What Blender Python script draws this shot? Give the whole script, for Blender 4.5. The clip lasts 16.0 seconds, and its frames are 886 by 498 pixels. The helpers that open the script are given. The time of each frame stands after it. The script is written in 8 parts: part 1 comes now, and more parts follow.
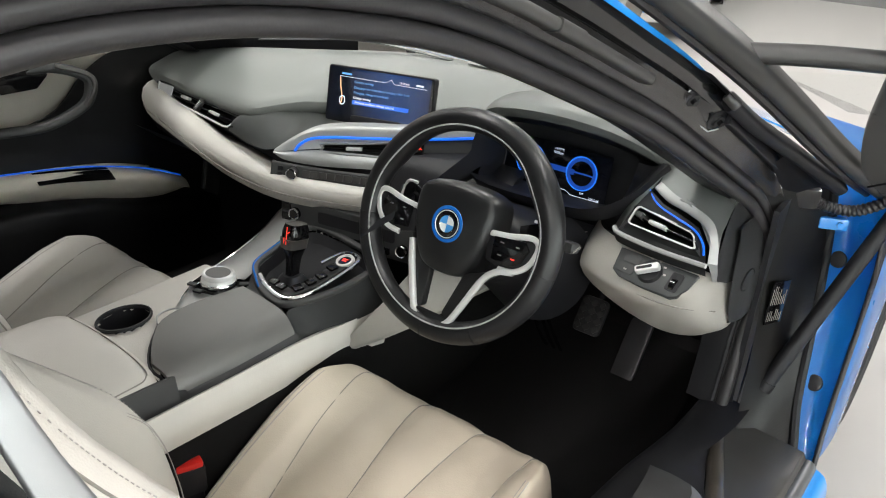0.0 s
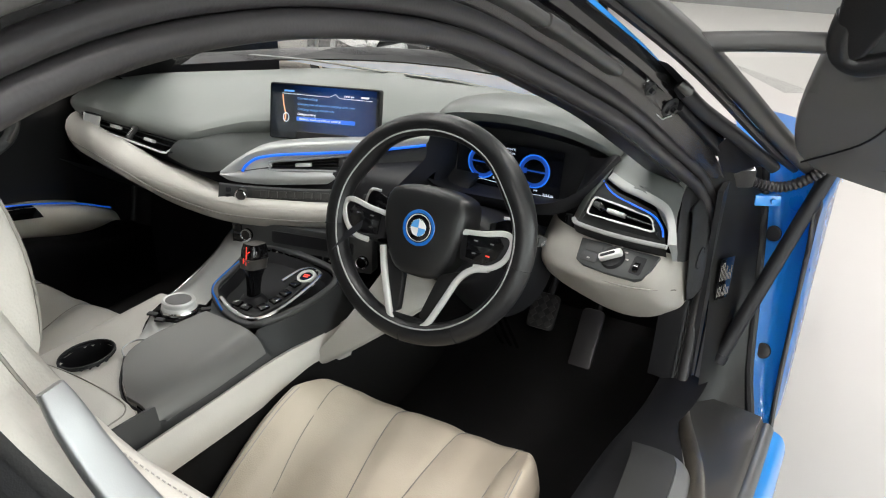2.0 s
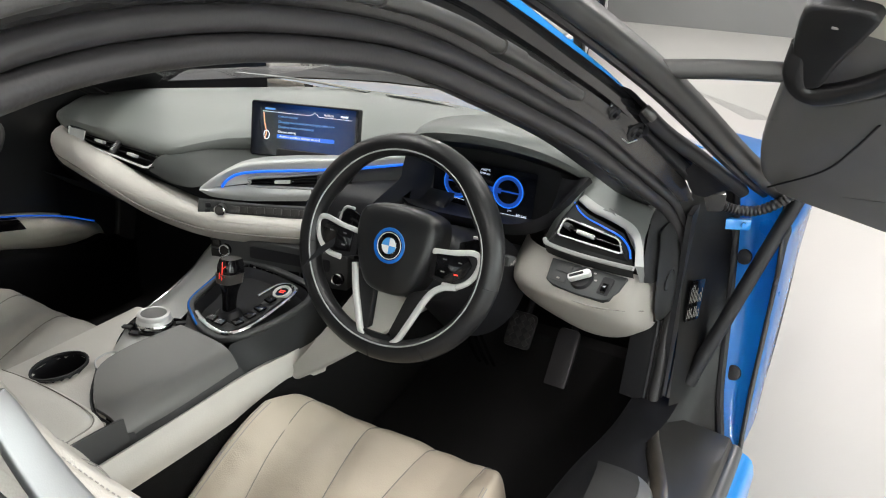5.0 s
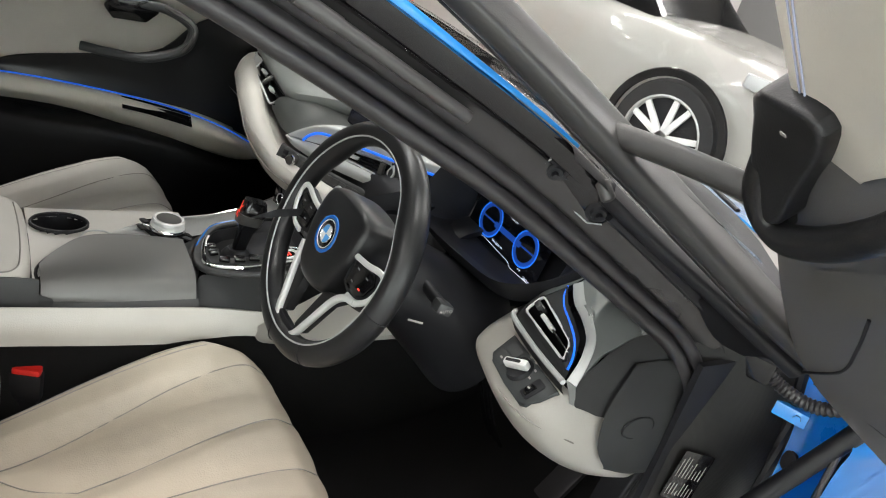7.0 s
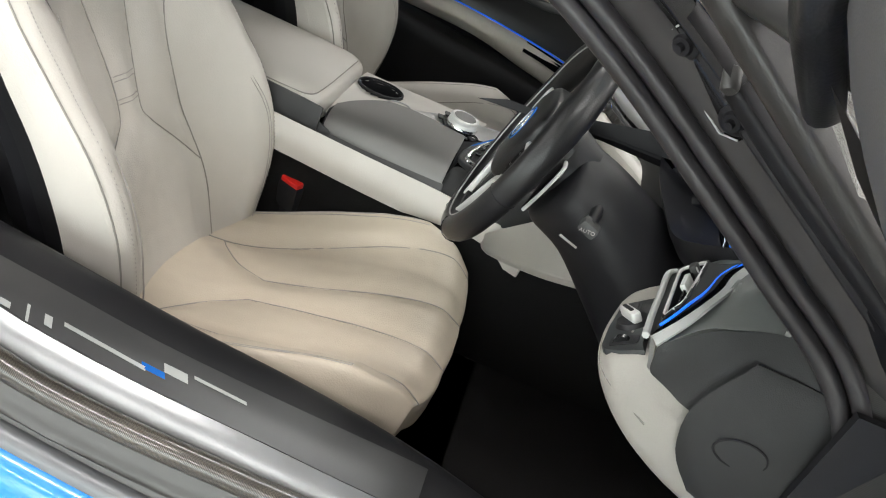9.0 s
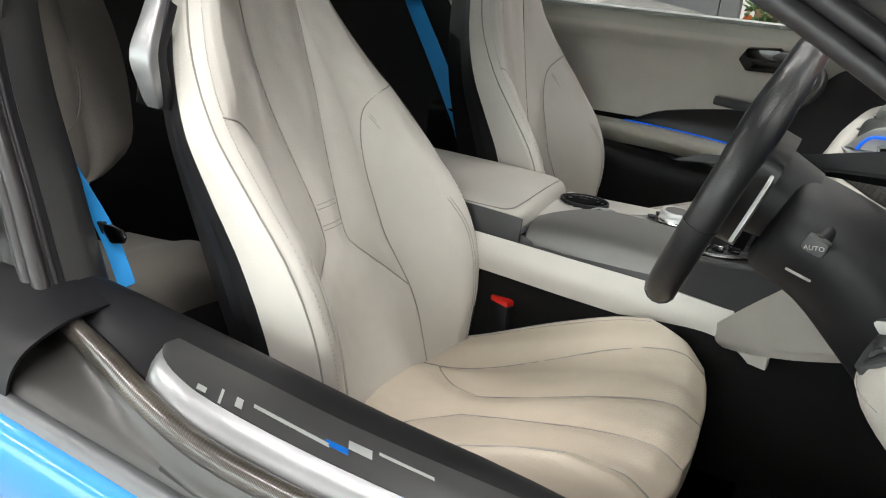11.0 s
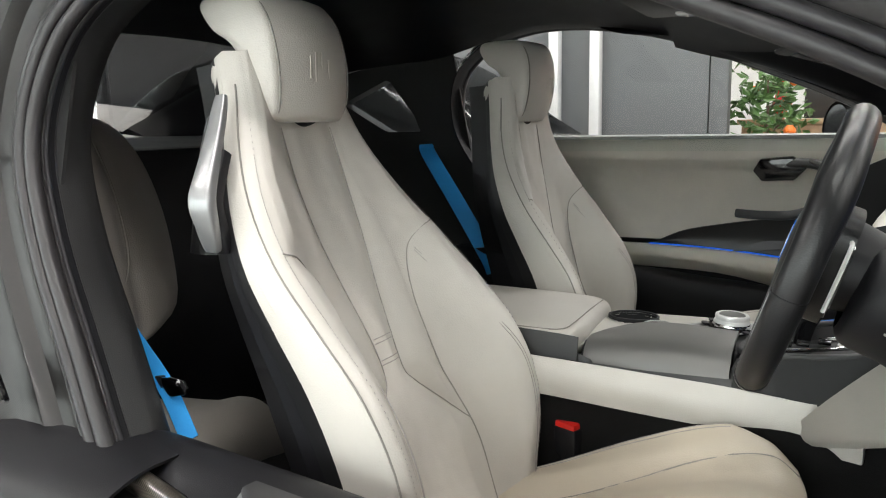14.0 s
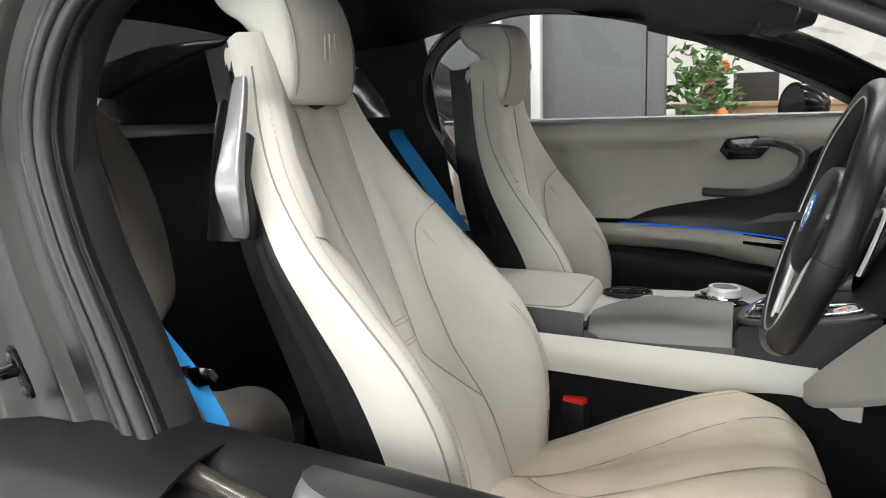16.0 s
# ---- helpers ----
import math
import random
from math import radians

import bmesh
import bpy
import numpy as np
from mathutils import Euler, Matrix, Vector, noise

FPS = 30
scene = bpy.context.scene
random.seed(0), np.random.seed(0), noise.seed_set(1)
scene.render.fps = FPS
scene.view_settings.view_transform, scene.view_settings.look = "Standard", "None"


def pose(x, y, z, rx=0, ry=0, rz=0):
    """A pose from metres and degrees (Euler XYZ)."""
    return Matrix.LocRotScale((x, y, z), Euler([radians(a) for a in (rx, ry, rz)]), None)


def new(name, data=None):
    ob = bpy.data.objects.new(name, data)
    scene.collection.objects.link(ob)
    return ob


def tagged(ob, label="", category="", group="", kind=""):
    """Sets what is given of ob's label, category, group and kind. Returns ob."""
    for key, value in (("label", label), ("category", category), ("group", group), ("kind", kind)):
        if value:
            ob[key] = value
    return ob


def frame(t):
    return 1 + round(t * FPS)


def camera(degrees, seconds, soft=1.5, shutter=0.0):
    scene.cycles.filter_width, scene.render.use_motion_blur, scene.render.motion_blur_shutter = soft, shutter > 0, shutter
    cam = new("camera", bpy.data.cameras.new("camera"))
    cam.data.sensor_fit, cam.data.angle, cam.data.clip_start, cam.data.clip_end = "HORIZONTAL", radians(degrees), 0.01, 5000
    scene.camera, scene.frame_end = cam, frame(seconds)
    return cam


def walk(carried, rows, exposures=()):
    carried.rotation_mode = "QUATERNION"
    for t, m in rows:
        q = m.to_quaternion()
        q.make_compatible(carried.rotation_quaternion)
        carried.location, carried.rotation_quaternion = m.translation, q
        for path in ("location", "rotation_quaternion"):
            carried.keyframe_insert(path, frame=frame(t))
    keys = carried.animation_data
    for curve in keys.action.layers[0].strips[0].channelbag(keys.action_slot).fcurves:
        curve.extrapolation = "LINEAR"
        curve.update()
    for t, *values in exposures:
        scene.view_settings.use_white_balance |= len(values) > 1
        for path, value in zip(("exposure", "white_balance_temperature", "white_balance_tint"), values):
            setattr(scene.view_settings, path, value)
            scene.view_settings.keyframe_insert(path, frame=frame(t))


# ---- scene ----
cam = camera(59.1, 16.0, 1.1)
METRES, EYE, TILT, LEAN, TURN = 1.96, 1.24, -26.14, -2.56, 38.05
ROWS = [
    (0.0, 0.0, 0.0, 0.0, 0.0, 0.0, -0.0),
    (0.5, -0.018, -0.0004, -0.003, -1.89, 0.14, 1.34),
    (1.0, -0.0367, -0.0, -0.0051, -3.9, 0.41, 2.75),
    (1.5, -0.0468, -0.0036, -0.0067, -5.34, 0.71, 4.02),
    (2.0, -0.0554, -0.0082, -0.0101, -6.81, 1.0, 5.03),
    (2.5, -0.0645, -0.0122, -0.0132, -8.14, 0.98, 5.74),
    (3.0, -0.0763, -0.0145, -0.0153, -9.33, 0.83, 6.23),
    (5.5, 0.0039, -0.0231, -0.0143, -4.88, 3.02, 2.19),
    (6.0, 0.1122, -0.0089, -0.0174, 0.82, 3.98, -2.49),
    (6.5, 0.1774, 0.0248, -0.0139, 6.14, 4.68, -10.66),
    (7.0, 0.2462, 0.0852, 0.0159, 14.75, 2.73, -21.79),
    (7.5, 0.2912, 0.129, 0.0355, 23.95, -1.04, -31.82),
    (8.0, 0.3461, 0.1668, 0.0434, 35.67, -6.84, -38.89),
    (8.5, 0.4012, 0.205, 0.0408, 47.34, -12.36, -42.09),
    (9.0, 0.4343, 0.2465, 0.0343, 57.41, -16.32, -41.95),
    (9.5, 0.4474, 0.2808, 0.0365, 65.87, -19.34, -39.11),
    (10.0, 0.4552, 0.3022, 0.021, 70.6, -18.59, -35.48),
    (12.5, 0.4544, 0.3675, -0.0471, 82.54, -4.96, -25.9),
    (13.0, 0.4504, 0.352, -0.0534, 81.11, -3.14, -25.54),
    (13.5, 0.4506, 0.336, -0.0593, 79.15, -1.87, -24.91),
    (14.0, 0.4497, 0.3194, -0.067, 77.24, -0.98, -24.03),
    (14.5, 0.4439, 0.3013, -0.0755, 75.41, -0.34, -23.26),
    (15.0, 0.4389, 0.2865, -0.0834, 73.97, 0.01, -22.69),
    (15.5, 0.4376, 0.2732, -0.0933, 72.76, 0.32, -22.41),
    (16.0, 0.4352, 0.2556, -0.1023, 71.4, 0.52, -22.47),
]
walk(cam, [(t, pose(1.09, -0.919, EYE, TILT, LEAN, TURN) @ pose(METRES * x, METRES * y, METRES * z, 90 + pitch, roll, yaw)) for t, x, y, z, yaw, pitch, roll in ROWS])
LAMP_WATTS = 58.0
WHEEL_YAW, WHEEL_TILT = 0.0, 18.8

# ---- light ----
world = bpy.data.worlds.new("showroom_world")
scene.world = world
world.use_nodes = True
world.node_tree.nodes["Background"].inputs[0].default_value = (0.94, 0.955, 0.95, 1)
world.node_tree.nodes["Background"].inputs[1].default_value = 7.2
scene.view_settings.exposure = 0.0


# ---- materials ----
def material(name, color, rough=0.5, metal=0.0, bump=0.0, scale=200.0, vary=0.06, wide=9.0, coat=0.0, emit=0.0, spec=0.5):
    """A principled surface with stains at one scale and grain at another."""
    m = bpy.data.materials.new(name)
    m.use_nodes = True
    nt = m.node_tree
    n, l = nt.nodes, nt.links
    p = n["Principled BSDF"]
    p.inputs["Roughness"].default_value = rough
    p.inputs["Metallic"].default_value = metal
    p.inputs["Coat Weight"].default_value = coat
    p.inputs["Coat Roughness"].default_value = 0.06
    p.inputs["Specular IOR Level"].default_value = spec
    tc = n.new("ShaderNodeTexCoord")
    big = n.new("ShaderNodeTexNoise")
    big.inputs["Scale"].default_value = wide
    big.inputs["Detail"].default_value = 5
    l.new(tc.outputs["Object"], big.inputs["Vector"])
    ramp = n.new("ShaderNodeMapRange")
    ramp.inputs[1].default_value, ramp.inputs[2].default_value = 0.3, 0.7
    ramp.inputs[3].default_value, ramp.inputs[4].default_value = 1 - vary, 1 + vary
    l.new(big.outputs["Fac"], ramp.inputs[0])
    mul = n.new("ShaderNodeVectorMath")
    mul.operation = "SCALE"
    mul.inputs[0].default_value = color
    l.new(ramp.outputs[0], mul.inputs["Scale"])
    l.new(mul.outputs[0], p.inputs["Base Color"])
    rr = n.new("ShaderNodeMapRange")
    rr.inputs[3].default_value, rr.inputs[4].default_value = max(rough - 0.08, 0.02), min(rough + 0.08, 1)
    l.new(big.outputs["Fac"], rr.inputs[0])
    l.new(rr.outputs[0], p.inputs["Roughness"])
    if bump:
        fine = n.new("ShaderNodeTexVoronoi" if scale > 250 else "ShaderNodeTexNoise")
        fine.inputs["Scale"].default_value = scale
        l.new(tc.outputs["Object"], fine.inputs["Vector"])
        b = n.new("ShaderNodeBump")
        b.inputs["Strength"].default_value = bump
        b.inputs["Distance"].default_value = 0.001
        l.new(fine.outputs[0], b.inputs["Height"])
        l.new(b.outputs[0], p.inputs["Normal"])
    if emit:
        p.inputs["Emission Color"].default_value = (*color, 1)
        p.inputs["Emission Strength"].default_value = emit
    return m


def weave(name, dark, light, scale, rough=0.25):
    """Carbon fibre: a diagonal twill under a clear coat."""
    m = material(name, dark, rough, coat=0.6 if rough < 0.4 else 0.08)
    nt = m.node_tree
    n, l = nt.nodes, nt.links
    p = n["Principled BSDF"]
    tc = n.new("ShaderNodeTexCoord")
    mp = n.new("ShaderNodeMapping")
    mp.inputs["Rotation"].default_value = (0.6, 0.5, 0.7)
    w1 = n.new("ShaderNodeTexWave")
    w1.inputs["Scale"].default_value = scale
    w1.inputs["Distortion"].default_value = 1.2
    w1.inputs["Detail"].default_value = 3
    w2 = n.new("ShaderNodeTexNoise")
    w2.inputs["Scale"].default_value = 14
    w2.inputs["Detail"].default_value = 6
    mix = n.new("ShaderNodeMath")
    mix.operation = "MULTIPLY"
    ramp = n.new("ShaderNodeValToRGB")
    ramp.color_ramp.elements[0].color = (*dark, 1)
    ramp.color_ramp.elements[1].color = (*light, 1)
    ramp.color_ramp.elements[0].position, ramp.color_ramp.elements[1].position = 0.1, 0.6
    l.new(tc.outputs["Object"], mp.inputs[0])
    l.new(mp.outputs[0], w1.inputs["Vector"])
    l.new(tc.outputs["Object"], w2.inputs["Vector"])
    l.new(w1.outputs["Fac"], mix.inputs[0])
    l.new(w2.outputs["Fac"], mix.inputs[1])
    l.new(mix.outputs[0], ramp.inputs[0])
    l.new(ramp.outputs[0], p.inputs["Base Color"])
    return m


def glass(name, tint=(1, 1, 1), rough=0.0, ior=1.45):
    """A thin pane: mostly clear, with a sharp reflection."""
    m = bpy.data.materials.new(name)
    m.use_nodes = True
    n, l = m.node_tree.nodes, m.node_tree.links
    n.remove(n["Principled BSDF"])
    t, g, mx = n.new("ShaderNodeBsdfTransparent"), n.new("ShaderNodeBsdfGlossy"), n.new("ShaderNodeMixShader")
    fr = n.new("ShaderNodeFresnel")
    fr.inputs[0].default_value = ior
    t.inputs[0].default_value = (*tint, 1)
    g.inputs["Roughness"].default_value = rough
    l.new(fr.outputs[0], mx.inputs[0])
    l.new(t.outputs[0], mx.inputs[1])
    l.new(g.outputs[0], mx.inputs[2])
    l.new(mx.outputs[0], n["Material Output"].inputs[0])
    return m


CREAM = material("cream_leather", (0.53, 0.503, 0.462), 0.42, bump=0.25, scale=420, vary=0.07, wide=5)
CREAM_WORN = material("worn_cream_leather", (0.56, 0.49, 0.395), 0.4, bump=0.25, scale=420, vary=0.09, wide=4)
CREAM_LIGHT = material("pale_leather_trim", (0.54, 0.515, 0.475), 0.45, bump=0.2, scale=420, vary=0.05)
# Cabin cream made paler, with light missing on the doors put into the colour.
DOOR_CREAM_LIT = material("lightened_door_leather", (0.80, 0.755, 0.68), 0.45, bump=0.2, scale=420, vary=0.05)
SEAM = material("seam_thread", (0.26, 0.245, 0.22), 0.7, vary=0.1)
PALE_STITCH = material("pale_blue_stitching", (0.42, 0.45, 0.60), 0.7, vary=0.1)
STITCH = material("grey_stitching", (0.36, 0.34, 0.32), 0.7, vary=0.1)
GREY_PAD = material("grey_leather_pad", (0.146, 0.154, 0.147), 0.45, bump=0.2, scale=420, vary=0.05)
MID_PAD = material("slate_soft_plastic", (0.115, 0.122, 0.117), 0.4, bump=0.1, scale=600, vary=0.06)
BLACK_LEATHER = material("black_leather", (0.011, 0.011, 0.012), 0.34, bump=0.12, scale=450, vary=0.15, spec=0.4)
BLACK = material("black_plastic", (0.0085, 0.0085, 0.0105), 0.5, bump=0.1, scale=700, vary=0.15, spec=0.35)
CHARCOAL = material("charcoal_plastic", (0.036, 0.037, 0.038), 0.5, bump=0.15, scale=700, vary=0.1)
GLOSS = material("gloss_black", (0.006, 0.006, 0.007), 0.08, vary=0.1)
RUBBER = material("rubber_seal", (0.024, 0.0225, 0.024), 0.4, bump=0.1, scale=300, vary=0.15)
SLEEVE = material("grey_rail_cover", (0.052, 0.050, 0.049), 0.38, bump=0.1, scale=500, vary=0.1)
FRAME_GREY = material("grey_primer_paint", (0.023, 0.022, 0.0225), 0.24, vary=0.15, wide=12)
CARPET = material("black_carpet", (0.008, 0.0075, 0.008), 0.95, bump=0.8, scale=900, vary=0.3, wide=30)
SILVER = material("satin_silver", (0.66, 0.66, 0.65), 0.3, metal=0.25, bump=0.05, scale=900, vary=0.06)
SATIN_GREY = material("satin_grey_metal_paint", (0.16, 0.165, 0.172), 0.42, metal=0.6, vary=0.04)
PLATE = material("dark_anodised_plate", (0.075, 0.075, 0.077), 0.4, metal=0.5, bump=0.05, scale=600, vary=0.08)
SATIN_TRIM = material("satin_metal_trim", (0.29, 0.294, 0.30), 0.32, metal=0.6, bump=0.05, scale=900, vary=0.06)
TRIM_SILVER = material("brushed_trim", (0.42, 0.43, 0.425), 0.42, metal=0.25, bump=0.05, scale=900, vary=0.06)
BOX = material("satin_box_lid", (0.145, 0.142, 0.135), 0.42, metal=0.25, bump=0.04, scale=700, vary=0.05)
DECK = material("satin_deck_silver", (0.58, 0.585, 0.57), 0.36, metal=0.38, bump=0.03, scale=900, vary=0.05)
SILVER_DARK = material("satin_graphite", (0.066, 0.064, 0.062), 0.34, metal=0.4, vary=0.08)
CHROME = material("chrome", (0.75, 0.75, 0.76), 0.1, metal=1.0, vary=0.03)
BAR_GREY = material("satin_bar_plastic", (0.032, 0.031, 0.030), 0.36, bump=0.1, scale=600, vary=0.08)
DOOR_GREY = material("warm_grey_door_plastic", (0.19, 0.183, 0.178), 0.5, bump=0.15, scale=700, vary=0.08)
REAR_TRIM = material("rear_trim_plastic", (0.02, 0.02, 0.0205), 0.5, bump=0.15, scale=700, vary=0.1)
PANEL_GREY = material("grained_end_panel", (0.046, 0.047, 0.048), 0.4, bump=0.15, scale=700, vary=0.08)
BLUE = material("blue_car_paint", (0.01, 0.25, 0.72), 0.3, coat=1.0, vary=0.04)
BELT = material("blue_webbing", (0.015, 0.27, 0.66), 0.7, bump=0.4, scale=240, vary=0.08)
BLUE_GLOW = material("blue_light_guide", (0.01, 0.16, 1.0), 0.3, emit=0.55)
BLUE_TRIM = material("blue_ring", (0.01, 0.13, 0.5), 0.25, coat=0.5)
WHITE = material("white_enamel", (0.75, 0.75, 0.75), 0.2, coat=0.5, vary=0.03)
RED = material("red_plastic", (0.62, 0.02, 0.015), 0.4, vary=0.06)
RED_GLOW = material("red_lit_symbol", (1.0, 0.05, 0.03), 0.4, emit=0.9)
ORANGE = material("orange_fruit", (0.8, 0.17, 0.02), 0.45, vary=0.1)
CARBON = weave("carbon_fibre", (0.004, 0.004, 0.004), (0.028, 0.025, 0.023), 300, 0.42)
CARBON_FINE = weave("carbon_edge", (0.012, 0.011, 0.01), (0.15, 0.13, 0.105), 420, 0.3)
GLASS = glass("clear_glass", (0.93, 0.96, 0.95))
THIN_GLASS = glass("coated_door_glass", (0.95, 0.97, 0.96), 0.0, 1.06)
SCREEN_GLASS = glass("windscreen_glass", (0.95, 0.97, 0.96), 0.0, 1.16)
TINT = glass("rear_glass", (0.62, 0.66, 0.66))
MIRROR = material("mirror", (0.85, 0.87, 0.88), 0.02, metal=1.0, vary=0.0)
SCREEN = material("screen_dark", (0.004, 0.005, 0.009), 0.06, vary=0.05)
TYRE = material("tyre_rubber", (0.015, 0.015, 0.016), 0.75, bump=0.4, scale=120, vary=0.2)


# ---- helpers for meshes ----
def V(*a):
    return Vector(a)


def crom(pts, n, closed=False):
    """n points for each span of a smooth curve through pts."""
    pts = [Vector(p) for p in pts]
    out, k = [], len(pts)
    spans = k if closed else k - 1
    for i in range(spans):
        if closed:
            a, b, c, d = (pts[(i + j) % k] for j in (-1, 0, 1, 2))
        else:
            b, c = pts[i], pts[i + 1]
            a = pts[i - 1] if i else b * 2 - c
            d = pts[i + 2] if i + 2 < k else c * 2 - b
        for j in range(n):
            t = j / n
            out.append(0.5 * ((2 * b) + (c - a) * t + (2 * a - 5 * b + 4 * c - d) * t * t + (3 * b - a - 3 * c + d) * t ** 3))
    if not closed:
        out.append(pts[-1].copy())
    return out


def grid_faces(bm, rows, close_u=False, close_v=False):
    vs = [[bm.verts.new(p) for p in r] for r in rows]
    nr, nc = len(vs), len(vs[0])
    for i in range(nr if close_u else nr - 1):
        for j in range(nc if close_v else nc - 1):
            bm.faces.new((vs[i][j], vs[i][(j + 1) % nc], vs[(i + 1) % nr][(j + 1) % nc], vs[(i + 1) % nr][j]))
    return vs


def sheet_bm(rows, su=4, sv=4, thick=0.0, flip=False, close_v=False):
    """A smooth surface through a net of points, with thickness to its back."""
    across = [crom(r, sv, close_v) for r in rows]
    cols = [crom([r[j] for r in across], su) for j in range(len(across[0]))]
    net = [[c[i] for c in cols] for i in range(len(cols[0]))]
    bm = bmesh.new()
    grid_faces(bm, net, close_v=close_v)
    if flip:
        bmesh.ops.reverse_faces(bm, faces=bm.faces)
    if thick:
        bmesh.ops.solidify(bm, geom=bm.faces[:], thickness=thick)
    return bm


def sweep_bm(path, profile, side=(0, 0, 1), closed=False, cap=True, scales=None):
    """A closed profile [(across, up)] carried along a path. side: a direction kept as the profile's up."""
    path = [Vector(p) for p in path]
    k = len(path)
    rows = []
    for i, p in enumerate(path):
        a, b = path[(i - 1) % k] if closed or i else p, path[(i + 1) % k] if closed or i < k - 1 else p
        t = (b - a).normalized()
        up = Vector(side) if not callable(side) else side(i)
        up = (up - t * up.dot(t)).normalized()
        ac = t.cross(up)
        s = scales[i] if scales else 1
        rows.append([p + ac * (u * s) + up * (v * s) for u, v in profile])
    bm = bmesh.new()
    vs = grid_faces(bm, rows, close_u=closed, close_v=True)
    if cap and not closed:
        bm.faces.new(vs[0][::-1])
        bm.faces.new(vs[-1])
    bmesh.ops.recalc_face_normals(bm, faces=bm.faces)
    return bm


def circle(r, n=10, sx=1.0):
    return [(r * sx * math.cos(6.28319 * i / n), r * math.sin(6.28319 * i / n)) for i in range(n)]


def rrect(w, h, r, n=3):
    """A rounded rectangle about the origin."""
    out = []
    for cx, cy, a0 in ((w / 2 - r, h / 2 - r, 0), (-w / 2 + r, h / 2 - r, 90), (-w / 2 + r, -h / 2 + r, 180), (w / 2 - r, -h / 2 + r, 270)):
        for i in range(n + 1):
            a = radians(a0 + 90 * i / n)
            out.append((cx + r * math.cos(a), cy + r * math.sin(a)))
    return out


def tube_bm(path, r, n=10, closed=False, side=(0, 0, 1), sx=1.0, scales=None):
    return sweep_bm(path, circle(r, n, sx), side, closed, scales=scales)


def prism_bm(poly, depth, m=None, bevel=0.0, seg=2):
    """A polygon in x, y, drawn out along z from 0 to depth, with softened edges, then posed by m."""
    bm = bmesh.new()
    f = bm.faces.new([bm.verts.new((x, y, 0)) for x, y in poly])
    r = bmesh.ops.extrude_face_region(bm, geom=[f])
    bmesh.ops.translate(bm, vec=(0, 0, depth), verts=[v for v in r["geom"] if isinstance(v, bmesh.types.BMVert)])
    bmesh.ops.recalc_face_normals(bm, faces=bm.faces)
    if bevel:
        edges = [e for e in bm.edges if len(e.link_faces) == 2 and e.calc_face_angle(0) > 0.6]
        bmesh.ops.bevel(bm, geom=edges, offset=bevel, segments=seg, profile=0.6, affect="EDGES")
    if m is not None:
        bm.transform(m)
    return bm


def block_bm(size, m=None, bevel=0.004, seg=2):
    x, y, z = size
    bm = prism_bm([(-x / 2, -y / 2), (x / 2, -y / 2), (x / 2, y / 2), (-x / 2, y / 2)], z, pose(0, 0, -z / 2), bevel, seg)
    if m is not None:
        bm.transform(m)
    return bm


def lathe_bm(profile, m=None, n=24, cap=True):
    """[(radius, height)] turned about z."""
    rows = [[V(r * math.cos(6.28319 * j / n), r * math.sin(6.28319 * j / n), h) for j in range(n)] for r, h in profile]
    bm = bmesh.new()
    vs = grid_faces(bm, rows, close_v=True)
    if cap and profile[0][0] > 1e-5:
        bm.faces.new(vs[0][::-1])
    if cap and profile[-1][0] > 1e-5:
        bm.faces.new(vs[-1])
    bmesh.ops.remove_doubles(bm, verts=bm.verts, dist=1e-6)
    bmesh.ops.recalc_face_normals(bm, faces=bm.faces)
    if m is not None:
        bm.transform(m)
    return bm


def join_bm(*bms):
    """Several pieces of one part in one bmesh."""
    out = bmesh.new()
    for b in bms:
        me = bpy.data.meshes.new("tmp")
        b.to_mesh(me)
        b.free()
        out.from_mesh(me)
        bpy.data.meshes.remove(me)
    return out


def basis(origin, x, y):
    """A pose with its x along x and its z square to x and y."""
    x, y = Vector(x).normalized(), Vector(y)
    z = x.cross(y).normalized()
    y = z.cross(x)
    m = Matrix((x, y, z)).transposed().to_4x4()
    m.translation = origin
    return m


def part(name, bm, mat, parent=None, label="", smooth=40):
    """Link a bmesh as one mesh object, under a thing or a part."""
    me = bpy.data.meshes.new(name)
    if smooth:
        for f in bm.faces:
            f.smooth = True
        lim = radians(smooth)
        for e in bm.edges:
            e.smooth = len(e.link_faces) == 2 and e.calc_face_angle(0) < lim
    bm.to_mesh(me)
    bm.free()
    me.materials.append(mat)
    ob = new(name, me)
    if parent is not None:
        ob.parent = parent
        ob.matrix_parent_inverse = parent.matrix_basis.inverted() if parent.parent is None else Matrix()
    if label:
        ob["label"] = label
    return ob


def thing(name, at, label, category, group="", kind=""):
    ob = new(name)
    ob.location = at
    ob.empty_display_size = 0.05
    return tagged(ob, label, category, group, kind)


def writing_bm(text, size, m, depth=0.0004, align="LEFT"):
    """Letters in the built-in font as a thin mesh, posed by m."""
    cu = bpy.data.curves.new("writing", "FONT")
    cu.body, cu.size, cu.extrude, cu.align_x, cu.align_y = text, size, depth, align, "CENTER"
    cu.resolution_u = 2
    ob = bpy.data.objects.new("writing", cu)
    me = bpy.data.meshes.new_from_object(ob)
    bm = bmesh.new()
    bm.from_mesh(me)
    bm.transform(m)
    bpy.data.objects.remove(ob)
    bpy.data.curves.remove(cu)
    bpy.data.meshes.remove(me)
    return bm

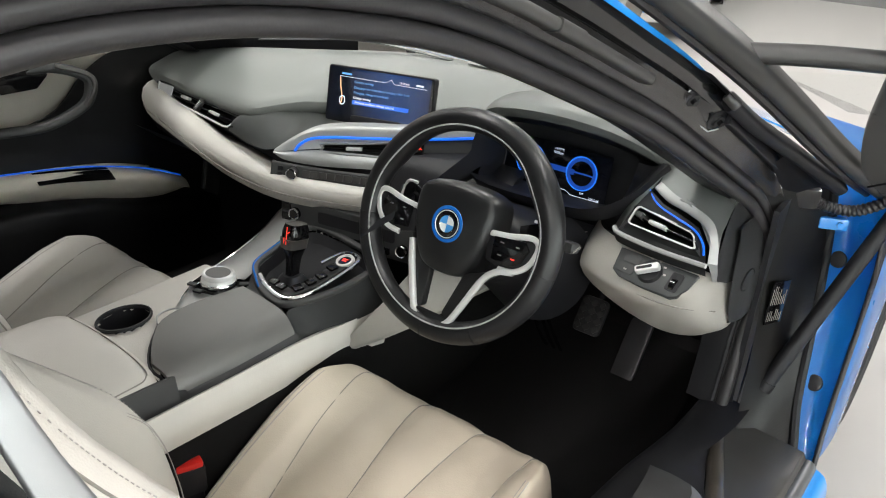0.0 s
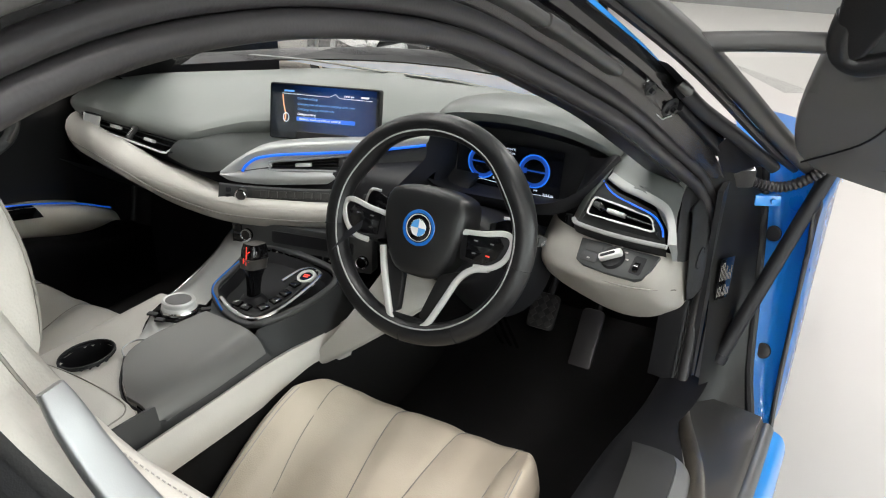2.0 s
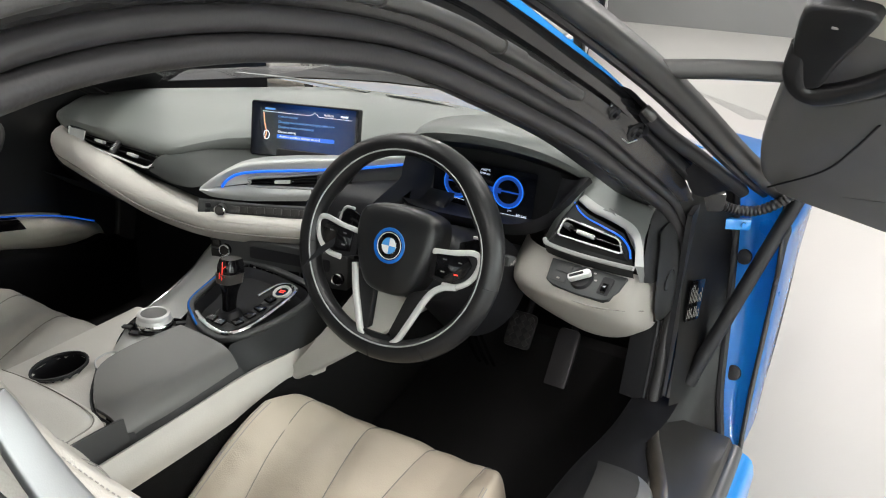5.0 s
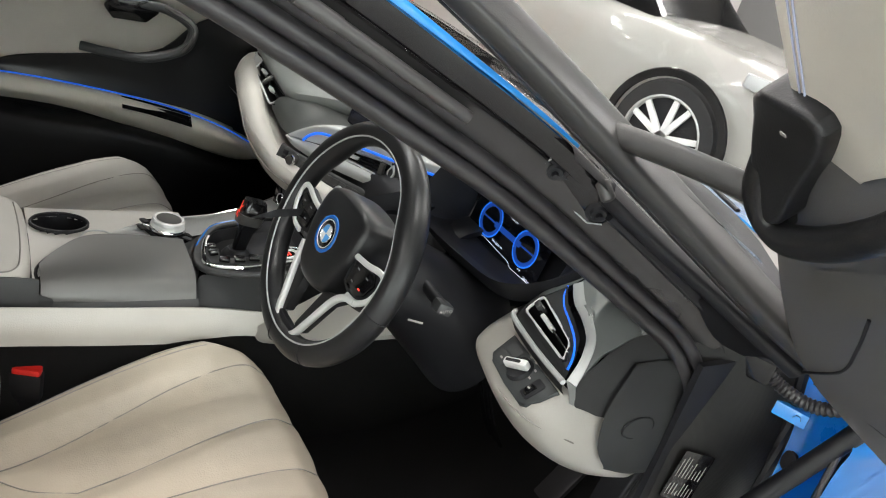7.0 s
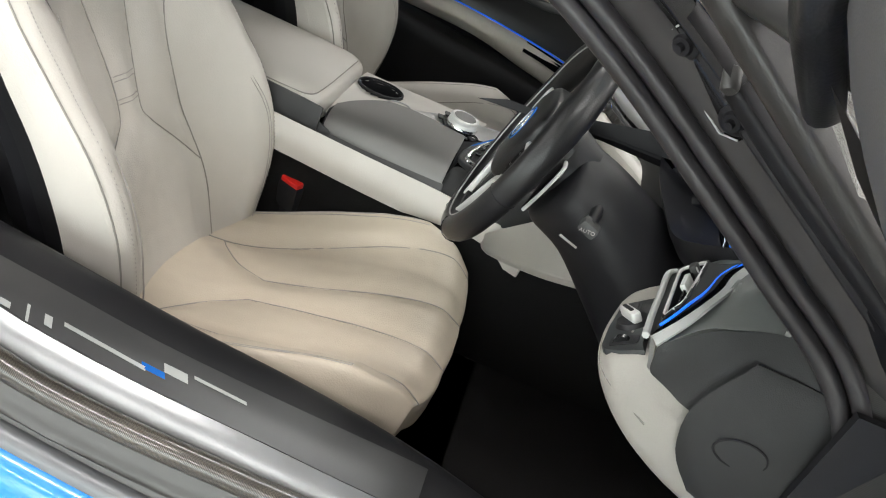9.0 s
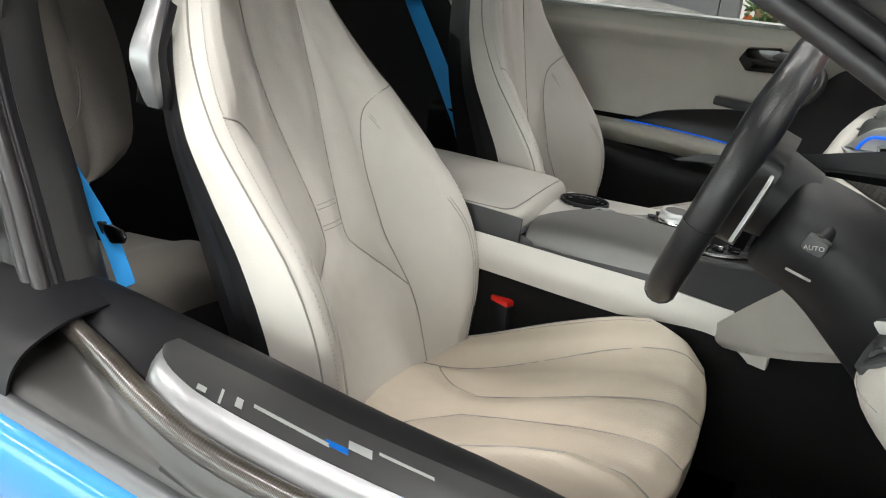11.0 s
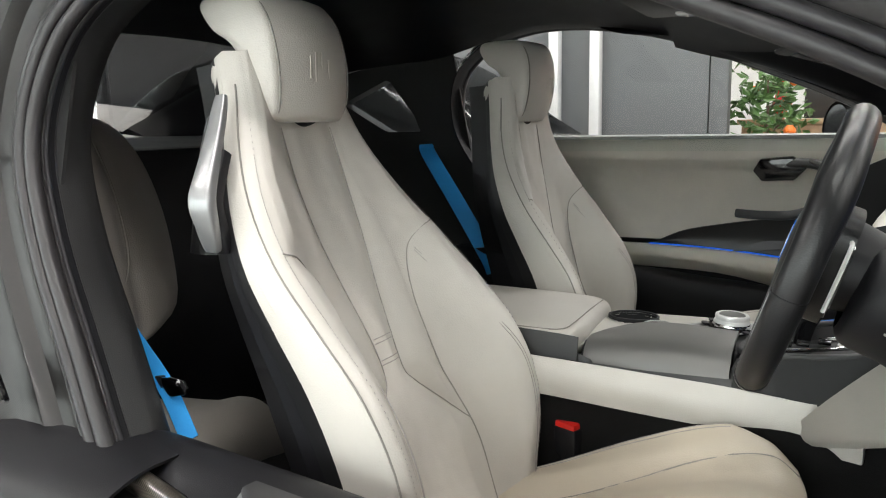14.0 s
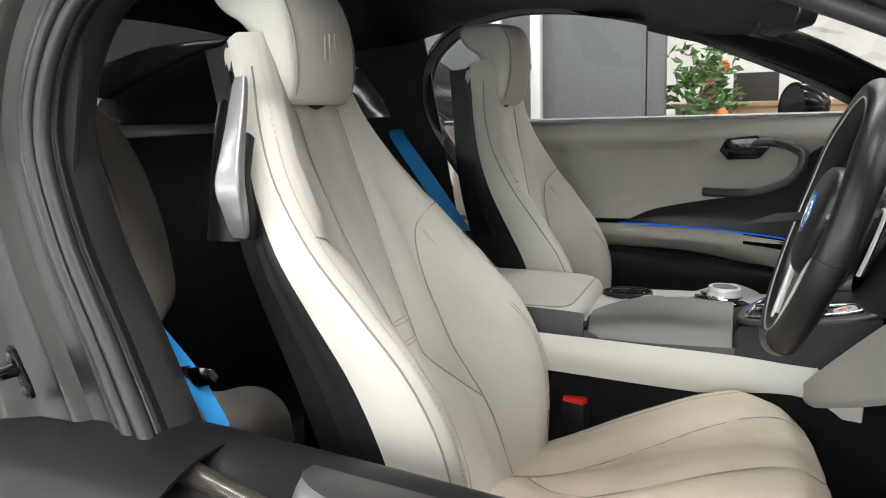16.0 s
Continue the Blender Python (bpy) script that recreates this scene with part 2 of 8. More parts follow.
# ---- the showroom ----
FLOOR_TILE = material("pale_floor", (0.37, 0.36, 0.345), 0.42, vary=0.025, wide=1.1)
WALL_DARK = material("dark_grey_cladding", (0.125, 0.13, 0.134), 0.55, vary=0.06, wide=1.2)
WALL_GREY = material("mid_grey_wall_paint", (0.20, 0.20, 0.20), 0.6, vary=0.05, wide=1.2)
WALL_PALE = material("pale_wall", (0.7, 0.69, 0.67), 0.7, vary=0.04, wide=1.5)
CEIL = material("ceiling_paint", (0.80, 0.80, 0.79), 0.8, vary=0.03, wide=1.0)
LAMP = material("lamp_diffuser", (1.0, 0.98, 0.96), 0.5, emit=9.0, vary=0.0)
X0, X1, Y0, Y1, H = -7.6, 6.5, -6.5, 10.2, 3.4
GROUND = -0.085
part("floor", block_bm((X1 - X0 + 0.4, Y1 - Y0 + 0.4, 0.2), pose((X0 + X1) / 2, (Y0 + Y1) / 2, GROUND - 0.1), 0), FLOOR_TILE)
tagged(bpy.data.objects["floor"], "pale glossy showroom floor", "floor", kind="structure")
part("ceiling", block_bm((X1 - X0 + 0.4, Y1 - Y0 + 0.4, 0.2), pose((X0 + X1) / 2, (Y0 + Y1) / 2, H + 0.1), 0), CEIL)
tagged(bpy.data.objects["ceiling"], "plain white showroom ceiling", "ceiling", kind="structure")
for wname, size, at, mat, text in (
        ("wall_west", (0.2, Y1 - Y0 + 0.4, H - GROUND), (X0 - 0.1, (Y0 + Y1) / 2, (H + GROUND) / 2), WALL_PALE, "pale showroom wall at the back"),
        ("wall_partition", (0.12, 2.2, H - GROUND), (-4.22, -1.85, (H + GROUND) / 2), WALL_DARK, "dark grey panelled partition wall"),
        ("wall_south_west", (3.4, 0.2, H - GROUND), (-5.9, Y0 - 0.1, (H + GROUND) / 2), WALL_DARK, "dark grey wall beside the shop window"),
        ("wall_south_top", (10.8, 0.2, 0.6), (1.2, Y0 - 0.1, H - 0.3), WALL_PALE, "pale wall over the shop window"),
        ("wall_east", (0.2, 7.4, H - GROUND), (X1 + 0.1, Y1 - 3.5, (H + GROUND) / 2), WALL_PALE, "pale showroom wall"),
        ("wall_east_top", (0.2, 9.6, 0.5), (X1 + 0.1, -1.8, H - 0.25), WALL_PALE, "pale wall over the side window"),
        ("wall_north", (X1 - X0, 0.2, H - GROUND), ((X0 + X1) / 2, Y1 + 0.1, (H + GROUND) / 2), WALL_GREY, "mid grey showroom wall behind the coupe")):
    tagged(part(wname, block_bm(size, pose(*at), 0), mat), text, "wall", kind="structure")


SHOP = material("shop_glass_frame", (0.05, 0.05, 0.052), 0.4, vary=0.1)
shop = tagged(new("shop_window"), "wide glazed shop front with dark frames", "window", kind="structure")
for px in (-4.17, -2.05, 0.05, 2.2, 4.35, 6.5):
    part("window_frame", block_bm((0.06, 0.1, H - 0.6 - GROUND), pose(px, Y0 - 0.1, (H - 0.6 + GROUND) / 2), 0.004), SHOP, shop)
for pz in (GROUND + 0.04, H - 0.63):
    part("window_frame", block_bm((10.7, 0.09, 0.06), pose(1.16, Y0 - 0.1, pz), 0.004), SHOP, shop)
side = tagged(new("side_window"), "tall glazed side front with dark frames", "window", kind="structure")
for py in (-6.3, -3.97, -1.7, 0.65, 2.97):
    part("window_frame", block_bm((0.1, 0.06, H - 0.5), pose(X1 + 0.1, py, (H - 0.5) / 2), 0.004), SHOP, side)
for py in (-5.135, -2.835, -0.525, 1.81):
    pane = part("pane", block_bm((0.012, 2.2, H - 0.52), pose(X1 + 0.1, py, (H - 0.5) / 2), 0), GLASS, side)
    pane.visible_shadow = False
for px in (-3.125, -1.0, 1.125, 3.275, 5.425):
    pane = part("pane", block_bm((2.06, 0.012, H - 0.72), pose(px, Y0 - 0.1, (H - 0.6) / 2), 0), GLASS, shop)
    pane.visible_shadow = False
# the street outside the shop front
STREET = material("pale_concrete", (0.36, 0.35, 0.33), 0.85, bump=0.3, scale=60, vary=0.2, wide=1.0)
ROOF_TAN = material("tan_roof_tiles", (0.40, 0.25, 0.15), 0.8, bump=0.4, scale=14, vary=0.15, wide=2.0)
part("ground", block_bm((160, 160, 0.1), pose(0, 0, GROUND - 0.28), 0), STREET)
tagged(bpy.data.objects["ground"], "pale concrete forecourt outside the shop front", "street", kind="structure")
hs = thing("street_house", (-4, -32, 0), "low pale house with tan roof and blue band", "house")
part("wall", block_bm((34, 8, 2.0), pose(-4, -34, 0.93), 0.02), WALL_PALE, hs)
part("band", block_bm((34.1, 0.1, 0.32), pose(-4, -29.95, 1.75), 0.01), BLUE, hs, "blue painted band")
part("roof", prism_bm([(-5, 0), (5, 0), (1, 1.3), (-1, 1.3)], 35, pose(13.5, -34, 1.95, 90, 0, 90) @ pose(0, 0, -35), 0.03), ROOF_TAN, hs)


def ceiling_light(x, y, length, watts, turn=0):
    ob = thing("ceiling_light", (x, y, H), "long white strip light fixed under the ceiling", "ceiling light", "ceiling strip lights")
    part("housing", block_bm((0.2, length + 0.06, 0.05), pose(x, y, H - 0.025, 0, 0, turn), 0.006), WHITE, ob)
    part("diffuser", block_bm((0.15, length, 0.012), pose(x, y, H - 0.056, 0, 0, turn), 0.003), LAMP, ob)
    la = bpy.data.lights.new("strip_lamp", "AREA")
    la.shape, la.size, la.size_y, la.energy, la.color = "RECTANGLE", 0.15, length, watts, (1.0, 0.962, 0.935)
    lo = new("strip_lamp", la)
    lo.matrix_world = pose(x, y, H - 0.07, 0, 0, turn)


for lx in (-5.9, -3.4, -0.9, 1.6, 4.1):
    for ly in (-4.0, -0.4, 3.2, 6.8, 10.4):
        if lx < 4 or ly < 3:
            ceiling_light(lx, ly, 2.4, LAMP_WATTS)

# ---- the car's body ----
car = thing("car_body", (0, 0, 0), "blue low sports car shell with black frames and open side", "car")


def xs(z):
    """How far out the door opening's plane lies at a height."""
    return 0.84 - 0.28 * (z - 0.49)


def xr(y, z):
    """The same along the opening's edge, whose front leg stands upright."""
    return min(xs(z), 0.792) if y > 0.33 else xs(z)


# the inner seal of the door opening, from the sill behind, over the roof, to the sill in front: (y, z)
LOOP = [(-0.752, 0.470), (-0.838, 0.595), (-0.938, 0.740), (-0.998, 0.880), (-0.972, 1.020), (-0.865, 1.106), (-0.740, 1.141), (-0.600, 1.143),
        (-0.450, 1.122), (-0.340, 1.094), (-0.235, 1.054), (-0.120, 1.006), (0.030, 0.940), (0.160, 0.870), (0.270, 0.808), (0.370, 0.748), (0.425, 0.680),
        (0.438, 0.610), (0.430, 0.540), (0.412, 0.470), (0.402, 0.410), (0.392, 0.362), (0.385, 0.335)]
LOOP2 = [(p.x, p.y) for p in crom([(a, b, 0) for a, b in LOOP], 5)]


def ring_rows(profile, sgn=1, lo=0, hi=None):
    """Rows of a band along the opening; profile: (outward in the opening's plane, outward from the car)."""
    pts = LOOP2[lo:hi]
    rows = []
    for i, (y, z) in enumerate(pts):
        a, b = pts[max(i - 1, 0)], pts[min(i + 1, len(pts) - 1)]
        ty, tz = b[0] - a[0], b[1] - a[1]
        d = math.hypot(ty, tz)
        ny, nz = -tz / d, ty / d
        rows.append([V(sgn * (xr(y, z) + dx), y + ny * o, z + nz * o) for o, dx in profile])
    return rows


def ring_bm(profile, sgn=1, lo=0, hi=None, thick=0.0):
    bm = bmesh.new()
    rows = ring_rows(profile, sgn, lo, hi)
    grid_faces(bm, rows)
    bmesh.ops.recalc_face_normals(bm, faces=bm.faces)
    if thick:
        bmesh.ops.solidify(bm, geom=bm.faces[:], thickness=thick)
    return bm


def ring_tube(o, dx, r, sgn=1, lo=0, hi=None, n=10, sx=1.0):
    path = [row[0] for row in ring_rows([(o, dx)], sgn, lo, hi)]
    return tube_bm(path, r, n, side=(1, 0, 0), sx=sx)


for sgn in (1, -1):
    part("frame_lining", ring_bm([(0.004, -0.065), (0.0, -0.045), (-0.003, -0.03), (-0.004, -0.014)], sgn, thick=0.004), BLACK, car, "black trim inside the door opening")
    frame_ = part("door_frame", join_bm(ring_bm([(-0.005, -0.012), (0.002, -0.006), (0.012, -0.002), (0.030, 0.0), (0.034, 0.004), (0.038, 0.006)], sgn, 0, 27, 0.004),
                                        ring_bm([(-0.005, -0.012), (0.002, -0.006), (0.012, -0.002), (0.030, 0.0), (0.034, 0.004), (0.050, 0.010), (0.062, 0.012), (0.066, 0.016)], sgn, 26, None, 0.004)), FRAME_GREY, car)
    part("seal", ring_tube(0.0, 0.003, 0.0115, sgn, sx=0.95), RUBBER, frame_, "thick rubber door seal")
    part("inner_lip", ring_tube(-0.004, -0.016, 0.005, sgn), BLACK, frame_)
    part("second_seal", ring_tube(0.021, 0.006, 0.010, sgn, hi=88), RUBBER, frame_)
    part("outer_rail", ring_bm([(0.064, 0.006), (0.068, 0.024), (0.078, 0.031), (0.090, 0.032), (0.094, 0.02), (0.100, 0.0), (0.098, -0.03)], sgn, 25, 76, 0.004), GLOSS if sgn > 0 else BLACK, frame_, "black outer rail")
rear_trim = part("rear_pillar_trim", ring_bm([(-0.003, -0.028), (-0.005, -0.06), (-0.002, -0.085), (0.012, -0.10)], 1, 0, 25, 0.005), REAR_TRIM, car, "dark grey trim beside the belt")
part("trim_joint", tube_bm(ring_rows([(-0.0065, -0.03), (-0.0085, -0.06), (-0.0055, -0.085)], 1, 12, 15)[1], 0.0012, 6), BLACK, rear_trim)
# roof skin, headliner, rear pillars
ROOF_Y = [-0.98, -0.86, -0.74, -0.6, -0.45, -0.34, -0.235, -0.12, 0.03, 0.16, 0.27, 0.37, 0.47]
roof_z = [1.06, 1.106, 1.141, 1.143, 1.122, 1.094, 1.054, 1.006, 0.94, 0.87, 0.808, 0.748, 0.69]


def roof_row(y, z, lift, out, crown, n=9):
    w = xs(z) + out
    return [V(w * u, y + crown[0] * (1 - u * u), z + lift + crown[1] * (1 - u * u) ** 0.8) for u in [2 * i / (n - 1) - 1 for i in range(n)]]


rear = [(-1.44, 1.08), (-1.2, 1.12)]
rows_in = [roof_row(y, z, -0.02, -0.05, (0, 0.06)) for y, z in ((-1.42, 1.065), (-1.2, 1.085), (-1.0, 1.10))] + [roof_row(y, z, -0.006, -0.10, (0.0, 0.055)) for y, z in zip(ROOF_Y[2:6], roof_z[2:6])]
part("headliner", sheet_bm(rows_in, 3, 2, 0.01), BLACK, car, "black fabric roof lining")
rows_out = [roof_row(y, z, 0.0, 0.02, (0, 0.09)) for y, z in rear] + [roof_row(y, z, 0.075, 0.02, (0.0, 0.055)) for y, z in zip(ROOF_Y[1:6], roof_z[1:6])]
part("roof_skin", sheet_bm(rows_out, 3, 2, 0.006, flip=True), GLOSS, car, "gloss black roof panel")
for sgn in (1, -1):
    path = [row[0] for row in ring_rows([(0.097, 0.022)], sgn, 22, 62)]
    part("roof_rail", sweep_bm(path, rrect(0.022, 0.010, 0.003), (1, 0, 0), scales=[1.0 - 0.85 * max(0, i - 16) / 24 for i in range(len(path))]), BLUE, car, "blue painted roof edge")
# rear jamb outside the seals, with a ridge and the lock striker
part("rear_jamb", ring_bm([(0.036, 0.006), (0.042, -0.003), (0.060, -0.006), (0.080, -0.002), (0.088, 0.010), (0.094, 0.015), (0.102, 0.014), (0.140, 0.022), (0.185, 0.054), (0.205, 0.090)], 1, 0, 29, 0.004), CARBON, car, "bare carbon fibre rear door jamb")
sm = basis((0.855, -0.945, 0.566), (0.45, 0.75, 0.35), (-0.1, -0.55, 0.8))
sk = part("striker", prism_bm([(-0.020, -0.036), (0.014, -0.036), (0.024, -0.020), (0.024, 0.030), (0.010, 0.038), (-0.020, 0.034)], 0.006, sm, 0.002), GLOSS, car, "black lock striker bracket")
for k in (-0.024, 0.024):
    part("screw", lathe_bm([(0.0, 0.010), (0.004, 0.010), (0.0075, 0.008), (0.008, 0.005)], sm @ pose(-0.004, k, 0), 14), SILVER_DARK, sk)
part("hook", tube_bm(crom([sm @ V(-0.012, 0.004, 0.004), sm @ V(-0.008, 0.006, 0.024), sm @ V(0.018, 0.008, 0.032), sm @ V(0.046, 0.010, 0.026), sm @ V(0.056, 0.010, 0.014)], 4), 0.0055, 10), GLOSS, sk)

# sills: stations along y with the height of the top
def sill_top(y):
    ys = [-1.2, -0.74, -0.54, -0.29, -0.18, 0.0, 0.1, 0.2, 0.3, 0.42]
    zs = [0.50, 0.486, 0.467, 0.438, 0.432, 0.412, 0.388, 0.358, 0.340, 0.338]
    return float(np.interp(y, ys, zs))


SILL_Y = [-1.05, -0.9, -0.74, -0.62, -0.5, -0.4, -0.28, -0.16, -0.04, 0.06, 0.16, 0.26, 0.34, 0.41]


def sill_rows(profile, sgn=1, ys=SILL_Y):
    return [[V(sgn * (x(y) if callable(x) else x), y, sill_top(y) + dz) for x, dz in profile] for y in ys]


def bead_x(y):
    return float(np.interp(y, [-1.05, -0.74, -0.6, -0.5, -0.4, -0.26, -0.1, 0.02, 0.11, 0.2, 0.3, 0.36, 0.41], [0.82, 0.848, 0.884, 0.914, 0.932, 0.930, 0.920, 0.903, 0.880, 0.852, 0.818, 0.803, 0.800]))


for sgn in (1, -1):
    part("sill_inner", sheet_bm(sill_rows([(0.745, -0.34), (0.75, -0.1), (0.752, -0.022), (0.765, -0.002), (0.79, 0.002), (0.825, 0.0), (lambda y: bead_x(y) - 0.02, -0.012)], sgn), 2, 2, 0.004, flip=sgn > 0), BLACK, car, "black plastic inner sill cover")
    part("sill_bead", tube_bm(crom([V(sgn * bead_x(y), y, sill_top(y) - 0.012) for y in SILL_Y[2:]], 4), 0.0145, 12), CARBON_FINE, car, "bare carbon fibre sill edge")
    part("sill_outer", sheet_bm(sill_rows([(lambda y: bead_x(y) + 0.006, -0.02), (lambda y: bead_x(y) + 0.014, -0.034), (lambda y: max(bead_x(y) + 0.022, 0.936), -0.044), (0.950, -0.05), (0.957, -0.06)], sgn), 2, 3, 0.004, flip=sgn > 0), SILVER_DARK, car, "satin grey painted sill step")
    part("sill_strip", sheet_bm(sill_rows([(0.957, -0.060), (0.963, -0.057), (0.972, -0.060), (0.976, -0.068)], sgn), 2, 2, 0.004, flip=sgn > 0), SATIN_GREY, car, "satin grey sill strip")
    part("rocker", sheet_bm(sill_rows([(0.976, -0.070), (0.988, -0.074), (1.0, -0.09), (1.004, -0.14), (0.98, -0.24), (0.95, -0.30)], sgn), 2, 2, 0.004, flip=sgn > 0), BLUE, car, "blue painted side skirt")
for sgn in (1, -1):
    part("sill_end", sheet_bm([[V(sgn * x, y, sill_top(y) + dz) for x, dz in ((bead_x(y) - 0.05, 0.004), (bead_x(y) + 0.01, 0.006), (max(bead_x(y) + 0.04, 0.93), -0.008), (0.956, -0.03), (0.966, -0.062))] for y in (-1.04, -0.9, -0.8, -0.72, -0.675)], 3, 3, 0.004, flip=sgn > 0), BLACK, car, "black plastic panel at the sill's rear end")
plate = thing("tread_plate", (0.87, -0.25, 0.42), "grey door sill plate with silver edge and blue flash", "sill plate")
rows = []
for y, x0, x1 in ((-0.548, 0.822, 0.866), (-0.53, 0.822, 0.886), (-0.49, 0.822, 0.902), (-0.43, 0.821, 0.911), (-0.3, 0.820, 0.910), (-0.15, 0.815, 0.905), (0.0, 0.80, 0.895), (0.05, 0.79, 0.88)):
    z = sill_top(y) + 0.010
    rows.append([V(x0, y, z), V(x0 * 0.6 + x1 * 0.4, y, z + 0.002), V(x1 - 0.024, y, z - 0.001)])
part("plate", sheet_bm(rows, 3, 3, 0.004, flip=True), PLATE, plate)
part("bevel", sheet_bm([[r[2] + V(0, 0, 0.0006), r[2] + V(0.013, 0, -0.006), r[2] + V(0.024, 0, -0.017), r[2] + V(0.026, 0, -0.022)] for r in rows], 3, 2, 0.003, flip=True), SATIN_TRIM, plate, "bright satin edge")
for y0, y1, dx, w, mat, nm in ((-0.464, -0.446, 0.0, 0.008, TRIM_SILVER, "mark"), (-0.438, -0.421, 0.0, 0.022, TRIM_SILVER, "mark"), (-0.416, -0.398, -0.001, 0.014, TRIM_SILVER, "mark"), (-0.394, -0.289, 0.0, 0.005, TRIM_SILVER, "line"),
                               (-0.300, -0.266, 0.004, 0.008, BLUE_TRIM, "flash"), (-0.279, -0.242, -0.004, 0.012, TRIM_SILVER, "flash"), (-0.242, -0.173, -0.004, 0.004, TRIM_SILVER, "line")):
    ym = (y0 + y1) / 2
    x = 0.882 - (ym + 0.464) * 0.125 + dx
    part(nm, prism_bm([(-w / 2, y0 - ym), (w / 2, y0 - ym + w * 0.6), (w / 2, y1 - ym), (-w / 2, y1 - ym - w * 0.6)], 0.0008, pose(x, ym, sill_top(ym) + 0.0155, math.degrees(math.atan((sill_top(y1) - sill_top(y0)) / (y1 - y0))))), mat, plate, smooth=0)

# floor pan, bulkheads
part("floor_pan", block_bm((1.6, 2.6, 0.06), pose(0, -0.3, 0.11), 0), CARPET, car, "black carpeted floor")
part("firewall", sheet_bm([[V(x, 0.92, 0.12), V(x, 0.86, 0.3), V(x, 0.78, 0.5), V(x, 0.74, 0.66)] for x in (-0.8, -0.4, 0, 0.4, 0.8)], 1, 3, 0.02), CARPET, car)
part("rear_bulkhead", sheet_bm([[V(x, -1.34, 0.12), V(x, -1.38, 0.5), V(x, -1.46, 0.80), V(x, -1.5, 0.84)] for x in (-0.82, 0, 0.82)], 1, 2, 0.02), BLACK, car)
part("rear_shelf", sheet_bm([[V(x, -2.2, 0.86), V(x, -1.8, 0.86), V(x, -1.48, 0.835)] for x in (-0.8, 0, 0.8)], 1, 2, 0.02), BLACK, car)
# floor mat with its raised pad
mat_ = thing("floor_mat", (0.43, 0.3, 0.145), "black carpet floor mat with heel pad", "floor mat")
part("mat", sheet_bm([[V(x, y, 0.146 + max(0, y - 0.35) * 0.35) for y in (-0.05, 0.1, 0.25, 0.4, 0.55, 0.66)] for x in (0.21, 0.3, 0.45, 0.6, 0.69)], 2, 3, 0.008), CARPET, mat_)
part("heel_pad", sheet_bm([[V(x, y, 0.152 + max(0, y - 0.35) * 0.35) for y in (0.18, 0.3, 0.4, 0.46)] for x in (0.42, 0.5, 0.62)], 2, 3, 0.004), CARPET, mat_)

# hinge pillar, fender jamb, outer fender
part("hinge_pillar", sheet_bm([[V(0.775, 0.395, 0.765), V(0.80, 0.47, 0.765), V(0.845, 0.560, 0.765)], [V(0.80, 0.425, 0.66), V(0.825, 0.50, 0.66), V(0.860, 0.575, 0.66)],
                               [V(0.812, 0.415, 0.56), V(0.835, 0.495, 0.56), V(0.872, 0.565, 0.56)], [V(0.822, 0.40, 0.45), V(0.848, 0.475, 0.45), V(0.888, 0.520, 0.45)],
                               [V(0.828, 0.385, 0.35), V(0.86, 0.445, 0.35), V(0.903, 0.475, 0.35)], [V(0.835, 0.375, 0.285), V(0.875, 0.41, 0.285), V(0.93, 0.425, 0.270)]], 4, 3, 0.01), CARBON, car, "dark carbon fibre hinge pillar")
part("jamb_gap", tube_bm(crom([V(0.850, 0.568, 0.765), V(0.864, 0.582, 0.66), V(0.876, 0.572, 0.56), V(0.892, 0.525, 0.45), V(0.907, 0.48, 0.35), V(0.932, 0.425, 0.275)], 4), 0.009, 8), BLACK, car)
jamb = part("fender_jamb", sheet_bm([[V(0.853, 0.575, 0.80), V(0.88, 0.60, 0.80), V(0.935, 0.60, 0.80)], [V(0.866, 0.588, 0.66), V(0.90, 0.60, 0.66), V(0.955, 0.562, 0.66)], [V(0.880, 0.575, 0.56), V(0.915, 0.582, 0.56), V(0.958, 0.556, 0.56)],
                              [V(0.895, 0.527, 0.45), V(0.925, 0.535, 0.45), V(0.960, 0.52, 0.45)], [V(0.910, 0.482, 0.35), V(0.938, 0.488, 0.35), V(0.963, 0.474, 0.35)], [V(0.935, 0.425, 0.262), V(0.955, 0.43, 0.262), V(0.968, 0.432, 0.262)]], 4, 3, 0.006), BLUE, car, "blue painted door jamb")
part("jamb_edge", tube_bm(crom([V(0.937, 0.60, 0.80), V(0.957, 0.559, 0.66), V(0.961, 0.553, 0.56), V(0.963, 0.518, 0.45), V(0.966, 0.472, 0.35), V(0.972, 0.428, 0.26)], 5), 0.005, 8), RUBBER, car)
for c, nrm in ((V(0.890, 0.588, 0.609), V(-0.25, -0.95, 0.15)), (V(0.922, 0.506, 0.387), V(-0.2, -0.9, 0.4))):
    m = Matrix.Translation(c) @ nrm.normalized().to_track_quat("Z", "Y").to_matrix().to_4x4()
    part("plug", lathe_bm([(0.0, 0.004), (0.012, 0.0042), (0.0155, 0.003), (0.0165, -0.002)], m, 20), RUBBER, jamb, "round black rubber plug")
m = basis((0.866, 0.570, 0.683), (0.5, 0.25, 0), (0, 0.1, 1))
part("jamb_bracket", block_bm((0.05, 0.022, 0.02), m, 0.003), BLUE, jamb)
part("bracket_bolt", lathe_bm([(0.0, 0.016), (0.006, 0.016), (0.006, 0.009)], m @ pose(0.01, 0, 0), 6), BLUE, jamb)


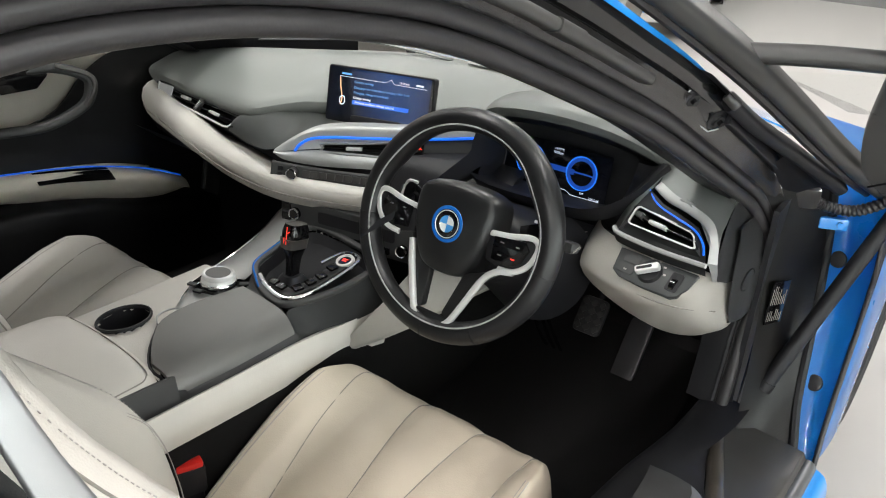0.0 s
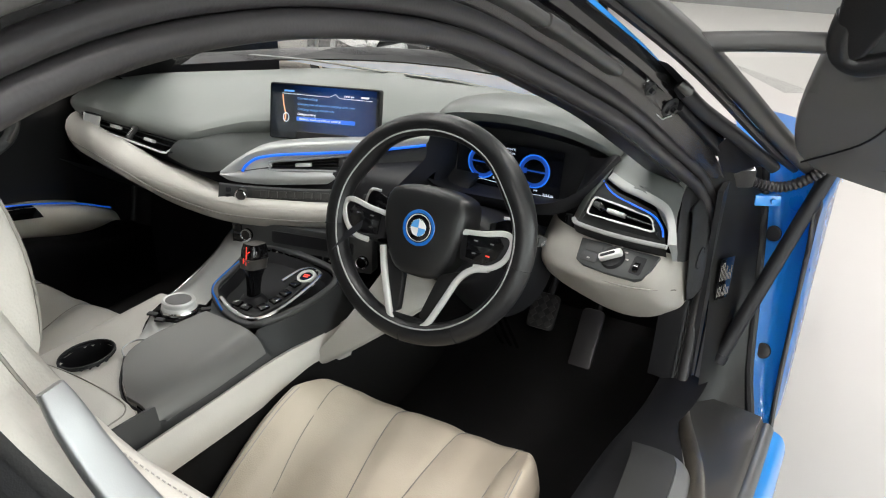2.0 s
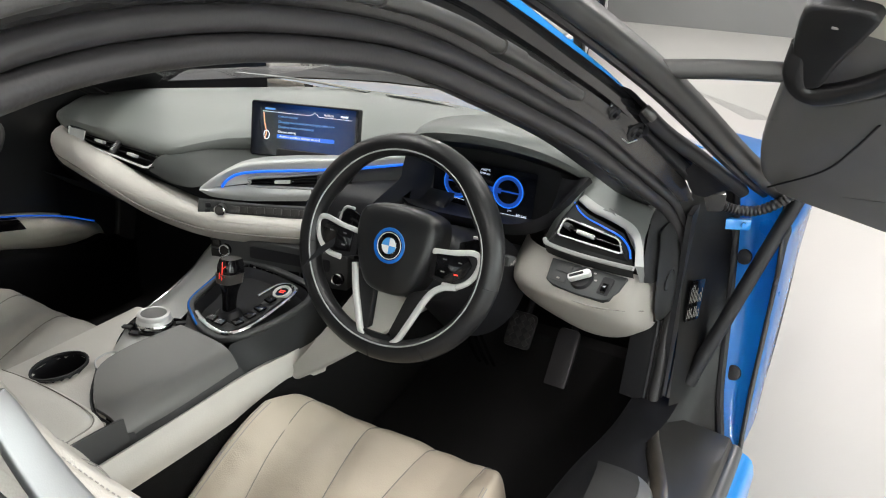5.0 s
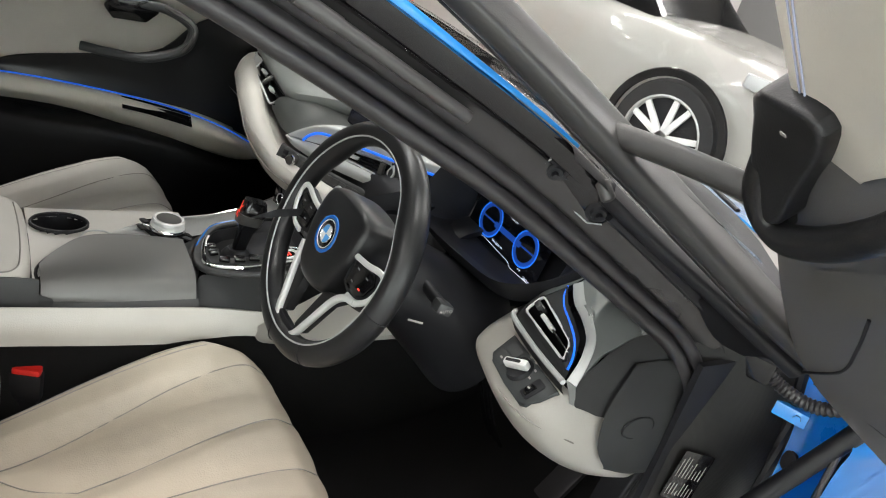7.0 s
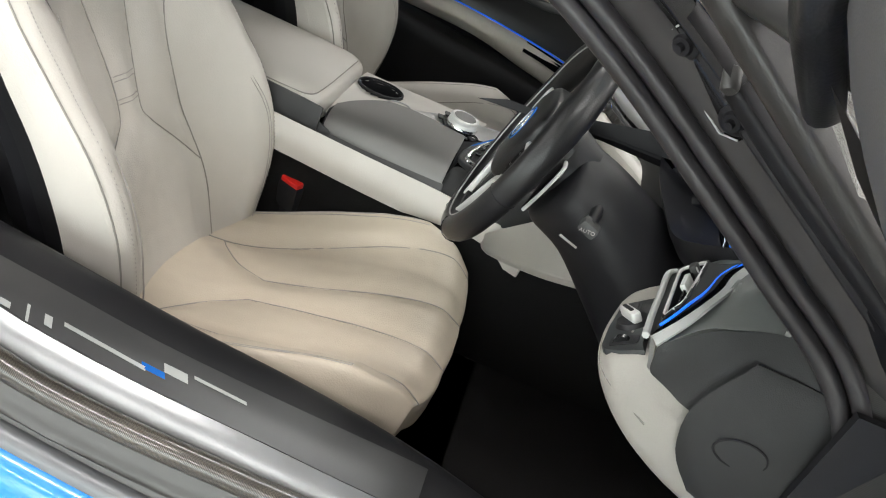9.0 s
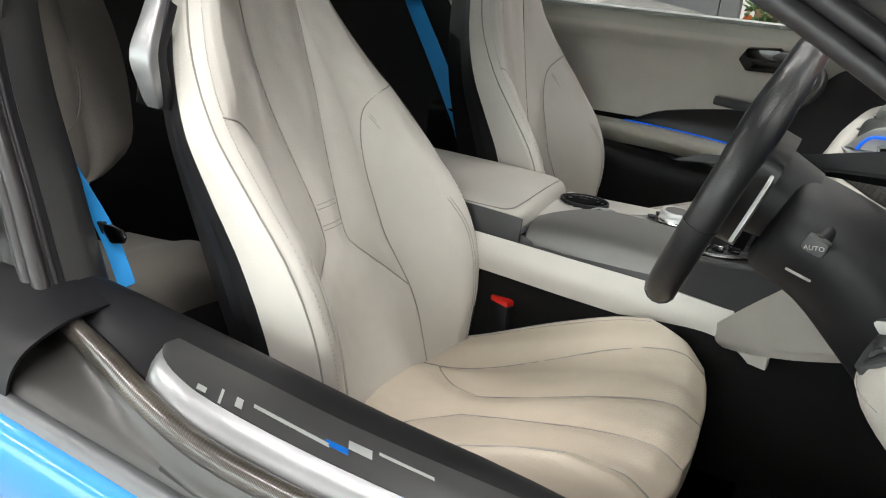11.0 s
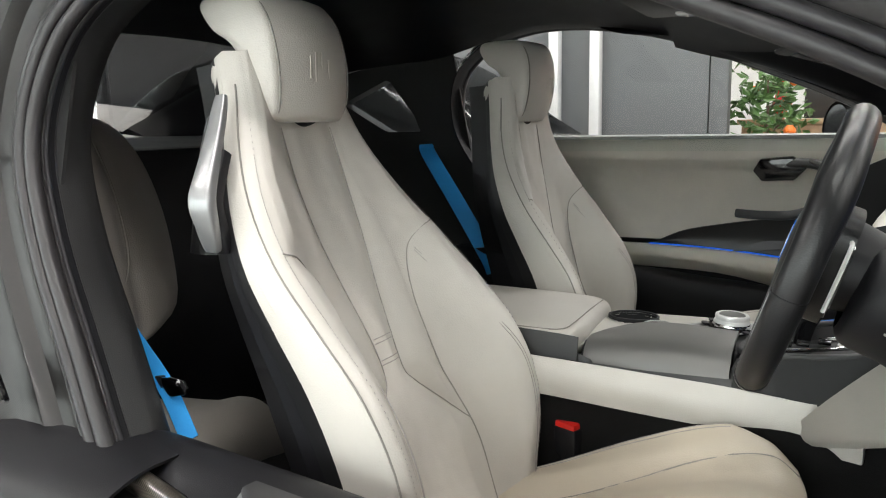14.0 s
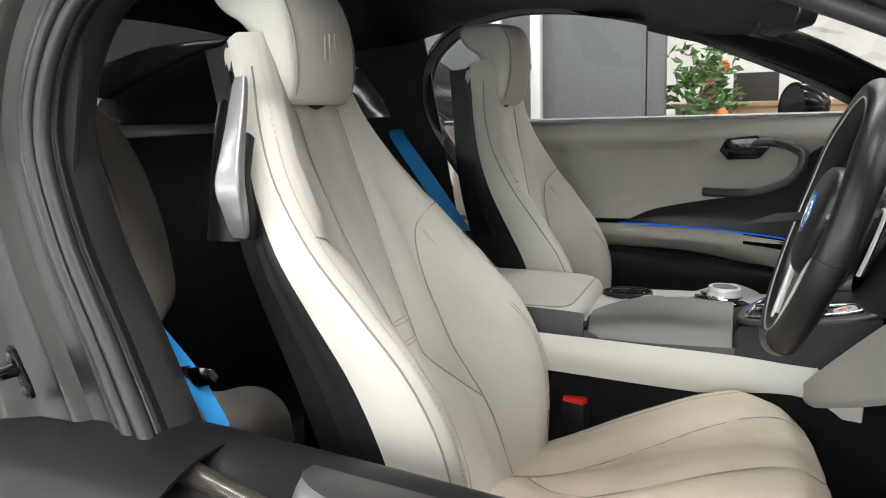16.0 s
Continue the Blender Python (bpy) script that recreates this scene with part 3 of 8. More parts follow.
fend = []
for e, w in (((0.425, 0.262), (0.645, 0.262)), ((0.47, 0.35), (0.683, 0.374)), ((0.515, 0.45), (0.731, 0.496)), ((0.55, 0.56), (0.835, 0.588)), ((0.556, 0.66), (0.96, 0.635)), ((0.565, 0.70), (0.98, 0.67)), ((0.59, 0.73), (1.0, 0.70))):
    fend.append([V(x - (0.03 if e[1] > 0.7 else 0), e[0] + (w[0] - e[0]) * f, e[1] + (w[1] - e[1]) * f) for f, x in ((0, 0.966), (0.12, 0.973), (0.4, 0.978), (0.75, 0.979), (1.0, 0.972))])
part("front_fender", sheet_bm(fend, 4, 3, 0.004), BLUE, car, "blue front wing beside the wheel")
part("arch_lip", tube_bm(crom([r[-1] + V(-0.004, 0.004, 0) for r in fend[:5]], 5), 0.006, 8, side=(1, 0, 0)), BLACK, car)
part("wheel_liner", lathe_bm([(0.30, -0.02), (0.32, -0.03), (0.32, -0.05), (0.02, -0.05)], pose(0.72, 1.15, 0.25, 0, 90, 0), 40), BLACK, car, "black wheel arch liner")
part("wing_top", sheet_bm([[V(x, y, z - 0.35 * (y - 0.98)) for x, z in ((0.975, 0.64), (0.965, 0.69), (0.92, 0.73), (0.84, 0.75), (0.70, 0.77))] for y in (0.98, 1.1, 1.3, 1.5)], 3, 3, 0.004, flip=True), BLUE, car)
part("wing_edge", sheet_bm([[V(x, y, z) for x, y, z in r] for r in (((0.938, 0.60, 0.735), (0.945, 0.8, 0.72), (0.958, 1.0, 0.705)), ((0.88, 0.62, 0.755), (0.88, 0.8, 0.755), (0.88, 1.0, 0.745)), ((0.80, 0.64, 0.755), (0.75, 0.8, 0.77), (0.70, 1.0, 0.77)))], 3, 3, 0.004), BLUE, car)
part("bonnet", sheet_bm([[V(x, y - 0.10 * (x / 0.7) ** 2, z + 0.02 - 0.05 * (x / 0.7) ** 2) for x in (-0.72, -0.4, 0, 0.4, 0.72)] for y, z in ((0.98, 0.775), (1.3, 0.69), (1.7, 0.56), (2.0, 0.44))], 3, 3, 0.004, flip=True), BLUE, car, "blue bonnet past the windscreen")
part("cowl", sheet_bm([[V(x, y - 0.26 * (x / 0.7) ** 2, z - 0.03 * (x / 0.7) ** 2) for x in (-0.72, -0.4, 0, 0.4, 0.72)] for y, z in ((0.84, 0.795), (0.92, 0.815), (1.0, 0.80))], 3, 3, 0.004, flip=True), BLACK, car, "black plastic cowl under the windscreen")
# windscreen and its black edge
ws = []
for f in (0, 0.25, 0.5, 0.75, 1.0):
    row = []
    for u in (-1, -0.75, -0.4, 0, 0.4, 0.75, 1):
        top = V(0.60 * u, -0.33 + 0.06 * (1 - u * u) - 0.02, 1.150 - 0.06 * u * u)
        low = V(0.735 * u, 0.88 - 0.38 * u * u, 0.81 - 0.06 * u * u)
        p = top.lerp(low, f)
        p.z += 0.035 * math.sin(math.pi * f)
        row.append(p)
    ws.append(row)
part("windscreen", sheet_bm(ws, 3, 3, 0.004), SCREEN_GLASS, car, "clear raked windscreen")


def screen_pt(u, f, drop=0.012):
    """A point a little under the windscreen: u across from -1 to 1, f down from the roof."""
    top = V(0.60 * u, -0.35 + 0.06 * (1 - u * u), 1.150 - 0.06 * u * u)
    low = V(0.735 * u, 0.88 - 0.38 * u * u, 0.81 - 0.06 * u * u)
    return top.lerp(low, f) + V(0, 0, 0.035 * math.sin(math.pi * f) - drop)


part("windscreen_header", sheet_bm([[screen_pt(u, f + 0.05 * u * u, d) for u in (-1.0, -0.8, -0.4, 0, 0.35, 0.7)] for f, d in ((-0.04, 0.02), (0.06, 0.022), (0.15, 0.018), (0.215, 0.010))], 2, 2, 0.006), BLACK, car, "black roof lining over the windscreen")
edge = [(r[0], screen_pt(1.0, max(0.0, min(1.0, (r[0].y + 0.33) / 0.83)), -0.004)) for r in ring_rows([(0.045, -0.004)], 1, 38, 78)]
part("pillar_trim", sheet_bm([[a, a.lerp(b, 0.5) + V(0, 0, 0.006), b] for a, b in edge], 1, 2, 0.005), BLACK, car, "black windscreen pillar cover")
cover = []
for k in range(36, 79, 2):
    a = ring_rows([(0.002, -0.03)], -1, k - 1, k + 2)[1][0]
    f = max(0.0, min(0.97, (a.y + 0.33) / 0.83))
    b = screen_pt(-0.84 - 0.12 * max(0.0, f - 0.5), f)
    cover.append([a, a.lerp(b, 0.45) + V(0.010, 0, -0.016), b + V(-0.012, 0, -0.006), b])
part("pillar_cover", sheet_bm(cover, 1, 4, 0.006), BLACK, car, "black smooth windscreen pillar cover")
wip = thing("wiper", (0.1, 0.93, 0.83), "black windscreen wiper resting on the cowl", "wiper")
part("arm", sweep_bm(crom([V(0.45, 0.84, 0.825), V(0.2, 0.90, 0.845), V(-0.15, 0.91, 0.85)], 5), rrect(0.012, 0.007, 0.002), (0, 0, 1)), BLACK, wip)
part("blade", sweep_bm(crom([V(0.3, 0.85, 0.836), V(0.0, 0.89, 0.846), V(-0.35, 0.86, 0.842)], 5), rrect(0.007, 0.010, 0.002), (0, 0, 1)), BLACK, wip)

# hinge bracket with two bolts on the front pillar, cover strips
hinge = part("hinge_bracket", prism_bm([(-0.062, -0.018), (-0.05, -0.024), (0.05, -0.024), (0.062, -0.012), (0.062, 0.012), (0.05, 0.022), (-0.05, 0.022), (-0.062, 0.014)], 0.008,
                                       basis((0.736, 0.126, 0.964), (0.02, 0.085, -0.048), (0.6, 0.45, 0.8)), 0.003), GLOSS, car, "black steel hinge bracket")
hm = basis((0.736, 0.126, 0.964), (0.02, 0.085, -0.048), (0.6, 0.45, 0.8))
for k in (-0.042, 0.042):
    part("bolt", lathe_bm([(0.0, 0.020), (0.004, 0.020), (0.0045, 0.014), (0.009, 0.014), (0.011, 0.010), (0.016, 0.009), (0.017, 0.007)], hm @ pose(k, -0.002, 0), 16), BLACK, hinge, "dark flanged bolt")
part("edge_wire", tube_bm([hm @ V(x, y, 0.0095) for x, y in ((-0.058, 0.020), (-0.060, -0.012), (-0.046, -0.022), (0.046, -0.022), (0.060, -0.010))], 0.0011, 6), TRIM_SILVER, hinge)
part("buffer", lathe_bm([(0.0, 0.012), (0.006, 0.012), (0.0085, 0.009), (0.0085, -0.010), (0.006, -0.012)], basis((0.774, 0.131, 0.976), (0.6, 0.45, 0.8), (0.3, -0.8, 0.2)), 18), SLEEVE, hinge, "grey rubber buffer")
part("pillar_sleeve", sweep_bm([r[0] for r in ring_rows([(0.048, 0.014)], 1, 27, 58)], rrect(0.014, 0.034, 0.006), (1, 0, 0)), SLEEVE, car, "grey rail cover")
for i0 in (40, 49):
    part("sleeve_clip", sweep_bm([r[0] for r in ring_rows([(0.048, 0.015)], 1, i0, i0 + 3)], rrect(0.016, 0.037, 0.006), (1, 0, 0)), SLEEVE, car)
part("pillar_channel", sweep_bm([r[0] for r in ring_rows([(0.068, 0.030)], 1, 64, 75)], rrect(0.02, 0.014, 0.003), (1, 0, 0)), BLACK, car, "black channel in the pillar")

part("hinge_cover", sheet_bm([[r[0], r[0] + V(0.018, 0.004, -0.004), r[0] + V(0.034, 0.0, -0.014)] for r in ring_rows([(0.092, 0.026)], 1, 60, 75)], 1, 2, 0.004), BLACK, car, "black cover beside the door hinge")
part("hinge_root", sheet_bm([[V(0.792, 0.345, 0.835), V(0.806, 0.345, 0.853), V(0.822, 0.345, 0.860)], [V(0.800, 0.41, 0.780), V(0.822, 0.425, 0.800), V(0.848, 0.44, 0.806)], [V(0.815, 0.47, 0.757), V(0.840, 0.49, 0.768), V(0.868, 0.505, 0.768)]], 3, 3, 0.006), BLACK, car, "black hinge root")
# type plate on the hinge pillar, as plain bars
tp = thing("type_plate", (0.825, 0.49, 0.53), "black sticker with pale print on the hinge pillar", "sticker")
tm = basis((0.828, 0.457, 0.549), (0.02, 0.065, -0.012), (0.0, 0.020, 0.080))
part("sticker", prism_bm(rrect(0.056, 0.084, 0.002), 0.0008, tm @ pose(0, 0, 0.003)), GLOSS, tp, smooth=0)
rng = random.Random(5)
for i in range(8):
    for y0, y1 in ((-0.036, -0.012), (-0.004, 0.034)):
        w = (y1 - y0) * rng.uniform(0.35, 1.0)
        part("print_line", prism_bm([(-0.0006, 0), (0.0006, 0), (0.0006, w), (-0.0006, w)], 0.0004, tm @ pose(-0.022 + 0.0062 * i, y0, 0.0039)), SEAM, tp, smooth=0)

# gas strut of the door
strut = thing("door_strut", (0.834, 0.441, 0.336), "black gas strut holding the raised door", "gas strut")
sa, sb = V(0.838, 0.436, 0.340), V(0.966, 0.590, 0.752)
part("rod", tube_bm([sa, sa.lerp(sb, 0.1)], 0.006, 12, side=(1, 0, 0)), CHROME, strut)
part("cylinder", tube_bm([sa.lerp(sb, 0.09), sa.lerp(sb, 0.55), sa.lerp(sb, 1.15)], 0.0145, 16, side=(1, 0, 0)), BLACK, strut)
part("collar", tube_bm([sa.lerp(sb, 0.07), sa.lerp(sb, 0.11)], 0.0165, 16, side=(1, 0, 0)), BLACK, strut)
part("ball_joint", lathe_bm([(0.0, 0.011), (0.007, 0.009), (0.011, 0.0), (0.007, -0.009), (0.0, -0.011)], Matrix.Translation(sa), 14), GLOSS, strut)
# corrugated cable sleeve
cab = thing("cable_sleeve", (0.9, 0.54, 0.74), "black corrugated cable sleeve between pillar and door", "cable")
cpath = crom([V(0.82, 0.52, 0.742), V(0.85, 0.54, 0.722), V(0.90, 0.555, 0.722), V(0.95, 0.555, 0.76), V(0.97, 0.56, 0.80)], 14)
part("sleeve", tube_bm(cpath, 0.011, 10, scales=[1.0 if i % 2 else 0.82 for i in range(len(cpath))]), RUBBER, cab)
part("plug_housing", block_bm((0.05, 0.04, 0.04), pose(0.815, 0.515, 0.742, 10, 0, 30), 0.006), GLOSS, cab)

# front wheel
def wheel(cx, cy, r, width, rim_mat, name, label, turn=0, spokes=5, side=1):
    ob = thing(name, (cx, cy, GROUND), label, "wheel")
    m = pose(cx, cy, GROUND + r, 0, 0, turn) @ pose(0, 0, 0, 0, 90 * side, 0)
    h = width / 2
    part("tyre", lathe_bm([(r * 0.74, -h * 0.9), (r * 0.9, -h), (r * 0.985, -h * 0.8), (r, -h * 0.5), (r, h * 0.5), (r * 0.985, h * 0.8), (r * 0.9, h), (r * 0.77, h * 0.92), (r * 0.74, h * 0.7), (r * 0.72, -h * 0.8)], m, 48, False), TYRE, ob)
    rim = part("rim", lathe_bm([(r * 0.77, h * 0.9), (r * 0.745, h * 0.95), (r * 0.72, h * 0.8), (r * 0.70, 0.0), (r * 0.70, -h * 0.8)], m, 48, False), BLACK, ob)
    for i in range(spokes):
        for k in (-1, 1):
            a = m @ pose(0, 0, 0, 0, 0, 360 / spokes * i + k * 8)
            part("spoke", prism_bm([(0.03, -0.010), (r * 0.73, -0.007 - 0.010 * k), (r * 0.73, 0.007 - 0.010 * k), (0.03, 0.010)], 0.03, a @ pose(0, 0, h * 0.35), 0.005), rim_mat, rim)
    part("brake_disc", lathe_bm([(0.06, -0.01), (r * 0.5, -0.01), (r * 0.5, 0.01), (0.06, 0.01)], m @ pose(0, 0, -h * 0.3), 32), SILVER_DARK, ob)
    part("hub_cap", lathe_bm([(0.0, h * 0.62), (0.03, h * 0.6), (0.036, h * 0.3)], m, 20), BLACK, ob)
    return ob


wheel(0.845, 1.15, 0.335, 0.2, SILVER, "front_wheel", "polished multi-spoke alloy wheel with black tyre", spokes=10)

for sgn in (1, -1):
    part("kick_trim", sheet_bm([[V(sgn * 0.80, 0.22 if sgn < 0 else 0.40, z), V(sgn * 0.795, 0.5, z), V(sgn * 0.78, 0.75, z), V(sgn * 0.74, 1.0, z)] for z in (0.12, 0.4, 0.62, 0.80 if sgn < 0 else 0.74)], 2, 2, 0.01, flip=sgn > 0), BLACK, car, "black side trim of the footwell")

# ---- dashboard ----
dash = thing("dashboard", (0, 0.35, 0.6), "grey and cream layered dashboard with silver trim", "dashboard")
# upper pad: rows from the windscreen to the cabin
pad_rear = [V(-0.79, 0.255, 0.718), V(-0.74, 0.233, 0.724), V(-0.60, 0.214, 0.724), V(-0.44, 0.195, 0.726), V(-0.295, 0.179, 0.729), V(-0.222, 0.217, 0.746), V(-0.131, 0.258, 0.762), V(0.12, 0.36, 0.768), V(0.28, 0.37, 0.785), V(0.45, 0.38, 0.80), V(0.62, 0.37, 0.79), V(0.76, 0.32, 0.765)]
pad_front = [V(p.x * 0.96, 0.71 - 0.20 * (p.x / 0.75) ** 2, 0.792 - 0.065 * (p.x / 0.75) ** 2) for p in pad_rear]
rows = [[V(p.x, p.y + 0.012, p.z - 0.03) for p in pad_rear], pad_rear]
for f, lift in ((0.12, 0.016), (0.35, 0.034), (0.65, 0.034), (1.0, 0.0)):
    rows.append([a.lerp(b, f) + V(0, 0, lift) for a, b in zip(pad_rear, pad_front)])
part("upper_pad", sheet_bm(rows, 4, 3, 0.006, flip=True), GREY_PAD, dash, "light grey leather dashboard top")
for xa, xb, yy in ((0.02, 0.30, 0.585), (-0.45, -0.05, 0.60)):
    part("defroster_slot", sweep_bm(crom([V(xa, yy - 0.2 * xa * xa, 0.8245), V((xa + xb) / 2, yy - 0.2 * ((xa + xb) / 2) ** 2, 0.826), V(xb, yy - 0.2 * xb * xb, 0.819)], 4), rrect(0.022, 0.003, 0.001), (0, 0.1, 1)), MID_PAD, dash, "grey defroster grille")
part("pad_seam", tube_bm(crom([a.lerp(b, 0.5) + V(0, 0, 0.0355) for a, b in zip(pad_rear, pad_front)][:7], 5), 0.0014, 6), SEAM, dash)
part("dash_core", sheet_bm([[V(x, y, z) for y, z in ((0.42, 0.73), (0.285 - 0.05 * (0.5 - abs(x + 0.2)), 0.70), (0.25 - 0.07 * (0.5 - abs(x + 0.2)), 0.66), (0.26 - 0.07 * (0.5 - abs(x + 0.2)), 0.56), (0.45, 0.45), (0.8, 0.42))] for x in (-0.80, -0.6, -0.4, -0.2, 0.0, 0.2, 0.36)], 2, 3, 0.01, flip=True), BLACK, dash, "black dashboard core")
# slate middle layer with a rolled edge
mid_low = [V(-0.337, 0.150, 0.676), V(-0.29, 0.150, 0.664), V(-0.245, 0.145, 0.662), V(-0.173, 0.141, 0.674), V(-0.11, 0.178, 0.716), V(0.0, 0.235, 0.736), V(0.12, 0.29, 0.746), V(0.24, 0.345, 0.760)]
mid_top = [V(-0.300, 0.187, 0.716), V(-0.275, 0.192, 0.724), V(-0.245, 0.208, 0.734), V(-0.2, 0.232, 0.738), V(-0.1, 0.278, 0.738), V(0.02, 0.345, 0.742), V(0.14, 0.37, 0.750), V(0.27, 0.39, 0.768)]
part("middle_layer", sheet_bm([[a.lerp(b, f) + V(0, -0.010 * math.sin(3.1416 * f), (0.012 if a.x < -0.2 else 0.003) * math.sin(3.1416 * f)) for a, b in zip(mid_low, mid_top)] for f in (0, 0.3, 0.65, 1.0)], 4, 4, 0.006), MID_PAD, dash, "slate grey moulded layer")
part("pad_lip", tube_bm(crom([p + V(0, 0.001, -0.009) for p in pad_rear[:8]], 5), 0.0055, 8), BLACK, dash)
# cream bolster across the cabin
bol = [V(-0.765, 0.262, 0.688), V(-0.755, 0.232, 0.668), V(-0.70, 0.206, 0.656), V(-0.60, 0.180, 0.650), V(-0.45, 0.152, 0.636), V(-0.3, 0.128, 0.618), V(-0.15, 0.124, 0.606), V(0.0, 0.172, 0.604), V(0.12, 0.225, 0.606), V(0.24, 0.28, 0.61), V(0.34, 0.33, 0.62)]
prof = [(0.034 * math.cos(a) * (1.1 if math.cos(a) > 0 else 0.9), 0.041 * math.sin(a)) for a in [6.28319 * i / 14 for i in range(14)]]
bp = crom(bol, 6)
bs = [float(np.interp(i, [0, 6, 14, 24, 36, 60], [0.35, 0.7, 1.0, 1.0, 0.66, 0.6])) for i in range(len(bp))]
part("bolster", sweep_bm(bp, prof, (0.1, 0, 1), scales=bs), CREAM_LIGHT, dash, "cream leather bolster with a seam")
part("bolster_seam", tube_bm([p + V(0, -0.027 * k, -0.024 * k) for p, k in zip(bp[6:], bs[6:])], 0.0012, 6), SEAM, dash)
# cream top face between the bolster and the slate layer
top_xs = (-0.755, -0.70, -0.62, -0.52, -0.42, -0.32, -0.22, -0.12, -0.02, 0.08, 0.18, 0.27, 0.33)


def along(x, col):
    return float(np.interp(x, [p.x for p in bol], [p[col] for p in bol]))


crest = [V(x, float(np.interp(x, [-0.76, -0.65, -0.54, -0.36, -0.19, -0.12, 0.0, 0.12, 0.24, 0.34], [0.245, 0.200, 0.174, 0.160, 0.152, 0.156, 0.190, 0.245, 0.30, 0.35])), float(np.interp(x, [-0.76, -0.54, -0.36, -0.19, -0.12, 0.0, 0.12, 0.34], [0.690, 0.668, 0.652, 0.634, 0.628, 0.626, 0.628, 0.64]))) for x in top_xs]
brow_ = [V(x, along(x, 1) - 0.020, along(x, 2) + (0.015 if x < -0.72 else float(np.interp(x, [-0.6, -0.25, -0.05], [0.020, 0.022, 0.016])))) for x in top_xs]
face_ = [V(x, along(x, 1) - 0.036 * (0.6 if x < -0.72 else 1.0), along(x, 2) + 0.002) for x in top_xs]
foot_ = [V(x, along(x, 1) - 0.026, along(x, 2) - 0.026) for x in top_xs]
part("bolster_top", sheet_bm([[p + V(0, 0.03, -0.012) for p in crest], crest, [a.lerp(b, 0.5) + V(0, -0.002, 0.004) for a, b in zip(crest, brow_)], brow_, face_, foot_], 3, 4, 0.004), CREAM_LIGHT, dash, "cream leather bolster face")
part("bolster_seam", tube_bm(crom([p + V(0, -0.0025, -0.006) for p in face_], 5), 0.0012, 6), SEAM, dash)
part("lower_cover", sheet_bm([[V(x, 0.18 + 0.00 * x, 0.585), V(x, 0.30, 0.50), V(x, 0.5, 0.40), V(x, 0.75, 0.40)] for x in (-0.78, -0.5, -0.2, 0.1, 0.3)], 2, 3, 0.01), BLACK, dash, "black panel under the glovebox")


def vent(name, corners, slats, parent, frame_mat, lab, tab=0.5, rim_r=0.004, back=0.045):
    """An air vent between four corners (top left, top right, bottom right, bottom left)."""
    tl, tr, br, bl = (Vector(c) for c in corners)
    n = (tr - tl).cross(bl - tl).normalized()
    if n.y < 0:
        n = -n
    v = part(name, sweep_bm(crom([tl, (tl + tr) / 2, tr, (tr + br) / 2, br, (br + bl) / 2, bl, (bl + tl) / 2], 3, True), circle(rim_r, 8), n, closed=True), frame_mat, parent, lab)
    bm = bmesh.new()
    fr, bk = [tl, tr, br, bl], [p + n * back for p in (tl, tr, br, bl)]
    grid_faces(bm, [fr, bk], close_v=True)
    bm.faces.new([bm.verts.new(p) for p in bk])
    bmesh.ops.solidify(bm, geom=bm.faces[:], thickness=0.002)
    part("duct", bm, BLACK, v)
    for i in range(slats):
        f = (i + 1) / (slats + 1)
        a, b = tl.lerp(bl, f), tr.lerp(br, f)
        part("slat", sweep_bm([a + n * 0.012, b + n * 0.012], rrect(0.003, 0.022, 0.001), n), GLOSS, v)
    a, b = (tl + bl) / 2, (tr + br) / 2
    d = (b - a).normalized()
    part("tab", block_bm((0.034, 0.007, 0.012), basis(a.lerp(b, tab) + n * 0.001, d, n.cross(d)), 0.002), SILVER, v, "silver vent tab")
    return v


wA, wC, wD, wB = V(-0.692, 0.218, 0.711), V(-0.303, 0.189, 0.715), V(-0.341, 0.148, 0.683), V(-0.690, 0.206, 0.684)
wv = vent("passenger_vent", (tuple(wA), tuple(wC), tuple(wD), tuple(wB)), 2, dash, BLACK, "long passenger air vent with chrome lower edge", 0.36, 0.002)
part("vent_edge", tube_bm([wA + V(-0.002, -0.002, 0), wB.lerp(wA, 0.12), wB + V(0.012, -0.004, -0.001)] + [wB.lerp(wD, f) + V(0, -0.003, 0) for f in (0.2, 0.4, 0.6, 0.8, 0.97)] + [wD + V(0.004, -0.001, 0.002), wD.lerp(wC, 0.3) + V(0.001, -0.003, 0), wC], 0.0026, 8), SILVER, wv, "bright chrome edge")
part("vent_cap", sheet_bm([[wA + V(0.002, -0.003, -0.002), wA.lerp(wC, 0.16) + V(0, -0.003, -0.002)], [wB + V(0.004, -0.003, 0.002), wB.lerp(wD, 0.21) + V(0, -0.003, 0.003)]], 2, 2, 0.003, flip=True), SILVER, wv, "bright silver end cap")
wm = basis(wA.lerp(wC, 0.58).lerp(wB.lerp(wD, 0.50), 0.5), wD - wB, wA.lerp(wC, 0.60) - wB.lerp(wD, 0.50))
part("vent_divider", block_bm((0.016, 0.040, 0.010), wm, 0.003), SILVER_DARK, wv)
for k in range(5):
    part("divider_rib", block_bm((0.006, 0.0016, 0.002), wm @ pose(0, -0.012 + 0.004 * k, 0.0055 if wm.to_3x3().col[2].y < 0 else -0.0055), 0.0004, 1), SILVER, wv)
part("tab", block_bm((0.034, 0.007, 0.012), basis(wA.lerp(wC, 0.76).lerp(wB.lerp(wD, 0.76), 0.62) + V(0, -0.004, 0), wD - wB, wA - wB), 0.002), SILVER, wv, "silver vent tab")

# silver centre trim turned to the driver, with its blue light line, vent and switches
def fp(s, z, off=0.0):
    """A point of the centre front: s along it towards the driver, off out of it."""
    return V(-0.158 + 0.905 * s + 0.425 * off, 0.131 + 0.425 * s - 0.905 * off + 0.15 * (z - 0.69), z)


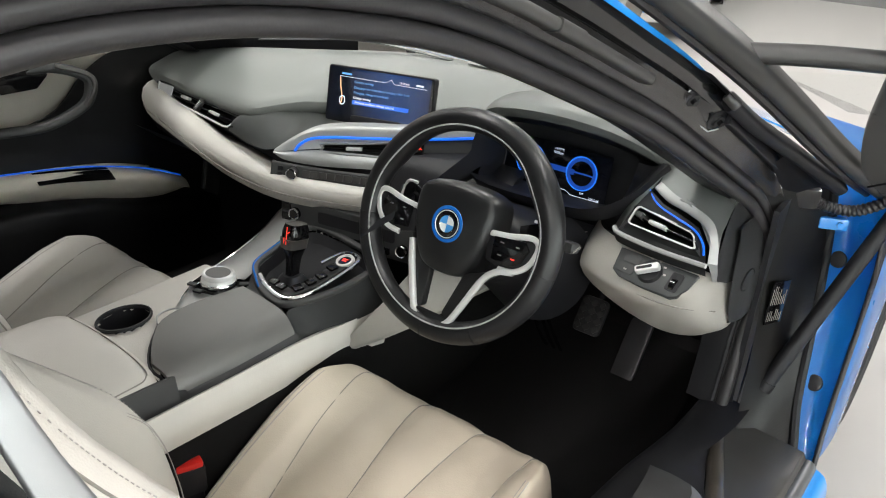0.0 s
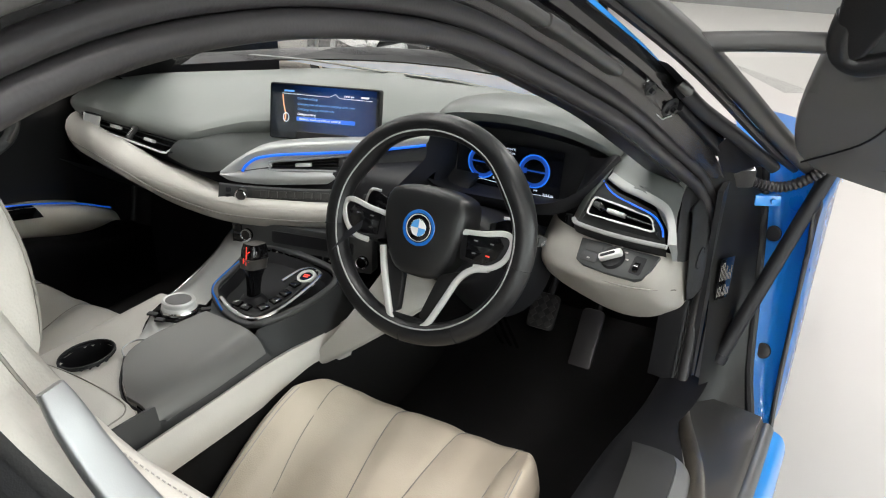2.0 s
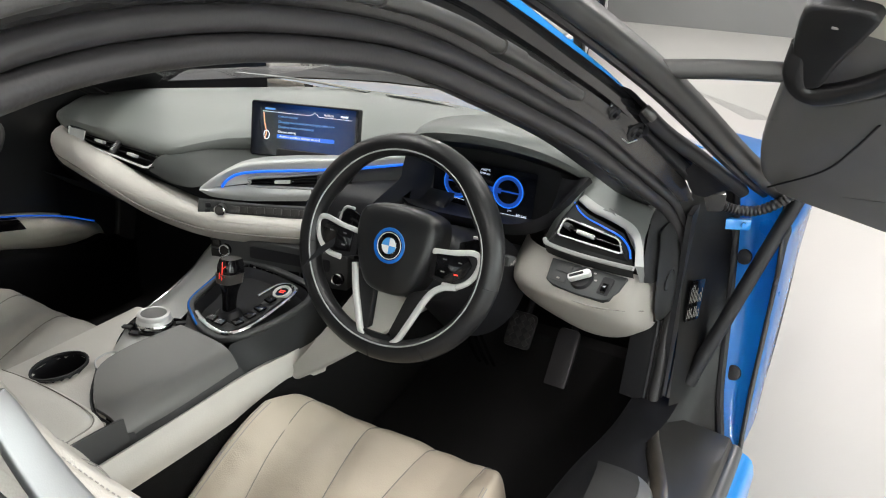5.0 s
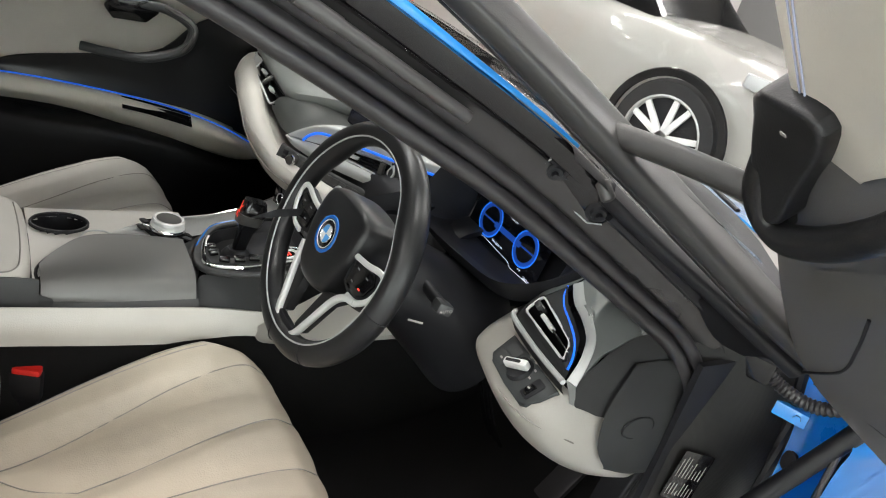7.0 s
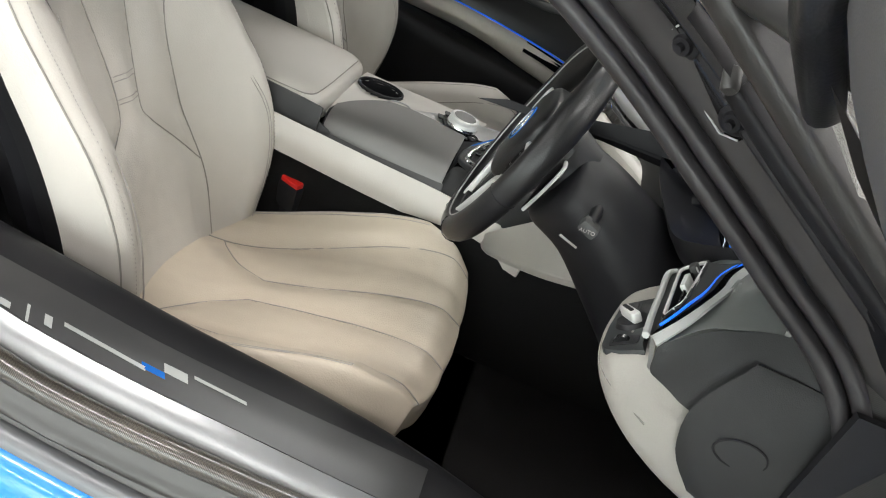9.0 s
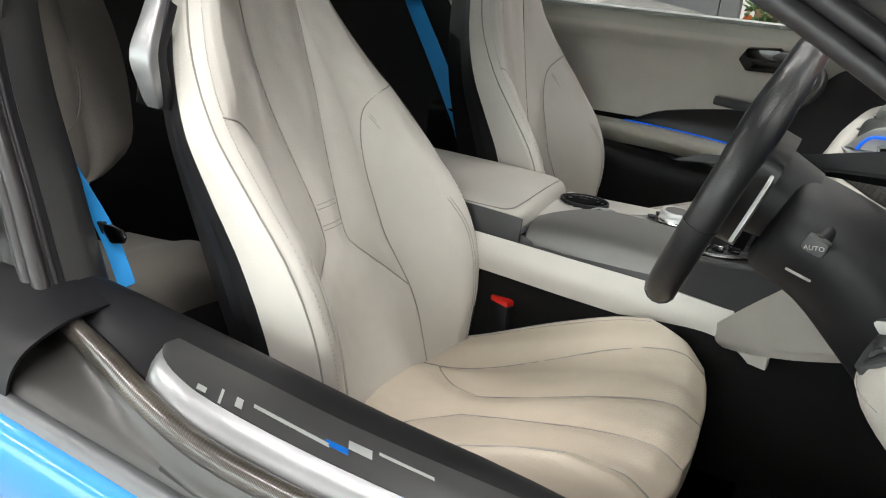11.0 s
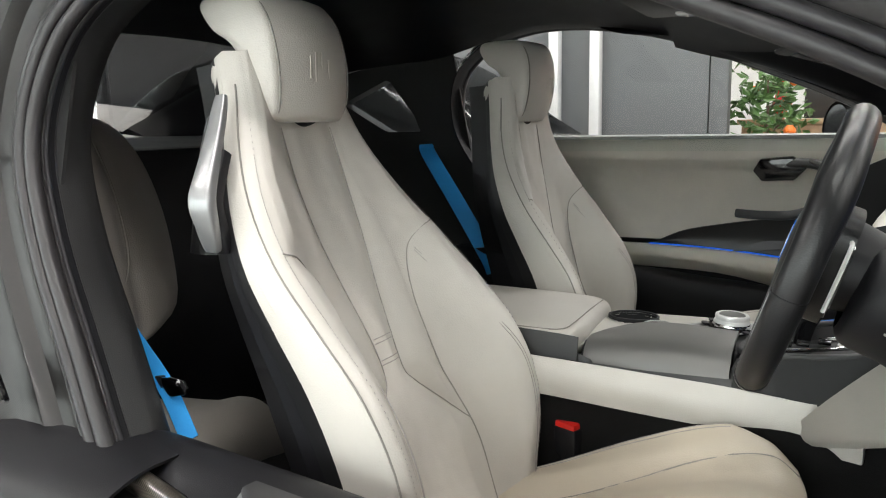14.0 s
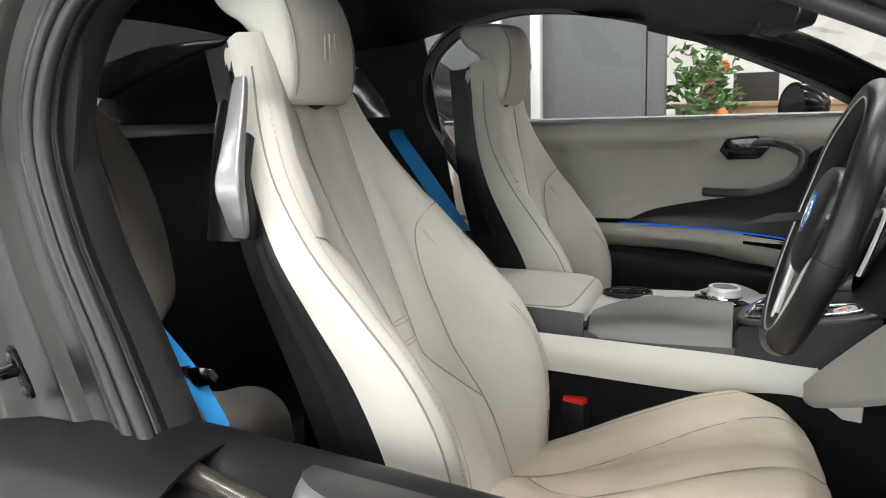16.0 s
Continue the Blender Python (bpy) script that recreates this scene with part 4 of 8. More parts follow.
arch = [(0, 0.677), (0.03, 0.701), (0.07, 0.725), (0.12, 0.739), (0.2, 0.748), (0.32, 0.758), (0.44, 0.774)]
glow = [(0.048, 0.684), (0.058, 0.698), (0.082, 0.713), (0.13, 0.7215), (0.2, 0.727), (0.32, 0.738), (0.43, 0.753)]
part("silver_trim", sheet_bm([[fp(a, z - 0.001, -0.040) for a, z in arch], [fp(a, z, 0.0) for a, z in arch], [fp(a, z, 0.002) for a, z in glow]], 4, 5, 0.006, flip=True), TRIM_SILVER, dash, "satin silver trim arch")
part("light_line", tube_bm(crom([fp(a, z - 0.001, 0.003) for a, z in glow], 6), 0.0028, 8), BLUE_GLOW, dash, "glowing blue light line")
part("vent_surround", sheet_bm([[fp(a, z, 0.001) for a, z in ((0.052, 0.684), (0.062, 0.697), (0.084, 0.710), (0.13, 0.7185), (0.2, 0.724), (0.28, 0.731))], [fp(a, z, -0.004) for a, z in ((0.104, 0.692), (0.108, 0.698), (0.122, 0.705), (0.15, 0.710), (0.2, 0.7155), (0.275, 0.723))]], 2, 5, 0.004, flip=True), SILVER, dash, "bright silver vent surround")
part("lower_trim", sheet_bm([[fp(a, z, -0.002) for a, z in ((0.0, 0.677), (0.05, 0.682), (0.104, 0.689), (0.14, 0.684), (0.2, 0.686), (0.275, 0.690))], [fp(a, z, 0.006) for a, z in ((0.0, 0.675), (0.045, 0.672), (0.1, 0.671), (0.15, 0.672), (0.2, 0.675), (0.28, 0.680))], [fp(a, z, 0.002) for a, z in ((0.0, 0.672), (0.03, 0.660), (0.1, 0.656), (0.15, 0.658), (0.2, 0.661), (0.28, 0.666))]], 3, 5, 0.005, flip=True), TRIM_SILVER, dash, "satin silver lower trim")
part("centre_fascia", sheet_bm([[fp(a, z, -0.003) for a, z in ((0.274, 0.733), (0.36, 0.742), (0.435, 0.752), (0.46, 0.75))], [fp(a, z, 0.0) for a, z in ((0.276, 0.70), (0.36, 0.708), (0.44, 0.722), (0.468, 0.72))], [fp(a, z, -0.003) for a, z in ((0.278, 0.666), (0.36, 0.677), (0.45, 0.694), (0.475, 0.69))]], 3, 3, 0.006, flip=True), CHARCOAL, dash, "charcoal centre fascia")
part("fascia_line", tube_bm(crom([fp(a, z, 0.004) for a, z in ((0.27, 0.665), (0.36, 0.675), (0.46, 0.694))], 5), 0.0028, 8), TRIM_SILVER, dash)
cv = vent("centre_vent", (fp(0.108, 0.703, -0.003), fp(0.272, 0.722, -0.003), fp(0.272, 0.690, -0.003), fp(0.108, 0.686, -0.003)), 3, dash, TRIM_SILVER, "slim centre air vent in a silver frame", 0.42, 0.0028)
part("vent_wheel", block_bm((0.012, 0.010, 0.024), basis(fp(0.258, 0.706, 0.0), (0.905, 0.425, 0), (0, 0.15, 1)) @ pose(0, 0, 0, 90), 0.003), SILVER_DARK, cv)
part("slat_frame", tube_bm(crom([fp(0.282, 0.724, 0.002), fp(0.290, 0.708, 0.002), fp(0.284, 0.692, 0.002)], 5), 0.0026, 8), TRIM_SILVER, cv)
fb = basis(fp(0.315, 0.722, 0.002), (0.905, 0.425, 0), (0, 0.15, 1))
hz = part("hazard_switch", prism_bm(rrect(0.022, 0.022, 0.003), 0.004, fb @ pose(0, 0, -0.002), 0.001), GLOSS, dash)
part("hazard_symbol", prism_bm([(-0.007, -0.006), (0.007, -0.006), (0, 0.007)], 0.0008, fb @ pose(0, 0, 0.0022)), RED_GLOW, hz, smooth=0)
lk = part("lock_switch", prism_bm(rrect(0.022, 0.018, 0.003), 0.004, fb @ pose(0, -0.023, -0.002), 0.001), GLOSS, dash)
part("lock_mark", prism_bm(rrect(0.005, 0.008, 0.001), 0.0006, fb @ pose(0, -0.023, 0.0022)), STITCH, lk, smooth=0)
strip_c = [fp(0.0, 0.638, 0.004), fp(0.08, 0.635, 0.007), fp(0.18, 0.634, 0.008), fp(0.3, 0.637, 0.006)]
audio = part("audio_panel", sweep_bm(crom(strip_c, 5), rrect(0.012, 0.038, 0.005), (0, 0.35, 1)), CHARCOAL, dash, "dark strip of audio buttons")
am = basis(fp(0.052, 0.638, 0.010), (0.905, 0.425, 0), (0, 0.15, 1))
part("volume_knob", lathe_bm([(0.0, 0.018), (0.009, 0.018), (0.011, 0.015), (0.0115, 0.002), (0.013, -0.003)], am, 24), SILVER_DARK, audio)
part("knob_ring", lathe_bm([(0.0098, 0.0180), (0.0118, 0.0172), (0.0125, 0.013), (0.0118, 0.0125)], am, 24, False), CHROME, audio)
part("knob_ring", lathe_bm([(0.013, -0.002), (0.0145, 0.001), (0.0155, -0.003)], am, 24, False), CHROME, audio)
for i in range(9):
    part("button", prism_bm(rrect(0.0178, 0.014, 0.002), 0.004, basis(fp(0.082 + 0.0185 * i, 0.640, 0.0125), (0.905, 0.425, 0), (0, 0.4, 1)), 0.001), SILVER_DARK, audio)
for i in range(2):
    part("side_key", prism_bm(rrect(0.012, 0.010, 0.002), 0.003, basis(fp(0.022 + 0.0 * i, 0.645 - 0.014 * i, 0.010), (0.905, 0.425, 0), (0, 0.3, 1)), 0.001), BLACK, audio)

# central display
disp = thing("central_display", (0.0, 0.31, 0.79), "wide freestanding display showing a blue settings menu", "display")
dm = basis((0.0055, 0.2795, 0.793), (0.239, 0.065, 0.0), (0, 0.22, 1))
DW, DH = 0.248, 0.118
part("housing", prism_bm(rrect(DW, DH, 0.006), 0.02, dm @ pose(0, 0, -0.02), 0.003), BLACK, disp)
scr = part("screen", prism_bm(rrect(DW - 0.006, DH - 0.006, 0.004), 0.001, dm @ pose(0, 0, 0.0004)), SCREEN, disp, smooth=0)
part("foot", block_bm((0.12, 0.03, 0.04), dm @ pose(0, -0.055, -0.012), 0.006), BLACK, disp)


def menu_material():
    """The lit menu ground: a blue glow rising to the right and fading down."""
    m = bpy.data.materials.new("menu_ground")
    m.use_nodes = True
    n, l = m.node_tree.nodes, m.node_tree.links
    p = n["Principled BSDF"]
    p.inputs["Base Color"].default_value = (0.004, 0.006, 0.012, 1)
    p.inputs["Roughness"].default_value = 0.06
    tc = n.new("ShaderNodeTexCoord")
    gr = n.new("ShaderNodeTexGradient")
    gr.gradient_type = "SPHERICAL"
    mp = n.new("ShaderNodeMapping")
    mp.inputs["Location"].default_value = (-1.02, -1.15, 0)
    mp.inputs["Scale"].default_value = (1.75, 1.4, 0)
    l.new(tc.outputs["Generated"], mp.inputs[0])
    l.new(mp.outputs[0], gr.inputs[0])
    rp = n.new("ShaderNodeValToRGB")
    rp.color_ramp.elements[0].color = (0.0003, 0.0008, 0.003, 1)
    rp.color_ramp.elements[1].color = (0.005, 0.038, 0.18, 1)
    l.new(gr.outputs[0], rp.inputs[0])
    l.new(rp.outputs[0], p.inputs["Emission Color"])
    p.inputs["Emission Strength"].default_value = 1.0
    return m


TEXT_BLUE = material("menu_text_blue", (0.12, 0.33, 0.75), 0.5, emit=0.55)
TEXT_WHITE = material("menu_text_white", (0.8, 0.86, 1.0), 0.5, emit=0.8)
FLAME = material("menu_flame", (0.9, 0.45, 0.25), 0.5, emit=0.6)
MENU_BAR = material("menu_bar", (0.03, 0.13, 0.55), 0.5, emit=0.7)
part("menu_ground", prism_bm(rrect(0.232, 0.098, 0.002), 0.0004, dm @ pose(0.0, 0.006, 0.0016)), menu_material(), scr, smooth=0)
menu_at = dm @ pose(0.0, 0.0055, 0) @ Matrix.Diagonal((1.06, 1.06, 1, 1))
tz = 0.0022
for k, (txt, x, y, mat) in enumerate((("Current settings", -0.056, 0.014, TEXT_BLUE), ("Charging rate of standard charging cable: Low", -0.056, 0.003, TEXT_BLUE), ("Charging: charge immediately", -0.056, -0.007, TEXT_BLUE),
                                      ("Change setting", -0.056, -0.017, TEXT_WHITE), ("Activate auxiliary climate control", -0.052, -0.0262, TEXT_WHITE), ("12:08 pm", 0.042, 0.0245, TEXT_WHITE))):
    part("menu_text", writing_bm(txt, 0.0066 if k < 5 else 0.0058, menu_at @ pose(x, y + 0.008, tz), 0.0001), mat, scr, smooth=0)
part("menu_bar", prism_bm(rrect(0.125, 0.0085, 0.001), 0.0003, menu_at @ pose(0.005, -0.0182, tz - 0.0004)), MENU_BAR, scr, smooth=0)
part("radio_text_bar", prism_bm(rrect(0.016, 0.003, 0.0005), 0.0002, menu_at @ pose(0.086, 0.0325, tz)), TEXT_WHITE, scr, smooth=0)
part("title_line", sweep_bm([menu_at @ V(-0.09, 0.0300, tz), menu_at @ V(0.012, 0.0290, tz), menu_at @ V(0.024, 0.0355, tz), menu_at @ V(0.032, 0.0280, tz), menu_at @ V(0.102, 0.0270, tz)], rrect(0.0008, 0.0004, 0.0001, 1), (0, -1, 0)), TEXT_WHITE, scr, smooth=0)
part("title_text_bar", prism_bm(rrect(0.022, 0.0036, 0.0005), 0.0002, menu_at @ pose(-0.074, 0.0355, tz)), TEXT_BLUE, scr, smooth=0)
part("menu_flame", sweep_bm(crom([menu_at @ V(-0.088, 0.0280, tz), menu_at @ V(-0.0855, 0.0080, tz), menu_at @ V(-0.081, -0.0120, tz), menu_at @ V(-0.084, -0.0260, tz)], 6), rrect(0.003, 0.0004, 0.0001, 1), (0, -1, 0)), FLAME, scr, smooth=0)
part("menu_wheel", sweep_bm([menu_at @ V(-0.080 + 0.006 * math.cos(a), -0.017 + 0.0085 * math.sin(a), tz + 0.0003) for a in [6.28319 * i / 20 for i in range(20)]], rrect(0.0018, 0.0004, 0.0001, 1), (0, -1, 0), closed=True), TEXT_WHITE, scr, smooth=0)

# instrument hood and cluster
clus = thing("instrument_cluster", (0.44, 0.29, 0.74), "digital instrument cluster with two glowing blue dials", "instrument cluster")
hood_rear = [V(0.300, 0.262, 0.815), V(0.312, 0.246, 0.846), V(0.36, 0.238, 0.862), V(0.45, 0.248, 0.866), V(0.54, 0.275, 0.852), V(0.605, 0.312, 0.822), V(0.63, 0.335, 0.795)]
hood_front = [V(0.28, 0.42, 0.805), V(0.29, 0.44, 0.832), V(0.35, 0.46, 0.842), V(0.45, 0.47, 0.842), V(0.55, 0.46, 0.834), V(0.63, 0.43, 0.81), V(0.66, 0.40, 0.785)]
part("hood", sheet_bm([[p + V(0, 0.006, -0.016) for p in hood_rear], hood_rear, [a.lerp(b, 0.35) + V(0, 0, 0.010) for a, b in zip(hood_rear, hood_front)], hood_front], 4, 4, 0.006, flip=True), MID_PAD, clus, "slate leather instrument hood with stitching")
part("hood_stitch", tube_bm(crom([a.lerp(b, 0.10) + V(0, 0, 0.005) for a, b in zip(hood_rear, hood_front)], 5), 0.0012, 6), STITCH, clus)
brow = [p + V(0, 0.010, -0.022) for p in hood_rear]
bez = [V(0.303, 0.318, 0.795), V(0.315, 0.322, 0.805), V(0.38, 0.322, 0.812), V(0.45, 0.322, 0.814), V(0.52, 0.322, 0.808), V(0.57, 0.322, 0.80), V(0.58, 0.322, 0.79)]
part("brow_lining", sheet_bm([brow, [a.lerp(b, 0.5) for a, b in zip(brow, bez)], bez], 2, 4, 0.004), BLACK, clus)
loop_out = [V(0.294, 0.262, 0.80), V(0.300, 0.238, 0.745), V(0.318, 0.214, 0.714), V(0.45, 0.222, 0.708), V(0.545, 0.234, 0.714), V(0.600, 0.262, 0.75), V(0.632, 0.32, 0.80)]
loop_in = [V(0.303, 0.318, 0.79), V(0.304, 0.315, 0.74), V(0.312, 0.312, 0.70), V(0.45, 0.308, 0.694), V(0.55, 0.310, 0.70), V(0.575, 0.315, 0.74), V(0.582, 0.32, 0.79)]
part("bezel", sheet_bm([[p + V(0, 0.02, -0.02) for p in loop_out], loop_out, [a.lerp(b, 0.4) + V(0, 0, -0.006) for a, b in zip(loop_out, loop_in)], loop_in], 3, 4, 0.004, flip=True), BLACK, clus, "black bezel round the cluster")
part("bezel_edge", tube_bm(crom(loop_out, 6), 0.0035, 8), CHARCOAL, clus)
part("backing", prism_bm(rrect(0.30, 0.15, 0.02), 0.01, basis((0.455, 0.338, 0.748), (1, 0, 0), (0, 0.16, 1)) @ pose(0, 0, -0.008)), BLACK, clus, smooth=0)
km = basis((0.420, 0.318, 0.742), (1, 0.0, 0), (0, 0.16, 1))
kd = part("cluster_screen", prism_bm(rrect(0.222, 0.088, 0.004), 0.001, km), SCREEN, clus, smooth=0)
DIAL = material("dial_blue", (0.02, 0.2, 0.95), 0.5, emit=0.75)
DIAL_DIM = material("dial_glow", (0.01, 0.07, 0.42), 0.5, emit=0.35)
for dx in (-0.055, 0.055):
    part("dial_ring", sweep_bm([km @ V(dx + 0.031 * math.cos(a), 0.031 * math.sin(a), 0.0016) for a in [6.28319 * i / 36 for i in range(36)]], rrect(0.0026, 0.0006, 0.0002, 1), (0, -1, 0), closed=True), DIAL, kd, smooth=0)
    part("dial_face", sweep_bm([km @ V(dx + 0.0262 * math.cos(a), 0.0262 * math.sin(a), 0.0013) for a in [6.28319 * i / 36 for i in range(36)]], rrect(0.0065, 0.0004, 0.0001, 1), (0, -1, 0), closed=True), DIAL_DIM, kd, smooth=0)
    part("dial_band", prism_bm(rrect(0.056, 0.003, 0.001), 0.0004, km @ pose(dx, 0, 0.0015)), DIAL_DIM, kd, smooth=0)
part("link_band", prism_bm(rrect(0.08, 0.010, 0.001), 0.0003, km @ pose(0, -0.001, 0.0012)), DIAL_DIM, kd, smooth=0)
for txt, x, y, s in (("+14.5°C", -0.008, 0.034, 0.006), ("12:08 pm", -0.010, 0.027, 0.006), ("Side lights on", -0.030, -0.027, 0.0062), ("OFF", 0.058, -0.036, 0.005), ("244.3 mi", 0.078, -0.041, 0.0062), ("19104 mi", -0.106, -0.034, 0.005)):
    part("cluster_text", writing_bm(txt, s, km @ pose(x, y, 0.0016), 0.0001), TEXT_WHITE, kd, smooth=0)
part("cluster_line", sweep_bm([km @ V(-0.10, -0.030, 0.0016), km @ V(-0.07, -0.037, 0.0016), km @ V(-0.055, -0.033, 0.0016), km @ V(0.03, -0.038, 0.0016), km @ V(0.04, -0.044, 0.0016), km @ V(0.1, -0.043, 0.0016)], rrect(0.0008, 0.0004, 0.0001, 1), (0, -1, 0)), TEXT_WHITE, kd, smooth=0)
GREEN_GLOW = material("green_lit_symbol", (0.3, 0.9, 0.2), 0.5, emit=0.7)
part("lamp_symbol", prism_bm(rrect(0.007, 0.004, 0.001), 0.0005, basis((0.345, 0.300, 0.782), (1, 0, 0), (0, 0.1, 1))), GREEN_GLOW, kd, smooth=0)
part("warning_symbol", prism_bm(rrect(0.009, 0.005, 0.001), 0.0005, basis((0.556, 0.270, 0.702), (1, 0.2, 0), (0, 0.4, 1))), RED_GLOW, kd, smooth=0)

# driver's side pod with vent, light line and lamp switches
pod = thing("side_pod", (0.70, 0.25, 0.7), "grey dashboard end pod with vent and blue light line", "dashboard end")
POD_GREY = material("pod_satin_paint", (0.17, 0.18, 0.175), 0.4, metal=0.35, bump=0.04, scale=600, vary=0.05)
part("pod_shell", sheet_bm([[V(0.635, 0.47, 0.785), V(0.67, 0.47, 0.79), V(0.72, 0.47, 0.785), V(0.76, 0.47, 0.765)], [V(0.625, 0.37, 0.800), V(0.66, 0.36, 0.80), V(0.712, 0.345, 0.787), V(0.758, 0.33, 0.765)],
                            [V(0.630, 0.325, 0.787), V(0.668, 0.308, 0.783), V(0.712, 0.288, 0.774), V(0.765, 0.265, 0.748)],
                            [V(0.630, 0.303, 0.772), V(0.672, 0.278, 0.766), V(0.708, 0.262, 0.763), V(0.768, 0.239, 0.736)],
                            [V(0.632, 0.299, 0.769), V(0.674, 0.274, 0.762), V(0.712, 0.258, 0.759), V(0.779, 0.206, 0.704)]], 4, 4, 0.006, flip=True), POD_GREY, pod, "slate grey pod cover")
part("pod_ridge", tube_bm(crom([V(0.640, 0.365, 0.802), V(0.655, 0.352, 0.802), V(0.69, 0.318, 0.785), V(0.725, 0.296, 0.770)], 5), 0.0022, 8), POD_GREY, pod)
part("pod_flank", sheet_bm([[V(0.640, 0.345, 0.806), V(0.612, 0.285, 0.762), V(0.594, 0.262, 0.725), V(0.583, 0.250, 0.692)], [V(0.632, 0.315, 0.785), V(0.610, 0.268, 0.745), V(0.600, 0.248, 0.718), V(0.592, 0.236, 0.690)], [V(0.626, 0.296, 0.766), V(0.612, 0.262, 0.738), V(0.606, 0.243, 0.718), V(0.599, 0.229, 0.696)]], 3, 3, 0.005), POD_GREY, pod)
vA, vC, vD, vB = V(0.620, 0.252, 0.742), V(0.731, 0.219, 0.737), V(0.743, 0.205, 0.717), V(0.614, 0.231, 0.715)
outer = [V(0.624, 0.286, 0.761), V(0.657, 0.265, 0.752), V(0.693, 0.251, 0.748), V(0.734, 0.230, 0.744), V(0.754, 0.213, 0.728), V(0.766, 0.195, 0.703), V(0.71, 0.206, 0.698), V(0.654, 0.218, 0.695), V(0.599, 0.229, 0.696), V(0.606, 0.250, 0.724)]
inner = [vA, vA.lerp(vC, 0.33), vA.lerp(vC, 0.67), vC, vC.lerp(vD, 0.5), vD, vD.lerp(vB, 0.33), vD.lerp(vB, 0.67), vB, vB.lerp(vA, 0.5)]
bm = bmesh.new()
grid_faces(bm, [outer, [a.lerp(b, 0.5) + V(0, 0.003, -0.003) for a, b in zip(outer, inner)], inner], close_v=True)
bmesh.ops.solidify(bm, geom=bm.faces[:], thickness=0.002)
part("pod_face", bm, CHARCOAL, pod, "black surround of the vent")
blade = [V(0.628, 0.292, 0.767), V(0.662, 0.271, 0.759), V(0.698, 0.257, 0.756), V(0.739, 0.235, 0.751), V(0.760, 0.216, 0.732), V(0.769, 0.197, 0.705)]
rim = [V(0.633, 0.303, 0.774), V(0.673, 0.278, 0.767), V(0.709, 0.262, 0.764), V(0.751, 0.238, 0.757), V(0.770, 0.222, 0.734), V(0.782, 0.203, 0.704)]
part("silver_line", sheet_bm([rim, blade, [p + V(-0.001, 0.001, -0.004) for p in blade]], 2, 5, 0.003, flip=True), TRIM_SILVER, pod, "satin silver trim blade")
part("silver_foot", sheet_bm([[V(0.769, 0.196, 0.705), V(0.774, 0.203, 0.688), V(0.777, 0.209, 0.672)], [V(0.782, 0.202, 0.704), V(0.784, 0.207, 0.688), V(0.783, 0.213, 0.672)]], 2, 2, 0.004), TRIM_SILVER, pod)
part("light_line", tube_bm(crom([V(0.621, 0.289, 0.760), V(0.637, 0.273, 0.752), V(0.658, 0.260, 0.746), V(0.692, 0.246, 0.742), V(0.731, 0.225, 0.739), V(0.751, 0.211, 0.727), V(0.758, 0.202, 0.714)], 6), 0.0016, 8), BLUE_GLOW, pod, "glowing blue light line")
pv = vent("driver_vent", (tuple(vA), tuple(vC), tuple(vD), tuple(vB)), 1, pod, BLACK, "driver air vent in a chrome frame", 0.42, 0.002)
ring = []
for a, b, c in ((vB, vA, vC), (vA, vC, vD), (vC, vD, vB), (vD, vB, vA)):
    for f in (0.0, 0.5, 1.0):
        ring.append((b + (a - b).normalized() * 0.007).lerp(b, f) if f < 0.5 else (b + ((a - b).normalized() + (c - b).normalized()) * 0.0022 if f < 1 else b + (c - b).normalized() * 0.007))
part("vent_frame", sweep_bm(ring, rrect(0.0038, 0.0040, 0.0012, 2), (0, -0.8, 0.6), closed=True), SILVER, pv, "bright satin vent frame")
low = crom([V(0.590, 0.236, 0.699), V(0.602, 0.225, 0.696), V(0.654, 0.215, 0.694), V(0.71, 0.203, 0.697), V(0.768, 0.192, 0.702)], 5)
part("lower_edge", tube_bm(low, 0.0042, 8), TRIM_SILVER, pod)
part("lower_band", sheet_bm([low, [p + V(0, 0.002, -0.010) for p in low], [p + V(0, 0.010, -0.022) for p in low]], 2, 1, 0.004), CHARCOAL, pod)
part("vent_wheel", block_bm((0.014, 0.010, 0.022), basis(vA.lerp(vB, 0.5) + V(0.014, 0.002, 0.0), vC - vA, vA - vB), 0.003), CHARCOAL, pv)
for k in range(4):
    part("wheel_rib", block_bm((0.002, 0.003, 0.008), basis(vA.lerp(vB, 0.35) + V(0.010 + 0.0028 * k, -0.0035, 0.001), vC - vA, vA - vB), 0.0005, 1), SILVER, pv)
knee = thing("knee_panel", (0.69, 0.3, 0.56), "cream leather lower dashboard panel", "dashboard panel")
